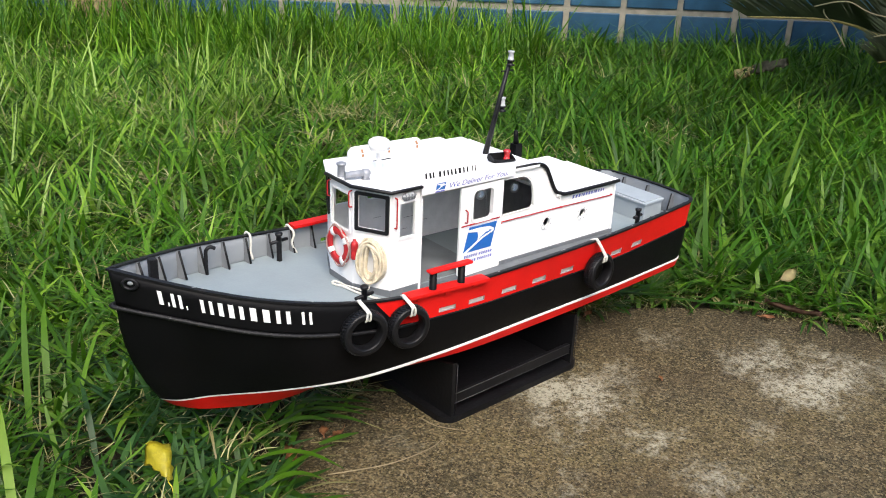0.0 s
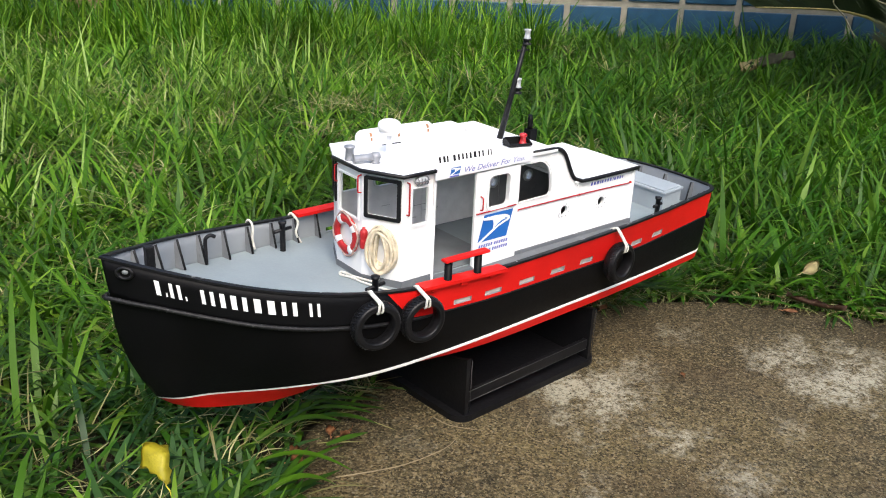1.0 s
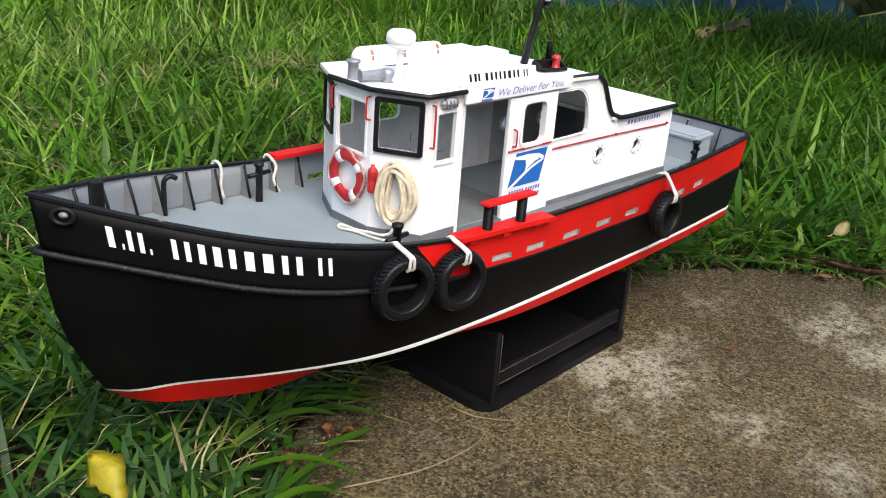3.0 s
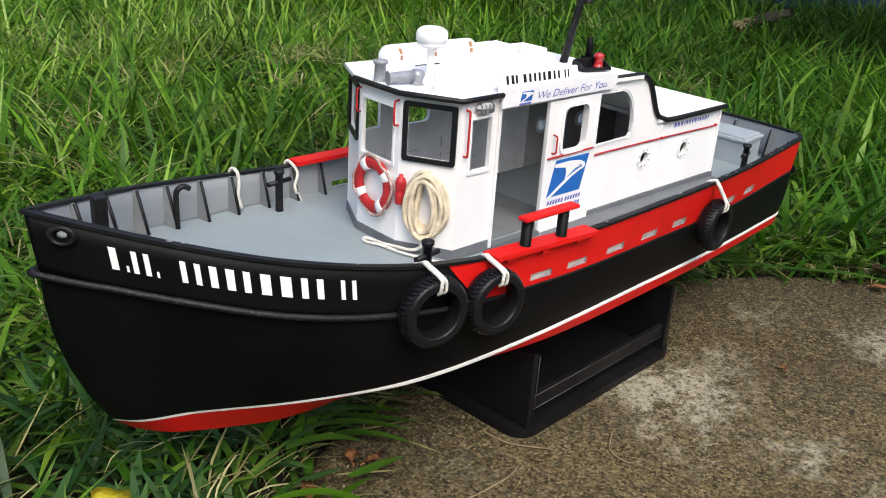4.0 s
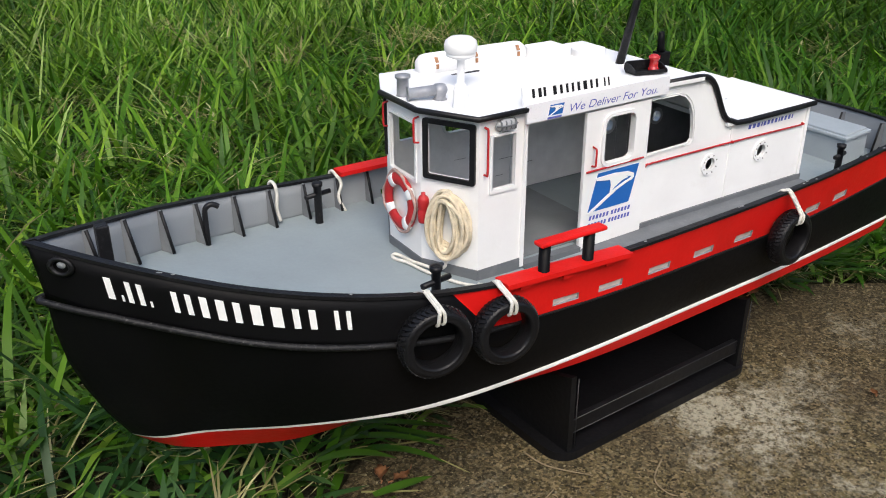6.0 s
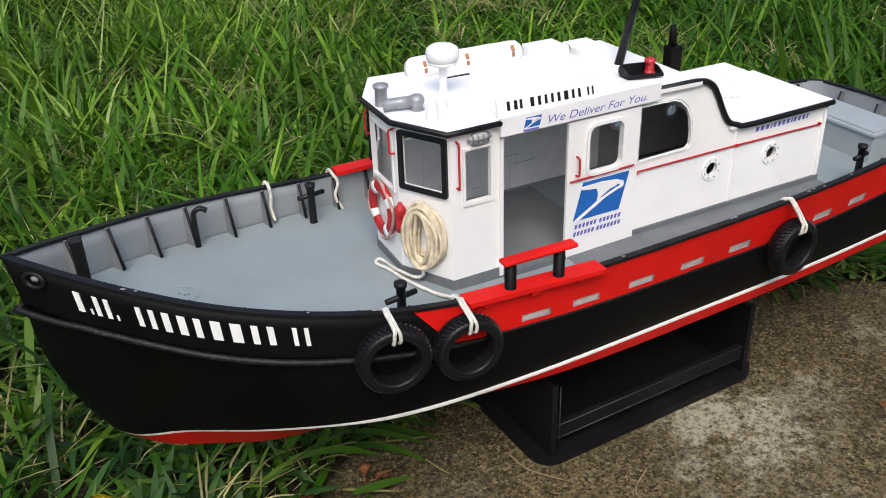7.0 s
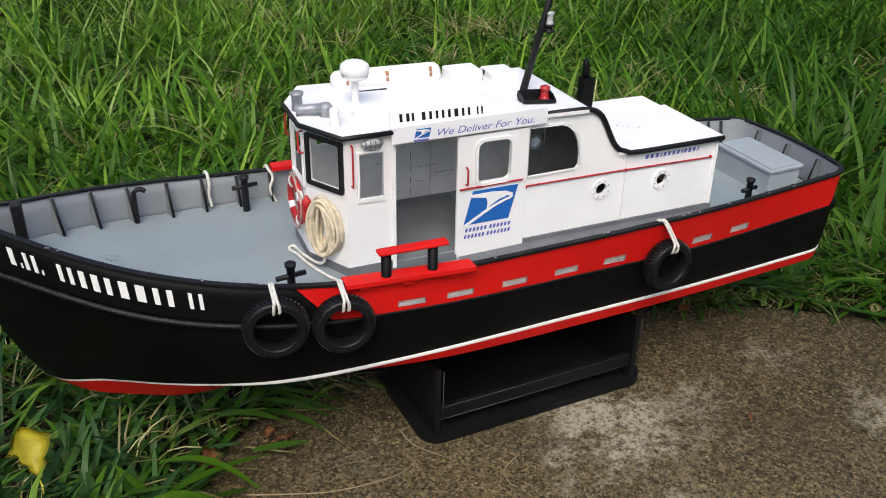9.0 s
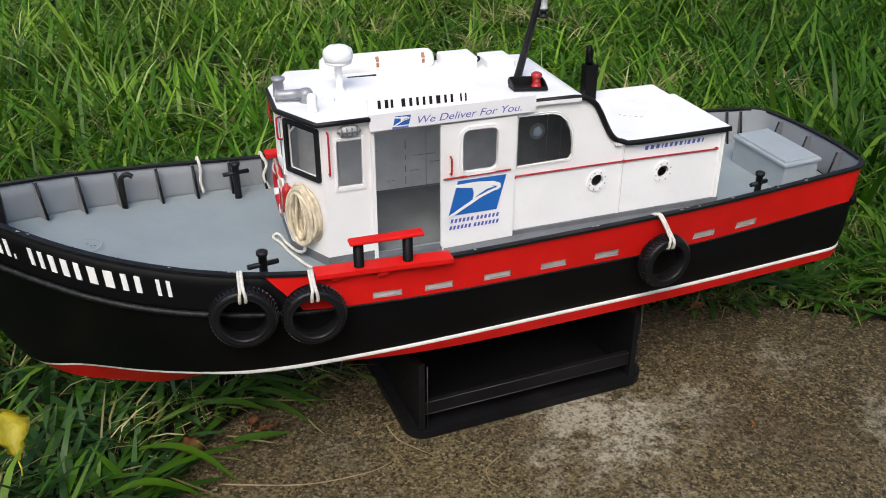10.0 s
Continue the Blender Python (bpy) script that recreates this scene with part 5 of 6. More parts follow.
    for cx, cy, sx, sy, r, w in ((0.606, 0.486, 1.0, 1.2, 0.064, 1.5), (0.680, 0.482, 0.8, 1.2, 0.065, 0.42), (0.770, 0.518, 1.0, 1.2, 0.040, 0.5),
                                 (0.549, 0.460, 1.0, 1.0, 0.032, 0.5), (0.613, 0.406, 1.0, 1.2, 0.045, 0.62), (0.810, 0.356, 0.8, 1.1, 0.070, 1.1),
                                 (0.820, 0.415, 0.9, 1.1, 0.060, 0.7), (0.880, 0.365, 1.0, 1.0, 0.045, 0.65), (0.710, 0.334, 1.0, 1.0, 0.040, 0.55),
                                 (0.606, 0.325, 0.9, 1.0, 0.055, 0.48), (0.510, 0.401, 1.0, 1.0, 0.035, 0.5), (0.92, 0.30, 1.0, 1.0, 0.07, 0.7), (0.445, 0.525, 1.0, 1.0, 0.075, 0.24)):
        sp = join("MULTIPLY", spot(torn, cx, cy, sx, sy, r), w)
        worn = sp if worn is None else join("MAXIMUM", worn, sp)
    broken = join("MULTIPLY", worn, ramp(noise_at(38, 9, 0.78, 0.5), 0.36, 0.60))
    broken = join("MULTIPLY", broken, ramp(noise_at(170, 7, 0.8), 0.36, 0.56, 1.15))
    base = mix(ramp(broken, 0.08, 0.46, 0.95), base, (0.52, 0.485, 0.37))
    base = mix(ramp(sep.outputs[2], 0.64, 0.98, 0.50), base, (0.032, 0.026, 0.014))
    base = mix(ramp(lump.outputs[2], 0.80, 1.0, 0.25), base, (0.33, 0.275, 0.16))
    pits = noise_at(210, 7, 0.75)
    base = mix(ramp(pits, 0.44, 0.37, 0.50), base, (0.022, 0.017, 0.011))
    base = mix(ramp(noise_at(420, 3, 0.7), 0.57, 0.69, 0.62), base, (0.42, 0.37, 0.22))
    # the same distance darkening again, over the grit
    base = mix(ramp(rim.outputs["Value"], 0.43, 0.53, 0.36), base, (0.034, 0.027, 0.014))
    base = mix(ramp(noise_at(6.5, 5, 0.6, 0.6), 0.50, 0.66, 0.35), base, (0.070, 0.048, 0.026))
    pebbles = n.new("ShaderNodeTexVoronoi")
    pebbles.inputs["Scale"].default_value = 300
    l.new(stir(500, 0.002), pebbles.inputs["Vector"])
    pick = n.new("ShaderNodeSeparateColor")
    l.new(pebbles.outputs["Color"], pick.inputs[0])
    bright = join("MULTIPLY", ramp(pick.outputs[0], 0.86, 0.90), ramp(pebbles.outputs["Distance"], 0.42, 0.22))
    base = mix(join("MULTIPLY", bright, 0.5), base, (0.40, 0.36, 0.25))
    hollow = join("MULTIPLY", ramp(pick.outputs[1], 0.78, 0.84), ramp(pebbles.outputs["Distance"], 0.46, 0.26))
    base = mix(join("MULTIPLY", hollow, 0.35), base, (0.018, 0.014, 0.009))
    tone = n.new("ShaderNodeVectorMath")
    tone.operation = "MULTIPLY"
    tone.inputs[1].default_value = (0.91, 0.90, 0.875)
    l.new(base, tone.inputs[0])
    l.new(tone.outputs[0], b.inputs["Base Color"])
    bp, bp2 = n.new("ShaderNodeBump"), n.new("ShaderNodeBump")
    bp.inputs["Strength"].default_value, bp.inputs["Distance"].default_value = 1.0, 0.0025
    bp2.inputs["Strength"].default_value, bp2.inputs["Distance"].default_value = 0.9, 0.0034
    l.new(join("ADD", join("ADD", sep.outputs[2], join("MULTIPLY", lump.outputs[2], 1.3)), join("SUBTRACT", bright, join("MULTIPLY", hollow, 0.4))), bp.inputs["Height"])
    l.new(pits, bp2.inputs["Height"])
    l.new(bp.outputs["Normal"], bp2.inputs["Normal"])
    l.new(bp2.outputs["Normal"], b.inputs["Normal"])
    return m


gb = bmesh.new()
bmesh.ops.create_grid(gb, x_segments=60, y_segments=60, size=1)
for v in gb.verts:
    x, y = v.co.x, v.co.y
    f = max(abs(x), abs(y))
    k = 4.0 * f if f < 0.7 else 2.8 + (f - 0.7) ** 2 * 20000
    v.co.x, v.co.y = 1.0 + x / max(f, 1e-6) * k, 1.0 + y / max(f, 1e-6) * k
    d = math.hypot(v.co.x - 0.62, v.co.y - 0.23)
    v.co.z = -0.012 + 0.012 * noise.noise(Vector((v.co.x * 3, v.co.y * 3, 0))) * min(1, max(0, (d - 0.5) * 2)) - 0.002
ground = new("ground", to_mesh("ground", gb, SOIL))
tagged(ground, "dark soil under rough lawn grass", "ground", kind="structure")

SLAB_C, SLAB_R = (0.62, 0.23), 0.40
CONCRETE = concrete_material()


def slab_edge(a):
    """The slab's radius by direction: round, with a worn bulge to one side."""
    return SLAB_R + 0.032 * np.exp(-((a - 2.16) / 0.26) ** 2)


sb = bmesh.new()
rings = []
for k, (r, z) in enumerate(((0.0, 0.0), (0.1, 0.0), (0.2, 0.0), (0.3, 0.0), (0.36, 0.0), (0.392, -0.0005), (0.398, -0.003), (0.400, -0.03))):
    row = []
    for i in range(120):
        a = 2 * math.pi * i / 120
        rr = r * (slab_edge((a + math.pi) % (2 * math.pi) - math.pi) / SLAB_R if r > 0.25 else 1) * (1 + (0.012 * noise.noise(Vector((math.cos(a) * 4, math.sin(a) * 4, 3.0))) if r > 0.35 else 0))
        row.append(sb.verts.new((SLAB_C[0] + rr * math.cos(a), SLAB_C[1] + rr * math.sin(a), z)))
    rings.append(row)
for a, b in zip(rings[1:], rings[2:]):
    for i in range(120):
        sb.faces.new((a[i], b[i], b[(i + 1) % 120], a[(i + 1) % 120]))
sb.faces.new(rings[1])
for v in rings[0]:
    sb.verts.remove(v)
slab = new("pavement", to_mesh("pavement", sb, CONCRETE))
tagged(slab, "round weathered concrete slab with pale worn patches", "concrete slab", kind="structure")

# ---- lawn ----


def grass_material(name, low, high, tip, trans=0.35):
    m = bpy.data.materials.new(name)
    m.use_nodes = True
    n, l = m.node_tree.nodes, m.node_tree.links
    b = n["Principled BSDF"]
    geo = n.new("ShaderNodeNewGeometry")
    ramp = n.new("ShaderNodeValToRGB")
    ramp.color_ramp.elements[0].color, ramp.color_ramp.elements[1].color = (*low, 1), (*high, 1)
    ramp.color_ramp.elements[1].position = 0.72
    e = ramp.color_ramp.elements.new(0.90)
    e.color = (*tip, 1)
    l.new(geo.outputs["Random Per Island"], ramp.inputs["Fac"])
    tc, nz = n.new("ShaderNodeTexCoord"), n.new("ShaderNodeTexNoise")
    nz.inputs["Scale"].default_value, nz.inputs["Detail"].default_value = 3.5, 3
    l.new(tc.outputs["Object"], nz.inputs["Vector"])
    mr = n.new("ShaderNodeMapRange")
    mr.inputs["From Min"].default_value, mr.inputs["From Max"].default_value = 0.3, 0.7
    mr.inputs["To Min"].default_value, mr.inputs["To Max"].default_value = 0.60, 1.35
    l.new(nz.outputs["Fac"], mr.inputs["Value"])
    sc = n.new("ShaderNodeVectorMath")
    sc.operation = "SCALE"
    l.new(ramp.outputs["Color"], sc.inputs[0])
    l.new(mr.outputs[0], sc.inputs["Scale"])
    l.new(sc.outputs[0], b.inputs["Base Color"])
    b.inputs["Roughness"].default_value = 0.40
    b.inputs["Specular IOR Level"].default_value = 0.22
    tr = n.new("ShaderNodeBsdfTranslucent")
    l.new(sc.outputs[0], tr.inputs["Color"])
    ms = n.new("ShaderNodeMixShader")
    ms.inputs[0].default_value = trans
    l.new(b.outputs[0], ms.inputs[1])
    l.new(tr.outputs[0], ms.inputs[2])
    l.new(ms.outputs[0], n["Material Output"].inputs["Surface"])
    return m


GRASS = grass_material("grass_green", (0.032, 0.104, 0.006), (0.090, 0.212, 0.012), (0.195, 0.335, 0.030), 0.42)
# cool green, darkened as well for the shade at the bow
GRASS_COOL_SHADED = grass_material("cool_shaded_grass", (0.011, 0.041, 0.009), (0.033, 0.088, 0.021), (0.068, 0.145, 0.038), 0.3)
# less yellow and deeper green, with shade put into the colour
GRASS_SHADED = grass_material("shaded_green_grass", (0.024, 0.092, 0.006), (0.070, 0.180, 0.011), (0.145, 0.270, 0.026), 0.40)
GRASS_PALE = grass_material("pale_grass", (0.14, 0.26, 0.03), (0.24, 0.38, 0.06), (0.34, 0.46, 0.14), 0.4)
GRASS_DEEP = grass_material("grass_deep_green", (0.017, 0.054, 0.006), (0.050, 0.124, 0.012), (0.100, 0.185, 0.024), 0.3)
STRAW = grass_material("dry_grass", (0.11, 0.100, 0.036), (0.27, 0.255, 0.100), (0.42, 0.40, 0.20), 0.2)
WALL_O, WALL_A = np.array((2.42, 1.66)), radians(-40.0)
WALL_D = np.array((math.cos(WALL_A), math.sin(WALL_A)))
WALL_N = np.array((-WALL_D[1], WALL_D[0]))


def blades(name, mat, count, area, length, width, lean, seed, label, keep=None, hug=0.0, aim=None):
    """Many grass blades as one mesh: each a tapered, bent and folded strip rooted on the soil."""
    r = np.random.default_rng(seed)
    heads = max(1, count // 7)
    hx, hy = r.uniform(area[0], area[1], heads), r.uniform(area[2], area[3], heads)
    hz, hs = r.uniform(0, 2 * np.pi, heads), r.uniform(0.7, 1.3, heads)
    own = r.integers(0, heads, count)
    x, y = hx[own] + r.normal(0, 0.012, count), hy[own] + r.normal(0, 0.012, count)
    ok = np.ones(count, bool)
    d = np.hypot(x - SLAB_C[0], y - SLAB_C[1])
    th = np.arctan2(y - SLAB_C[1], x - SLAB_C[0])
    ok &= d > slab_edge(th) + 0.004 + 0.010 * np.sin(9 * th) + 0.006 * np.sin(31 * th)
    ok &= ((x - WALL_O[0]) * WALL_N[0] + (y - WALL_O[1]) * WALL_N[1]) < -0.02
    if keep is not None:
        ok &= keep(x, y)
    # none grows through the stand's base board
    c, s = math.cos(radians(2.665)), math.sin(radians(2.665))
    bu, bv = c * (x - 0.55) - s * (y - 0.589), s * (x - 0.55) + c * (y - 0.589)
    ok &= (bu < -0.080) | (bu > 0.125) | (np.abs(bv) > 0.085)
    x, y, d, own = x[ok], y[ok], d[ok], own[ok]
    n = len(x)
    # under the boat the grass is pressed short
    bu, bv = bu[ok], bv[ok]
    half = 0.085 * np.clip((bu + 0.325) / 0.16, 0, 1) ** 0.6
    under = (bu > -0.325) & (bu < 0.30) & (np.abs(bv) < half + 0.012)
    ln = r.uniform(length[0], length[1], n) * (0.8 + 0.4 * r.random(n)) * hs[own]
    ln = ln if aim else np.where((d - slab_edge(th[ok]) < 0.035) & (r.random(n) < 0.85), np.minimum(ln, r.uniform(0.025, 0.065, n)), np.where(d - slab_edge(th[ok]) < 0.05, np.minimum(ln, 0.08), ln))
    ln = np.where(under, np.minimum(ln, 0.048), ln)
    before = (bu > -0.38) & (bu < 0.0) & (bv < 0.0) & (bv > -0.20)
    ln = np.where(before, np.minimum(ln, 0.070), ln)
    wd = r.uniform(width[0], width[1], n)
    az = np.where(r.random(n) < 0.4, r.uniform(0, 2 * np.pi, n), hz[own] + r.normal(0, 1.0, n))
    edge = np.clip(1 - (d - slab_edge(th[ok])) / 0.05, 0, 1)
    inward = np.arctan2(SLAB_C[1] - y, SLAB_C[0] - x) + r.normal(0, 0.6, n)
    az = np.where((edge > 0.2) & (r.random(n) < 0.22), inward, az)
    le = r.uniform(lean[0], lean[1], n) + 0.30 * edge
    le = np.where(under, np.maximum(le, 0.95), np.where(before, np.maximum(le, 0.50), le))
    if aim:
        az = r.normal(aim[0], aim[1], n)
    bend = r.uniform(0.0, 1.5, n) ** 1.3
    twist = r.uniform(-0.6, 0.6, n)
    seg = 4
    z = np.full(n, hug - 0.004 if hug > 0.02 else -0.010)
    px, py, pz = x.copy(), y.copy(), z.copy()
    rows = []
    for k in range(seg + 1):
        f = k / seg
        w = wd * (0.55 + 0.9 * f - 1.45 * f ** 2.6) * 0.5 if k < seg else np.zeros(n)
        sa = az + np.pi / 2 + twist * f
        sx, sy = np.cos(sa) * w, np.sin(sa) * w
        rows.append((np.stack([px - sx, py - sy, pz], 1), np.stack([px + sx, py + sy, pz], 1)))
        ang = le + bend * f * f * 1.2
        step = ln / seg
        px, py = px + np.cos(az) * np.sin(ang) * step, py + np.sin(az) * np.sin(ang) * step
        pz = np.maximum(pz + np.cos(ang) * step, 0.002 + hug)
    vs = np.concatenate([np.stack([a, b], 1) for a, b in rows[:-1]], 1)
    vs = np.concatenate([vs, rows[-1][0][:, None, :]], 1)
    per = vs.shape[1]
    quad = np.array([[2 * k, 2 * k + 1, 2 * k + 3, 2 * k + 2] for k in range(seg - 1)])
    tri = np.array([2 * (seg - 1), 2 * seg - 1, 2 * seg])
    base = (np.arange(n) * per)[:, None]
    loops = np.concatenate([(quad.reshape(-1)[None] + base), tri[None] + base], 1).reshape(-1)
    sizes = np.tile(np.array([4] * (seg - 1) + [3]), n)
    starts = np.concatenate([[0], np.cumsum(sizes)[:-1]])
    me = bpy.data.meshes.new(name)
    me.vertices.add(n * per)
    me.vertices.foreach_set("co", vs.reshape(-1).astype(np.float32))
    me.loops.add(len(loops))
    me.loops.foreach_set("vertex_index", loops.astype(np.int32))
    me.polygons.add(len(sizes))
    me.polygons.foreach_set("loop_start", starts.astype(np.int32))
    me.polygons.foreach_set("use_smooth", np.ones(len(sizes), dtype=bool))
    me.update(calc_edges=True)
    me.validate()
    me.materials.append(mat)
    return tagged(new(name, me), label, "grass", kind="stuff")


def near_zone(x, y):
    return (x > 0.02) & (x + y < 2.0) & (x > 0.1 * y - 0.1)


def far_zone(x, y):
    return (x + y >= 2.0) & (x > 0.22 * y - 0.1)


def palm_side(x, y):
    """The palm's side of the lawn: less straw, its shade put into greener blades."""
    return x - y + 0.10 * np.sin(9 * x + 4 * y) + 0.06 * np.sin(23 * y) > 0.12


def far_dry(x, y):
    return far_zone(x, y) & ~palm_side(x, y)


def far_palm_side(x, y):
    return far_zone(x, y) & palm_side(x, y)


def near_palm_side(x, y):
    return near_zone(x, y) & palm_side(x, y)


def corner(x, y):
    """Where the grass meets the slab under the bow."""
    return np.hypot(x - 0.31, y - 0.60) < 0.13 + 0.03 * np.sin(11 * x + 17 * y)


def near_dry(x, y):
    return near_zone(x, y) & ~palm_side(x, y) & ~corner(x, y)


def near_low(x, y):
    return near_zone(x, y) & (~corner(x, y) | (np.sin(910 * x + 670 * y) > 0.2))


NEAR, FAR = (0.0, 1.6, 0.25, 1.8), (0.2, 3.2, 0.2, 3.2)
blades("lawn_grass", GRASS, 15000, NEAR, (0.050, 0.120), (0.0038, 0.0092), (0.40, 1.48), 1, "bright green coarse lawn grass blades", near_dry)
blades("lawn_grass", GRASS_SHADED, 16000, NEAR, (0.060, 0.140), (0.0042, 0.0095), (0.28, 1.30), 41, "coarse green lawn grass blades, palm shade put into their colour", near_palm_side)
blades("lawn_undergrowth", GRASS_DEEP, 34000, NEAR, (0.025, 0.080), (0.0026, 0.0064), (0.6, 1.5), 2, "deep green low grass blades", near_low)
blades("lawn_grass", GRASS_SHADED, 400, (0.15, 0.48, 0.42, 0.76), (0.050, 0.110), (0.0046, 0.0088), (0.25, 1.20), 53, "broad green grass blades at the slab edge", corner)
blades("lawn_grass", GRASS_COOL_SHADED, 760, (0.15, 0.48, 0.42, 0.76), (0.050, 0.105), (0.0044, 0.0085), (0.45, 1.40), 51, "broad cool green blades at the slab edge, shade put into colour", corner)
blades("dry_grass", STRAW, 60, (0.30, 0.46, 0.50, 0.68), (0.03, 0.075), (0.0010, 0.0022), (0.8, 1.4), 52, "pale dry stalks tangled at the slab edge", None, 0.012)
blades("dry_grass", STRAW, 12000, NEAR, (0.02, 0.075), (0.0008, 0.0020), (0.8, 1.5), 3, "dry straw-coloured grass stalks", near_zone, 0.004)
blades("dry_grass", STRAW, 1300, NEAR, (0.03, 0.085), (0.0010, 0.0024), (0.9, 1.5), 43, "pale dry stalks caught on top of the lawn", near_dry, 0.030)
blades("lawn_grass", GRASS, 60000, FAR, (0.060, 0.135), (0.0030, 0.0074), (0.55, 1.52), 4, "bright green coarse lawn grass blades", far_dry)
blades("lawn_grass", GRASS_SHADED, 60000, FAR, (0.065, 0.145), (0.0032, 0.0078), (0.55, 1.50), 44, "coarse green lawn grass blades, palm shade put into their colour", far_palm_side)
blades("lawn_undergrowth", GRASS_DEEP, 54000, FAR, (0.045, 0.10), (0.0030, 0.0066), (0.6, 1.45), 5, "deep green low grass blades", far_zone)
blades("dry_grass", STRAW, 6000, FAR, (0.03, 0.09), (0.0009, 0.0022), (1.0, 1.5), 6, "dry straw-coloured grass stalks", far_dry, 0.040)
blades("dry_grass", STRAW, 1800, FAR, (0.03, 0.09), (0.0009, 0.0022), (1.0, 1.5), 46, "dry straw-coloured grass stalks", far_palm_side, 0.040)
for k, (x, y, n) in enumerate(((0.94, 1.35, 60), (0.83, 1.20, 40), (0.72, 1.37, 26), (0.67, 1.57, 30), (0.94, 0.98, 26), (1.11, 0.91, 26), (1.30, 1.42, 24), (0.55, 1.18, 20))):
    blades("dead_grass_tuft", STRAW, n, (x - 0.035, x + 0.035, y - 0.035, y + 0.035), (0.03, 0.085), (0.0012, 0.0028), (0.9, 1.5), 60 + k, "tuft of dead straw-brown grass in the lawn", None, 0.045)
# sunlit part of the lawn, put into paler blade colour
def sunlit_patch(x, y):
    return (np.hypot((x - 0.87) / 0.30, (y - 1.70) / 0.28) < 1.0 + 0.25 * np.sin(13 * x) + 0.2 * np.sin(17 * y)) & far_zone(x, y)


blades("lawn_grass", GRASS_PALE, 3200, (0.4, 1.4, 1.2, 2.2), (0.065, 0.130), (0.0026, 0.0058), (0.35, 1.35), 48, "paler yellow-green grass blades, sunlight put into their colour", sunlit_patch)
blades("lawn_grass", GRASS_PALE, 1300, (0.0, 0.75, 1.15, 2.3), (0.07, 0.15), (0.0030, 0.0066), (0.4, 1.4), 47, "pale yellow-green grass blades")


def slab_fringe(x, y):
    gap = np.hypot(x - SLAB_C[0], y - SLAB_C[1]) - slab_edge(np.arctan2(y - SLAB_C[1], x - SLAB_C[0]))
    return (gap < 0.030) & (y > 0.3)


def wall_foot(x, y):
    off = (x - WALL_O[0]) * WALL_N[0] + (y - WALL_O[1]) * WALL_N[1]
    run = (x - WALL_O[0]) * WALL_D[0] + (y - WALL_O[1]) * WALL_D[1]
    return (off > -0.55) & (run < -0.45) & (run > -2.5)


blades("dry_grass", STRAW, 9000, (0.2, 1.1, 0.28, 0.72), (0.015, 0.045), (0.0008, 0.0020), (1.2, 1.52), 9, "dead dry litter along the slab edge", slab_fringe, 0.001)
blades("lying_grass", GRASS_DEEP, 80, (0.30, 0.40, 0.49, 0.59), (0.05, 0.09), (0.0045, 0.0080), (1.1, 1.5), 31, "long green blades lying over the slab edge", None, 0.006, (-0.1, 1.1))
blades("lying_grass", GRASS_DEEP, 190, (0.76, 1.0, 0.50, 0.62), (0.05, 0.10), (0.0045, 0.0080), (1.2, 1.5), 12, "long green blades lying along the slab edge", None, 0.006, (-0.45, 0.5))
blades("grass_tuft", GRASS_PALE, 11, (0.500, 0.520, 1.600, 1.620), (0.12, 0.21), (0.0045, 0.0075), (0.03, 0.35), 13, "tuft of tall bright green grass blades")
blades("tall_grass", GRASS, 24000, (0.2, 2.3, 1.6, 3.4), (0.11, 0.19), (0.0034, 0.0068), (0.15, 1.1), 10, "tall green grass in front of the tiled wall", wall_foot)


def yard_zone(x, y):
    return ((~near_zone(x, y) & ~far_zone(x, y)) | (y < 0.22) | (x > 3.18)) & (x > -2.55) & (x < 3.80) & (y > -2.55)


blades("yard_grass", GRASS, 52000, (-2.6, 3.9, -2.6, 3.4), (0.06, 0.13), (0.007, 0.014), (0.5, 1.5), 7, "bright green coarse lawn grass blades", yard_zone)
blades("yard_undergrowth", GRASS_DEEP, 52000, (-2.6, 3.9, -2.6, 3.4), (0.05, 0.11), (0.008, 0.016), (0.7, 1.5), 8, "deep green low grass blades", yard_zone)

# ---- tiled wall behind the lawn ----
TILE = [material("blue_glazed_tile", c, 0.34, mottle=0.45, scale=14, fine=120, bump=0.1, spec=0.3, dirt=(0.10, 0.11, 0.10), dirt_amount=0.35) for c in ((0.024, 0.074, 0.128), (0.032, 0.090, 0.148), (0.021, 0.064, 0.114))]
GROUT = material("cream_grout", (0.26, 0.240, 0.185), 0.9, mottle=0.3, scale=30, fine=300, bump=0.5, dirt=(0.22, 0.20, 0.15), dirt_amount=0.6)
PITCH = 0.171
wall_m = Matrix.Translation((WALL_O[0], WALL_O[1], 0)) @ Matrix.Rotation(WALL_A, 4, "Z")
wb = box(-2.6, 1.9, 0.0, 0.12, -0.03, 1.25, 0.004)
pool_wall = new("wall_tiled", to_mesh("wall_tiled", wb, GROUT))
pool_wall.matrix_world = wall_m
tagged(pool_wall, "low wall of blue glazed tiles with cream grout", "tiled wall", kind="structure")

# unseen plain walls behind and beside the camera, added to block low sky light
UNSEEN_WALL = material("unseen_wall_plaster", (0.50, 0.48, 0.43), 0.9, mottle=0.2, scale=3, fine=60, bump=0.4)
for x0, x1, y0, y1 in ((-2.6, 3.87, -2.75, -2.6), (-2.75, -2.6, -2.75, 3.51), (3.87, 4.02, -2.75, 0.46), (-2.6, 0.46, 3.36, 3.51)):
    w = new("wall_unseen", to_mesh("wall_unseen", box(x0, x1, y0, y1, -0.03, 1.3, 0.01), UNSEEN_WALL))
    tagged(w, "plain unseen wall added to close the yard and block low sky light", "wall", kind="structure")

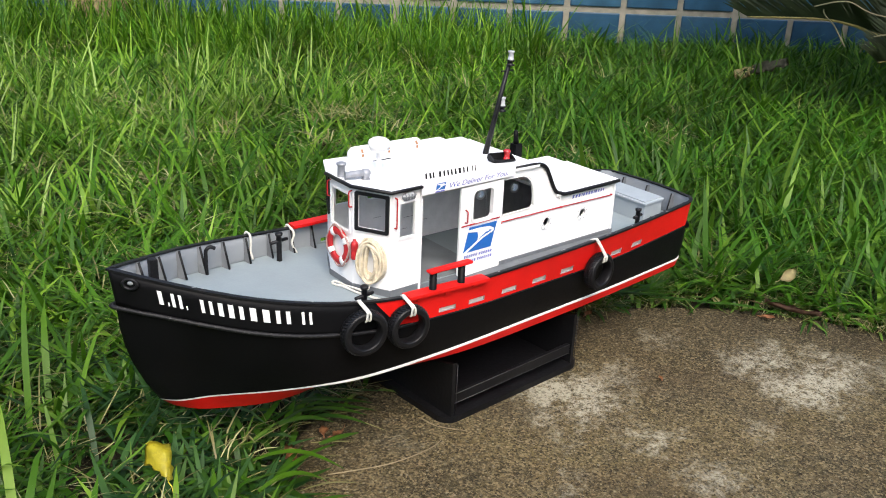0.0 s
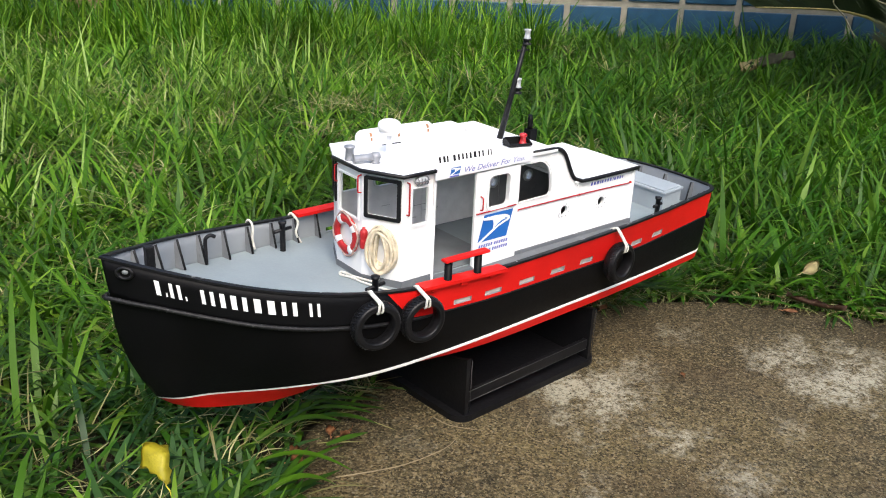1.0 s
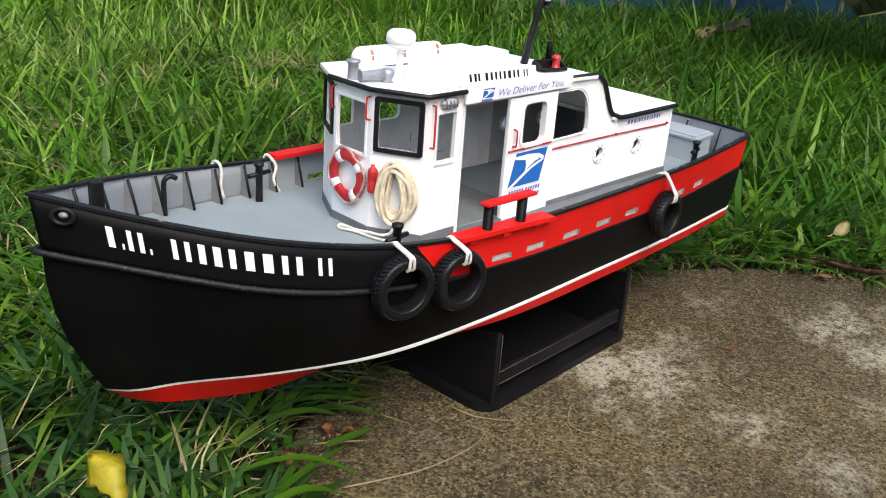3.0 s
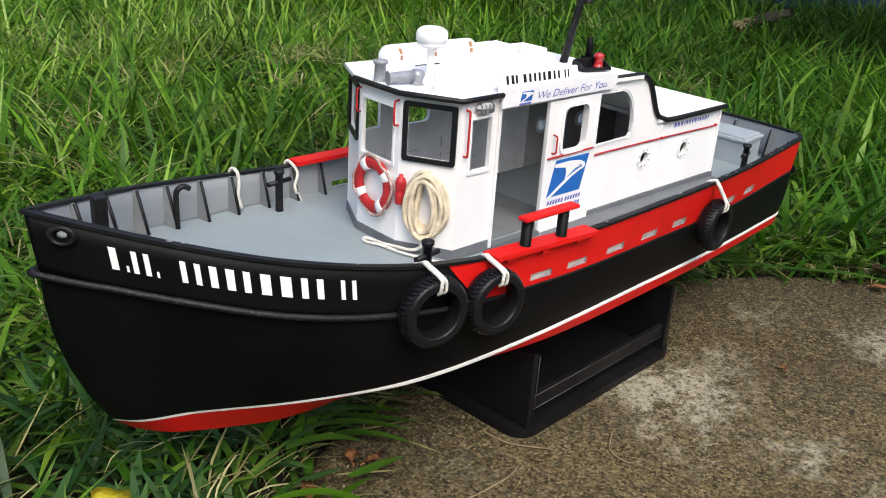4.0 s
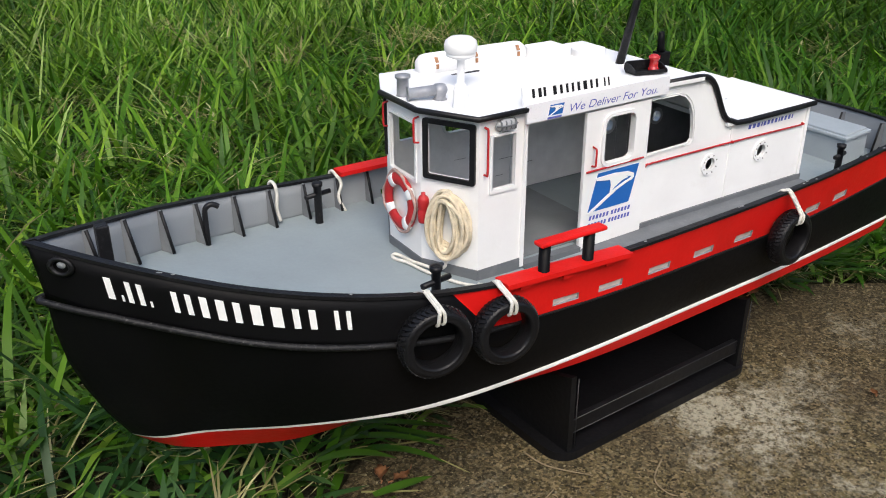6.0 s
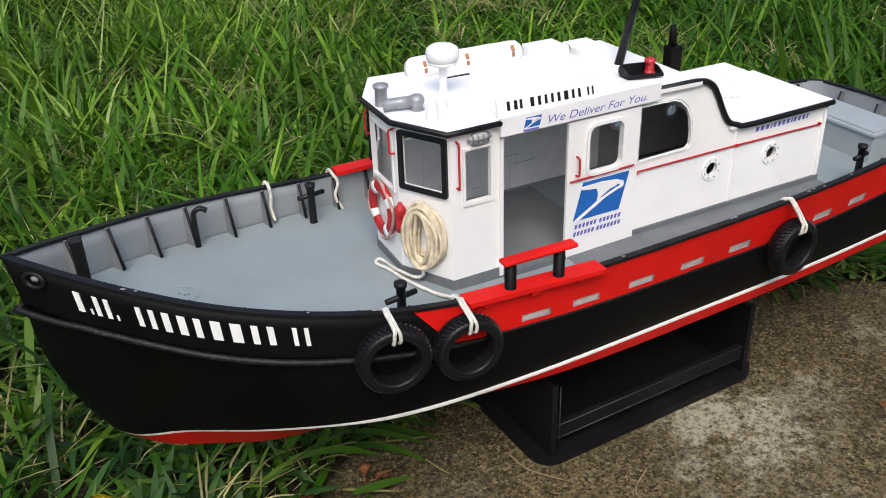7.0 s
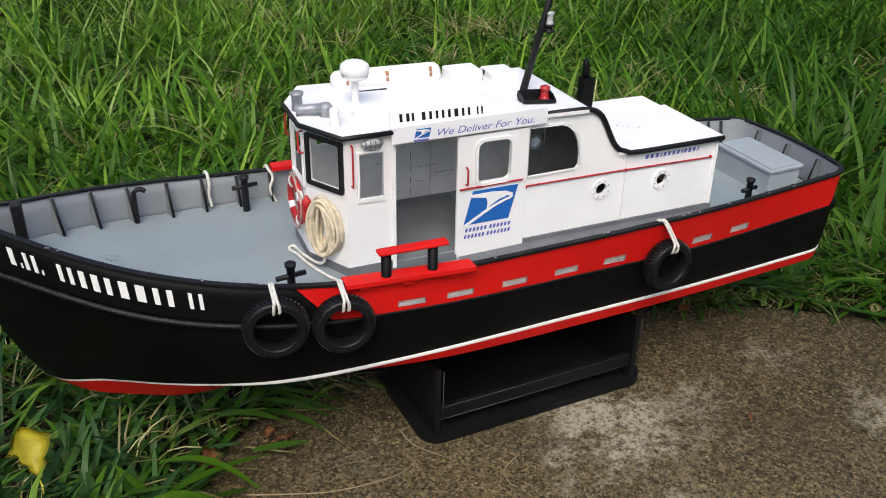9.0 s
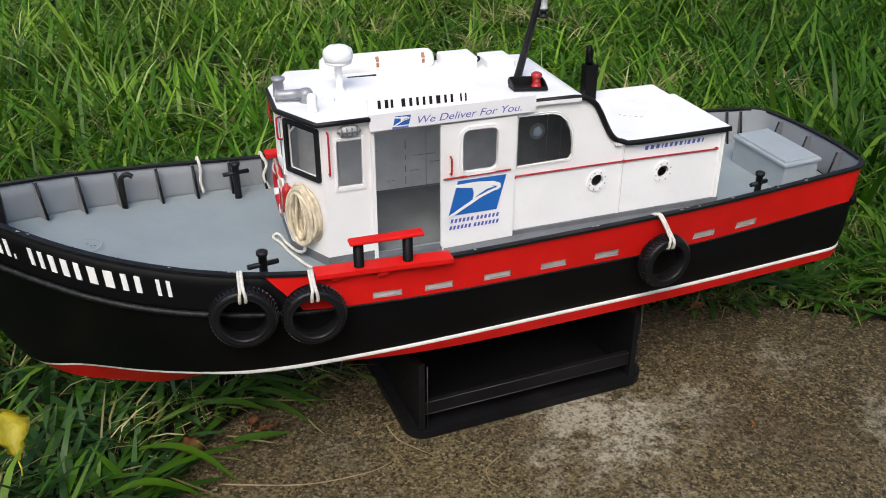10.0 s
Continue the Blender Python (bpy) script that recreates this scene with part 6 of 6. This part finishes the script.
# ---- litter ----
LEAF_Y = material("yellow_leaf", (0.60, 0.52, 0.035), 0.5, mottle=0.25, scale=120, fine=600, bump=0.4, dirt=(0.30, 0.24, 0.04), dirt_amount=0.5)
LEAF_B = material("brown_leaf", (0.30, 0.13, 0.05), 0.7, mottle=0.35, scale=150, fine=600, bump=0.5)


def lying_blades(name, mat, ends, width, label):
    """Broad blades that lie over the slab edge: folded strips, arched a little, with a long taper."""
    bm = bmesh.new()
    for k, (x0, y0, x1, y1, lift) in enumerate(ends):
        d = Vector((x1 - x0, y1 - y0, 0))
        side = Vector((-d.y, d.x, 0)).normalized()
        rows = []
        for i in range(9):
            f = i / 8
            w = width * (0.85 + 0.1 * (k % 3)) * 0.5 * max(0.04, (0.5 + 1.1 * f - 1.56 * f ** 2.4))
            c = Vector((x0, y0, 0.006)) + d * f + side * (0.05 * d.length * math.sin(math.pi * f) * (1 if k % 2 else -1)) + Vector((0, 0, lift * math.sin(math.pi * (0.15 + 0.8 * f))))
            rows.append([bm.verts.new(c + side * w * q + Vector((0, 0, 0.25 * w * abs(q)))) for q in (-1, 0, 1)])
        for p, q in zip(rows, rows[1:]):
            for j in (0, 1):
                bm.faces.new((p[j], q[j], q[j + 1], p[j + 1]))
    me = to_mesh(name, bm, mat)
    for f in me.polygons:
        f.use_smooth = True
    return tagged(new(name, me), label, "grass", kind="stuff")


lying_blades("lying_grass", GRASS_DEEP, ((0.395, 0.622, 0.450, 0.578, 0.006), (0.385, 0.608, 0.434, 0.566, 0.004), (0.362, 0.594, 0.404, 0.573, 0.010)), 0.0085, "broad dark green blades lying over the slab edge")
lying_blades("lying_grass", GRASS_DEEP, ((0.835, 0.5667, 0.8935, 0.5025, 0.006), (0.8716, 0.527, 0.9278, 0.4381, 0.004), (0.9892, 0.4046, 1.008, 0.3674, 0.004)), 0.0085, "long green blades lying along the slab edge")
lying_blades("lying_grass", GRASS, ((0.8624, 0.5481, 0.9015, 0.520, 0.026), (0.9593, 0.4246, 1.0105, 0.3761, 0.016), (0.9209, 0.481, 0.9661, 0.4371, 0.030)), 0.0055, "green blades lying along the slab edge")
lying_blades("lying_grass", GRASS, ((0.312, 0.528, 0.386, 0.545, 0.012), (0.318, 0.560, 0.372, 0.512, 0.014), (0.300, 0.520, 0.352, 0.505, 0.020)), 0.0078, "broad green blades reaching over the slab edge")
lying_blades("lying_grass", GRASS_DEEP, ((0.404, 0.612, 0.4448, 0.5669, 0.004), (0.392, 0.590, 0.4259, 0.5535, 0.004), (0.376, 0.553, 0.4126, 0.5486, 0.003)), 0.0080, "broad dark green blades lying over the slab edge")
lying_blades("dry_grass", STRAW, ((0.4323, 0.5994, 0.455, 0.5987, 0.002), (0.4112, 0.5836, 0.4227, 0.5911, 0.001), (0.4255, 0.5580, 0.4327, 0.5374, 0.001), (0.367, 0.588, 0.3925, 0.5745, 0.006), (0.356, 0.578, 0.379, 0.585, 0.004), (0.345, 0.566, 0.360, 0.548, 0.004)), 0.0015, "dry straw blades lying at the slab edge")
lying_blades("dry_grass", STRAW, ((0.318, 0.548, 0.371, 0.494, 0.006), (0.330, 0.510, 0.374, 0.489, 0.004), (0.372, 0.560, 0.402, 0.541, 0.002), (0.352, 0.541, 0.382, 0.529, 0.003), (0.398, 0.590, 0.452, 0.571, 0.002)), 0.0024, "dry straw blades lying at the slab edge")

GRIT = grass_material("loose_grit", (0.030, 0.024, 0.015), (0.16, 0.130, 0.070), (0.30, 0.26, 0.16), 0.0)
GRIT.node_tree.nodes["Principled BSDF"].inputs["Roughness"].default_value = 0.9
GRIT.node_tree.nodes["Principled BSDF"].inputs["Specular IOR Level"].default_value = 0.05
gr = np.random.default_rng(21)
count = 5200
gx, gy = gr.uniform(0.33, 1.0, count), gr.uniform(0.22, 0.62, count)
inside = np.hypot(gx - SLAB_C[0], gy - SLAB_C[1]) < slab_edge(np.arctan2(gy - SLAB_C[1], gx - SLAB_C[0])) - 0.008
gx, gy = gx[inside], gy[inside]
size = 0.00035 + 0.00075 * gr.random(len(gx)) ** 2.5
shape = np.array([(1, 0, 0), (0, 1, 0), (-1, 0, 0), (0, -1, 0), (0, 0, 0.8), (0, 0, -0.4)])
verts = np.stack([gx, gy, size * 0.3], 1)[:, None, :] + shape[None] * size[:, None, None] * gr.uniform(0.6, 1.3, (len(gx), 6, 1))
sides = np.array([(0, 1, 4), (1, 2, 4), (2, 3, 4), (3, 0, 4), (1, 0, 5), (2, 1, 5), (3, 2, 5), (0, 3, 5)])
faces = (sides[None] + 6 * np.arange(len(gx))[:, None, None]).reshape(-1, 3)
grit = bpy.data.meshes.new("loose_grit")
grit.from_pydata(verts.reshape(-1, 3).tolist(), [], faces.tolist())
grit.materials.append(GRIT)
tagged(new("loose_grit", grit), "loose brown and pale grit on the concrete", "grit", kind="stuff")

LEAF_D = material("dark_brown_leaf", (0.085, 0.042, 0.022), 0.8, mottle=0.5, scale=140, fine=600, bump=0.8, dirt=(0.22, 0.14, 0.08), dirt_amount=0.5)
LEAF_P = material("pale_leaf", (0.45, 0.38, 0.18), 0.7, mottle=0.3, scale=100)
TWIG = material("pale_twig", (0.27, 0.21, 0.12), 0.8, mottle=0.3, scale=200)
BARK = material("dry_bark", (0.20, 0.145, 0.075), 0.85, mottle=0.4, scale=40, fine=300, bump=0.8)


def leaf(name, x, y, z, length, width, tilt, turn, mat, label, curl=0.3, seed=0, spin=0, torn=0.1, taper=0.0):
    """A fallen leaf: a thin curled blade with a midrib and torn edge."""
    r = random.Random(seed)
    t = thing(name, (0, 0, 0), label, "leaf", m=pose(x, y, z, tilt[0], tilt[1], turn) @ pose(0, 0, 0, 0, 0, spin))
    bm = bmesh.new()
    rows = []
    for i in range(11):
        f = i / 10
        w = width * 0.5 * math.sin(math.pi * min(1, f * 0.96 + 0.03)) ** 0.7 * (1 - torn + 2 * torn * r.random()) * (1 - taper + 1.35 * taper * f)
        row = []
        for s in (-1 - torn * r.random(), -0.5, 0, 0.5, 1 - 1.6 * torn * r.random()):
            h = curl * width * (abs(s) ** 1.6) * 0.6 + curl * length * 0.25 * (f - 0.5) ** 2 - (0.0004 if s == 0 else 0)
            row.append(bm.verts.new((length * (f - 0.5), w * s, h)))
        rows.append(row)
    for a, b in zip(rows, rows[1:]):
        for k in range(4):
            bm.faces.new((a[k], b[k], b[k + 1], a[k + 1]))
    bmesh.ops.solidify(bm, geom=bm.faces[:], thickness=0.0004)
    part("leaf_blade", bm, mat, t, smooth=True)
    part("stalk", tube([(-length * 0.5, 0, 0), (-length * 0.65, 0, 0.001), (-length * 0.78, 0.001, 0.0)], 0.0005, 5), mat, t)
    return t


leaf("fallen_leaf", 0.2469, 0.5746, 0.0332, 0.033, 0.025, (50, 8), 12, LEAF_Y, "torn yellow fallen leaf caught in the grass", 0.26, 1, 100, 0.34, 0.7)
leaf("fallen_leaf", 0.346, 0.556, 0.009, 0.020, 0.015, (55, 10), 40, LEAF_B, "reddish brown dead leaf at the grass edge", 0.5, 2, 0, 0.3)
leaf("fallen_leaf", 0.399, 0.561, 0.004, 0.012, 0.008, (10, 5), 10, LEAF_B, "small brown curled leaf scrap on concrete", 0.9, 3, 0, 0.4)
leaf("fallen_leaf", 0.389, 0.570, 0.004, 0.009, 0.007, (15, -5), 80, LEAF_B, "small brown curled leaf scrap on concrete", 0.9, 4, 0, 0.4)
leaf("fallen_leaf", 0.909, 0.4596, 0.005, 0.016, 0.008, (10, 5), -40, LEAF_B, "small brown leaf scrap on the slab edge", 0.4, 5)
leaf("fallen_leaf", 0.9650, 0.4740, 0.038, 0.024, 0.014, (62, 30), -40, LEAF_P, "pale dry leaf standing in the grass", 0.35, 6, 60, 0.2)
leaf("fallen_leaf", 0.753, 0.588, 0.004, 0.016, 0.008, (5, 5), 20, LEAF_B, "small brown leaf scrap behind the stand", 0.3, 7)
leaf("fallen_leaf", 0.702, 0.452, 0.003, 0.007, 0.005, (5, 5), 60, LEAF_B, "tiny orange leaf scrap on concrete", 0.4, 8)
for k, path in enumerate(([(0.363, 0.522), (0.409, 0.504), (0.448, 0.500), (0.466, 0.504)], [(0.474, 0.540), (0.477, 0.522), (0.493, 0.500)], [(0.537, 0.487), (0.520, 0.477), (0.517, 0.465), (0.520, 0.459)])):
    t = thing("twig", (0, 0, 0), "thin pale dry stalk lying on the concrete", "twig", "stalks on the slab", m=pose(path[0][0], path[0][1], 0.0))
    part("stalk", tube(smooth_path([(x - path[0][0], y - path[0][1], 0.0012) for x, y in path], 6), lambda f: 0.00055 - 0.00025 * f, 6), TWIG, t)
leaf("fallen_leaf", 0.9415, 0.4490, 0.007, 0.062, 0.013, (14, 4), -62.7, LEAF_D, "long dark brown dead leaf along the slab edge", 0.9, 9, 0, 0.35)
leaf("fallen_leaf", 0.898, 0.520, 0.005, 0.020, 0.009, (10, 6), 30, LEAF_P, "pale dry leaf scrap at the slab edge", 0.4, 10)
HUSK = material("brown_husk", (0.080, 0.076, 0.045), 0.85, mottle=0.5, scale=35, fine=300, bump=0.9, dirt=(0.03, 0.024, 0.016), dirt_amount=0.9)
PITH = material("tan_pith", (0.46, 0.36, 0.17), 0.8, mottle=0.4, scale=60, fine=300, bump=0.8, dirt=(0.16, 0.10, 0.05), dirt_amount=0.7)
husk = thing("palm_husk", (0, 0, 0), "curled dry palm husk, torn tan at one end, in grass", "husk", m=pose(1.985, 1.130, 0.066, 14, -20, -58))


def curled(x0, x1, width, height, ripple, seed):
    """A dry sheath: an arched, wrinkled shell with torn rims."""
    bm, prev = bmesh.new(), None
    for i in range(15):
        f = i / 14
        row = []
        for j in range(11):
            a = radians(-80 + 160 * j / 10)
            torn = 1 + 0.40 * noise.noise(Vector((f * 7 + seed, j * 0.9, seed)))
            rise = ripple * noise.noise(Vector((f * 9, j * 0.7, seed + 4.0)))
            row.append(bm.verts.new((x0 + (x1 - x0) * (f + 0.05 * torn * (f - 0.5)), width * math.sin(a) * torn * (0.55 + 0.45 * math.sin(math.pi * (0.15 + 0.75 * f))), height * math.cos(a) * (0.6 + 0.4 * math.sin(math.pi * (0.2 + 0.7 * f))) + rise)))
        if prev:
            for j in range(10):
                bm.faces.new((prev[j], row[j], row[j + 1], prev[j + 1]))
        prev = row
    bmesh.ops.solidify(bm, geom=bm.faces[:], thickness=0.002)
    return bm


part("husk_shell", curled(-0.034, 0.062, 0.022, 0.010, 0.009, 1.3), HUSK, husk, smooth=True)
part("torn_end", curled(-0.056, -0.006, 0.018, 0.009, 0.014, 5.1), PITH, husk, "pale tan torn pith", smooth=True)
part("torn_end", curled(-0.050, -0.020, 0.011, -0.008, 0.010, 8.7), PITH, husk, "pale tan torn pith", smooth=True)
blades("grass_tuft", GRASS_SHADED, 46, (1.93, 1.99, 1.07, 1.13), (0.07, 0.13), (0.0026, 0.0052), (0.15, 0.9), 81, "green grass grown over the husk")
stump = thing("tree_stump", (0, 0, 0), "pale tree stump standing behind the lawn", "stump", m=pose(1.06, 2.72, -0.02))
part("stump_wood", lathe([(0.12, 0), (0.095, 0.05), (0.085, 0.14), (0.082, 0.26), (0.07, 0.29), (0, 0.30)], (0, 0, 0), n=26), BARK, stump)

# ---- palm fronds over the far corner ----
FROND = material("dark_palm_leaf", (0.020, 0.029, 0.012), 0.45, mottle=0.4, scale=30, spec=0.3)


PALM = Vector((2.46, 0.50, 0.0))
palm = thing("palm", (0, 0, 0), "low palm with dark feathery fronds arching over the lawn", "palm", m=Matrix.Translation(PALM))
part("trunk", lathe([(0.12, -0.02), (0.10, 0.05), (0.105, 0.11), (0.095, 0.17), (0.10, 0.23), (0.08, 0.29), (0.05, 0.33), (0, 0.35)], (0, 0, 0), n=22), BARK, palm)


def frond(tip, droop, seed):
    """A palm leaf from the crown to a tip: midrib and many narrow leaflets."""
    r = random.Random(seed)
    root, tip = Vector((0, 0, 0.31)), Vector(tip) - PALM
    ribs = [root.lerp(tip, k / 20) + Vector((0, 0, droop * math.sin(math.pi * k / 20))) for k in range(21)]
    rib = part("frond", tube(ribs, lambda f: 0.007 * (1 - f) + 0.0018, 6), FROND, palm, "dark green palm frond midrib")
    bm = bmesh.new()
    across = (tip - root).cross(Vector((0, 0, 1))).normalized()
    along = (tip - root).normalized()
    for k in range(150):
        f = 0.10 + 0.89 * k / 150
        i = f * 20
        p = ribs[int(i)].lerp(ribs[min(20, int(i) + 1)], i - int(i))
        for s in (-1, 1):
            ln = 0.20 * math.sin(math.pi * (0.16 + 0.78 * f)) * (0.8 + 0.4 * r.random())
            d = (across * s + along * (0.7 + 0.3 * r.random()) + Vector((0, 0, -0.30 + 0.4 * r.random()))).normalized()
            w = along * 0.0037
            q = p + d * ln * 0.55
            e = p + d * ln + Vector((0, 0, -0.22 * ln))
            vs = [bm.verts.new(v) for v in (p - w, p + w, q + w, q - w, e)]
            bm.faces.new(vs[:4])
            bm.faces.new((vs[3], vs[2], vs[4]))
    tagged(part("foliage", bm, FROND, rib), kind="stuff")


def low_frond(points, seed, reach=0.21):
    """A frond that hangs level over the lawn, its leaflets standing up along the rib and raked towards the tip."""
    r = random.Random(seed)
    ribs = smooth_path([Vector(p) - PALM for p in points], 10)
    rib = part("frond", tube(ribs, lambda f: 0.0018 + 0.005 * f, 6), RIB, palm, "yellow-brown palm frond midrib")
    bm = bmesh.new()
    n = len(ribs) - 1
    for k in range(105):
        f = 0.01 + 0.84 * k / 105
        i = int(f * n)
        p = ribs[i].lerp(ribs[i + 1], f * n - i)
        along = (ribs[i] - ribs[i + 1]).normalized()
        out = along.cross(Vector((0, 0, 1))).normalized()
        for s, up in ((-1, 0.55), (1, 0.75)):
            ln = reach * (0.35 + 0.65 * min(1.0, f * 4)) * (0.85 + 0.3 * r.random())
            d = (along * (0.85 + 0.2 * r.random()) + Vector((0, 0, up + 0.15 * r.random())) + out * s * (0.22 + 0.2 * r.random())).normalized()
            w = (along * 0.8 - Vector((0, 0, 0.6))).normalized() * 0.0023
            q, e = p + d * ln * 0.6, p + d * ln + Vector((0, 0, -0.04 * ln))
            vs = [bm.verts.new(v) for v in (p - w, p + w, q + w, q - w, e)]
            bm.faces.new(vs[:4])
            bm.faces.new((vs[3], vs[2], vs[4]))
    tagged(part("foliage", bm, FROND, rib), kind="stuff")


STALK = material("dry_stalk", (0.15, 0.135, 0.075), 0.7, mottle=0.3, scale=80)
RIB = material("frond_midrib", (0.19, 0.16, 0.04), 0.6, mottle=0.4, scale=60)
low_frond([(1.778, 1.061, 0.208), (1.855, 0.943, 0.214), (1.901, 0.892, 0.205), (1.962, 0.848, 0.186), (2.10, 0.76, 0.20), (2.30, 0.62, 0.27), (2.46, 0.50, 0.31)], 71)
low_frond([(1.84, 0.80, 0.150), (1.95, 0.76, 0.165), (2.12, 0.68, 0.20), (2.30, 0.58, 0.27), (2.46, 0.50, 0.31)], 73, 0.15)
for pts in (((1.797, 0.930, 0.243), (1.825, 0.877, 0.257), (1.853, 0.810, 0.235), (2.05, 0.66, 0.22), (2.44, 0.51, 0.29)), ((1.832, 0.837, 0.164), (1.841, 0.825, 0.189), (1.852, 0.802, 0.202), (2.04, 0.68, 0.23), (2.44, 0.51, 0.29)), ((1.866, 0.884, 0.165), (1.859, 0.909, 0.202), (1.852, 0.932, 0.240), (1.95, 0.86, 0.28), (2.44, 0.51, 0.31))):
    part("dry_stalk", tube(smooth_path([Vector(p) - PALM for p in pts], 8), 0.0014, 6), STALK, palm, "pale dry arching leaf stalk")
for k, (tip, dr) in enumerate((((2.02, 1.02, 0.30), 0.10), ((2.12, 1.16, 0.40), 0.14), ((1.80, 0.60, 0.34), 0.16), ((2.20, 1.28, 0.60), 0.22))):
    frond(tip, dr, k + 4)
# full circle of fronds out of view, added to shade the lawn
for k in range(12):
    a = radians(-165 + 30 * k)
    frond((PALM.x + 0.95 * math.cos(a), PALM.y + 0.95 * math.sin(a), 0.62 + 0.15 * (k % 3)), 0.36, 20 + k)

# ---- tiles, each its own piece ----
tile_meshes = []
for mt in TILE:
    tile_meshes.append(to_mesh("tile", box(-0.0765, 0.0765, -0.006, 0.002, -0.0765, 0.0765, 0.003), mt))
tr = random.Random(9)
for i in range(-14, 10):
    for j in range(-1, 4):
        ob = new("tile", tr.choice(tile_meshes))
        ob.parent = pool_wall
        ob.location = (-0.010 + PITCH * (i + 0.5), 0.0, 0.107 + PITCH * (j + 0.5))
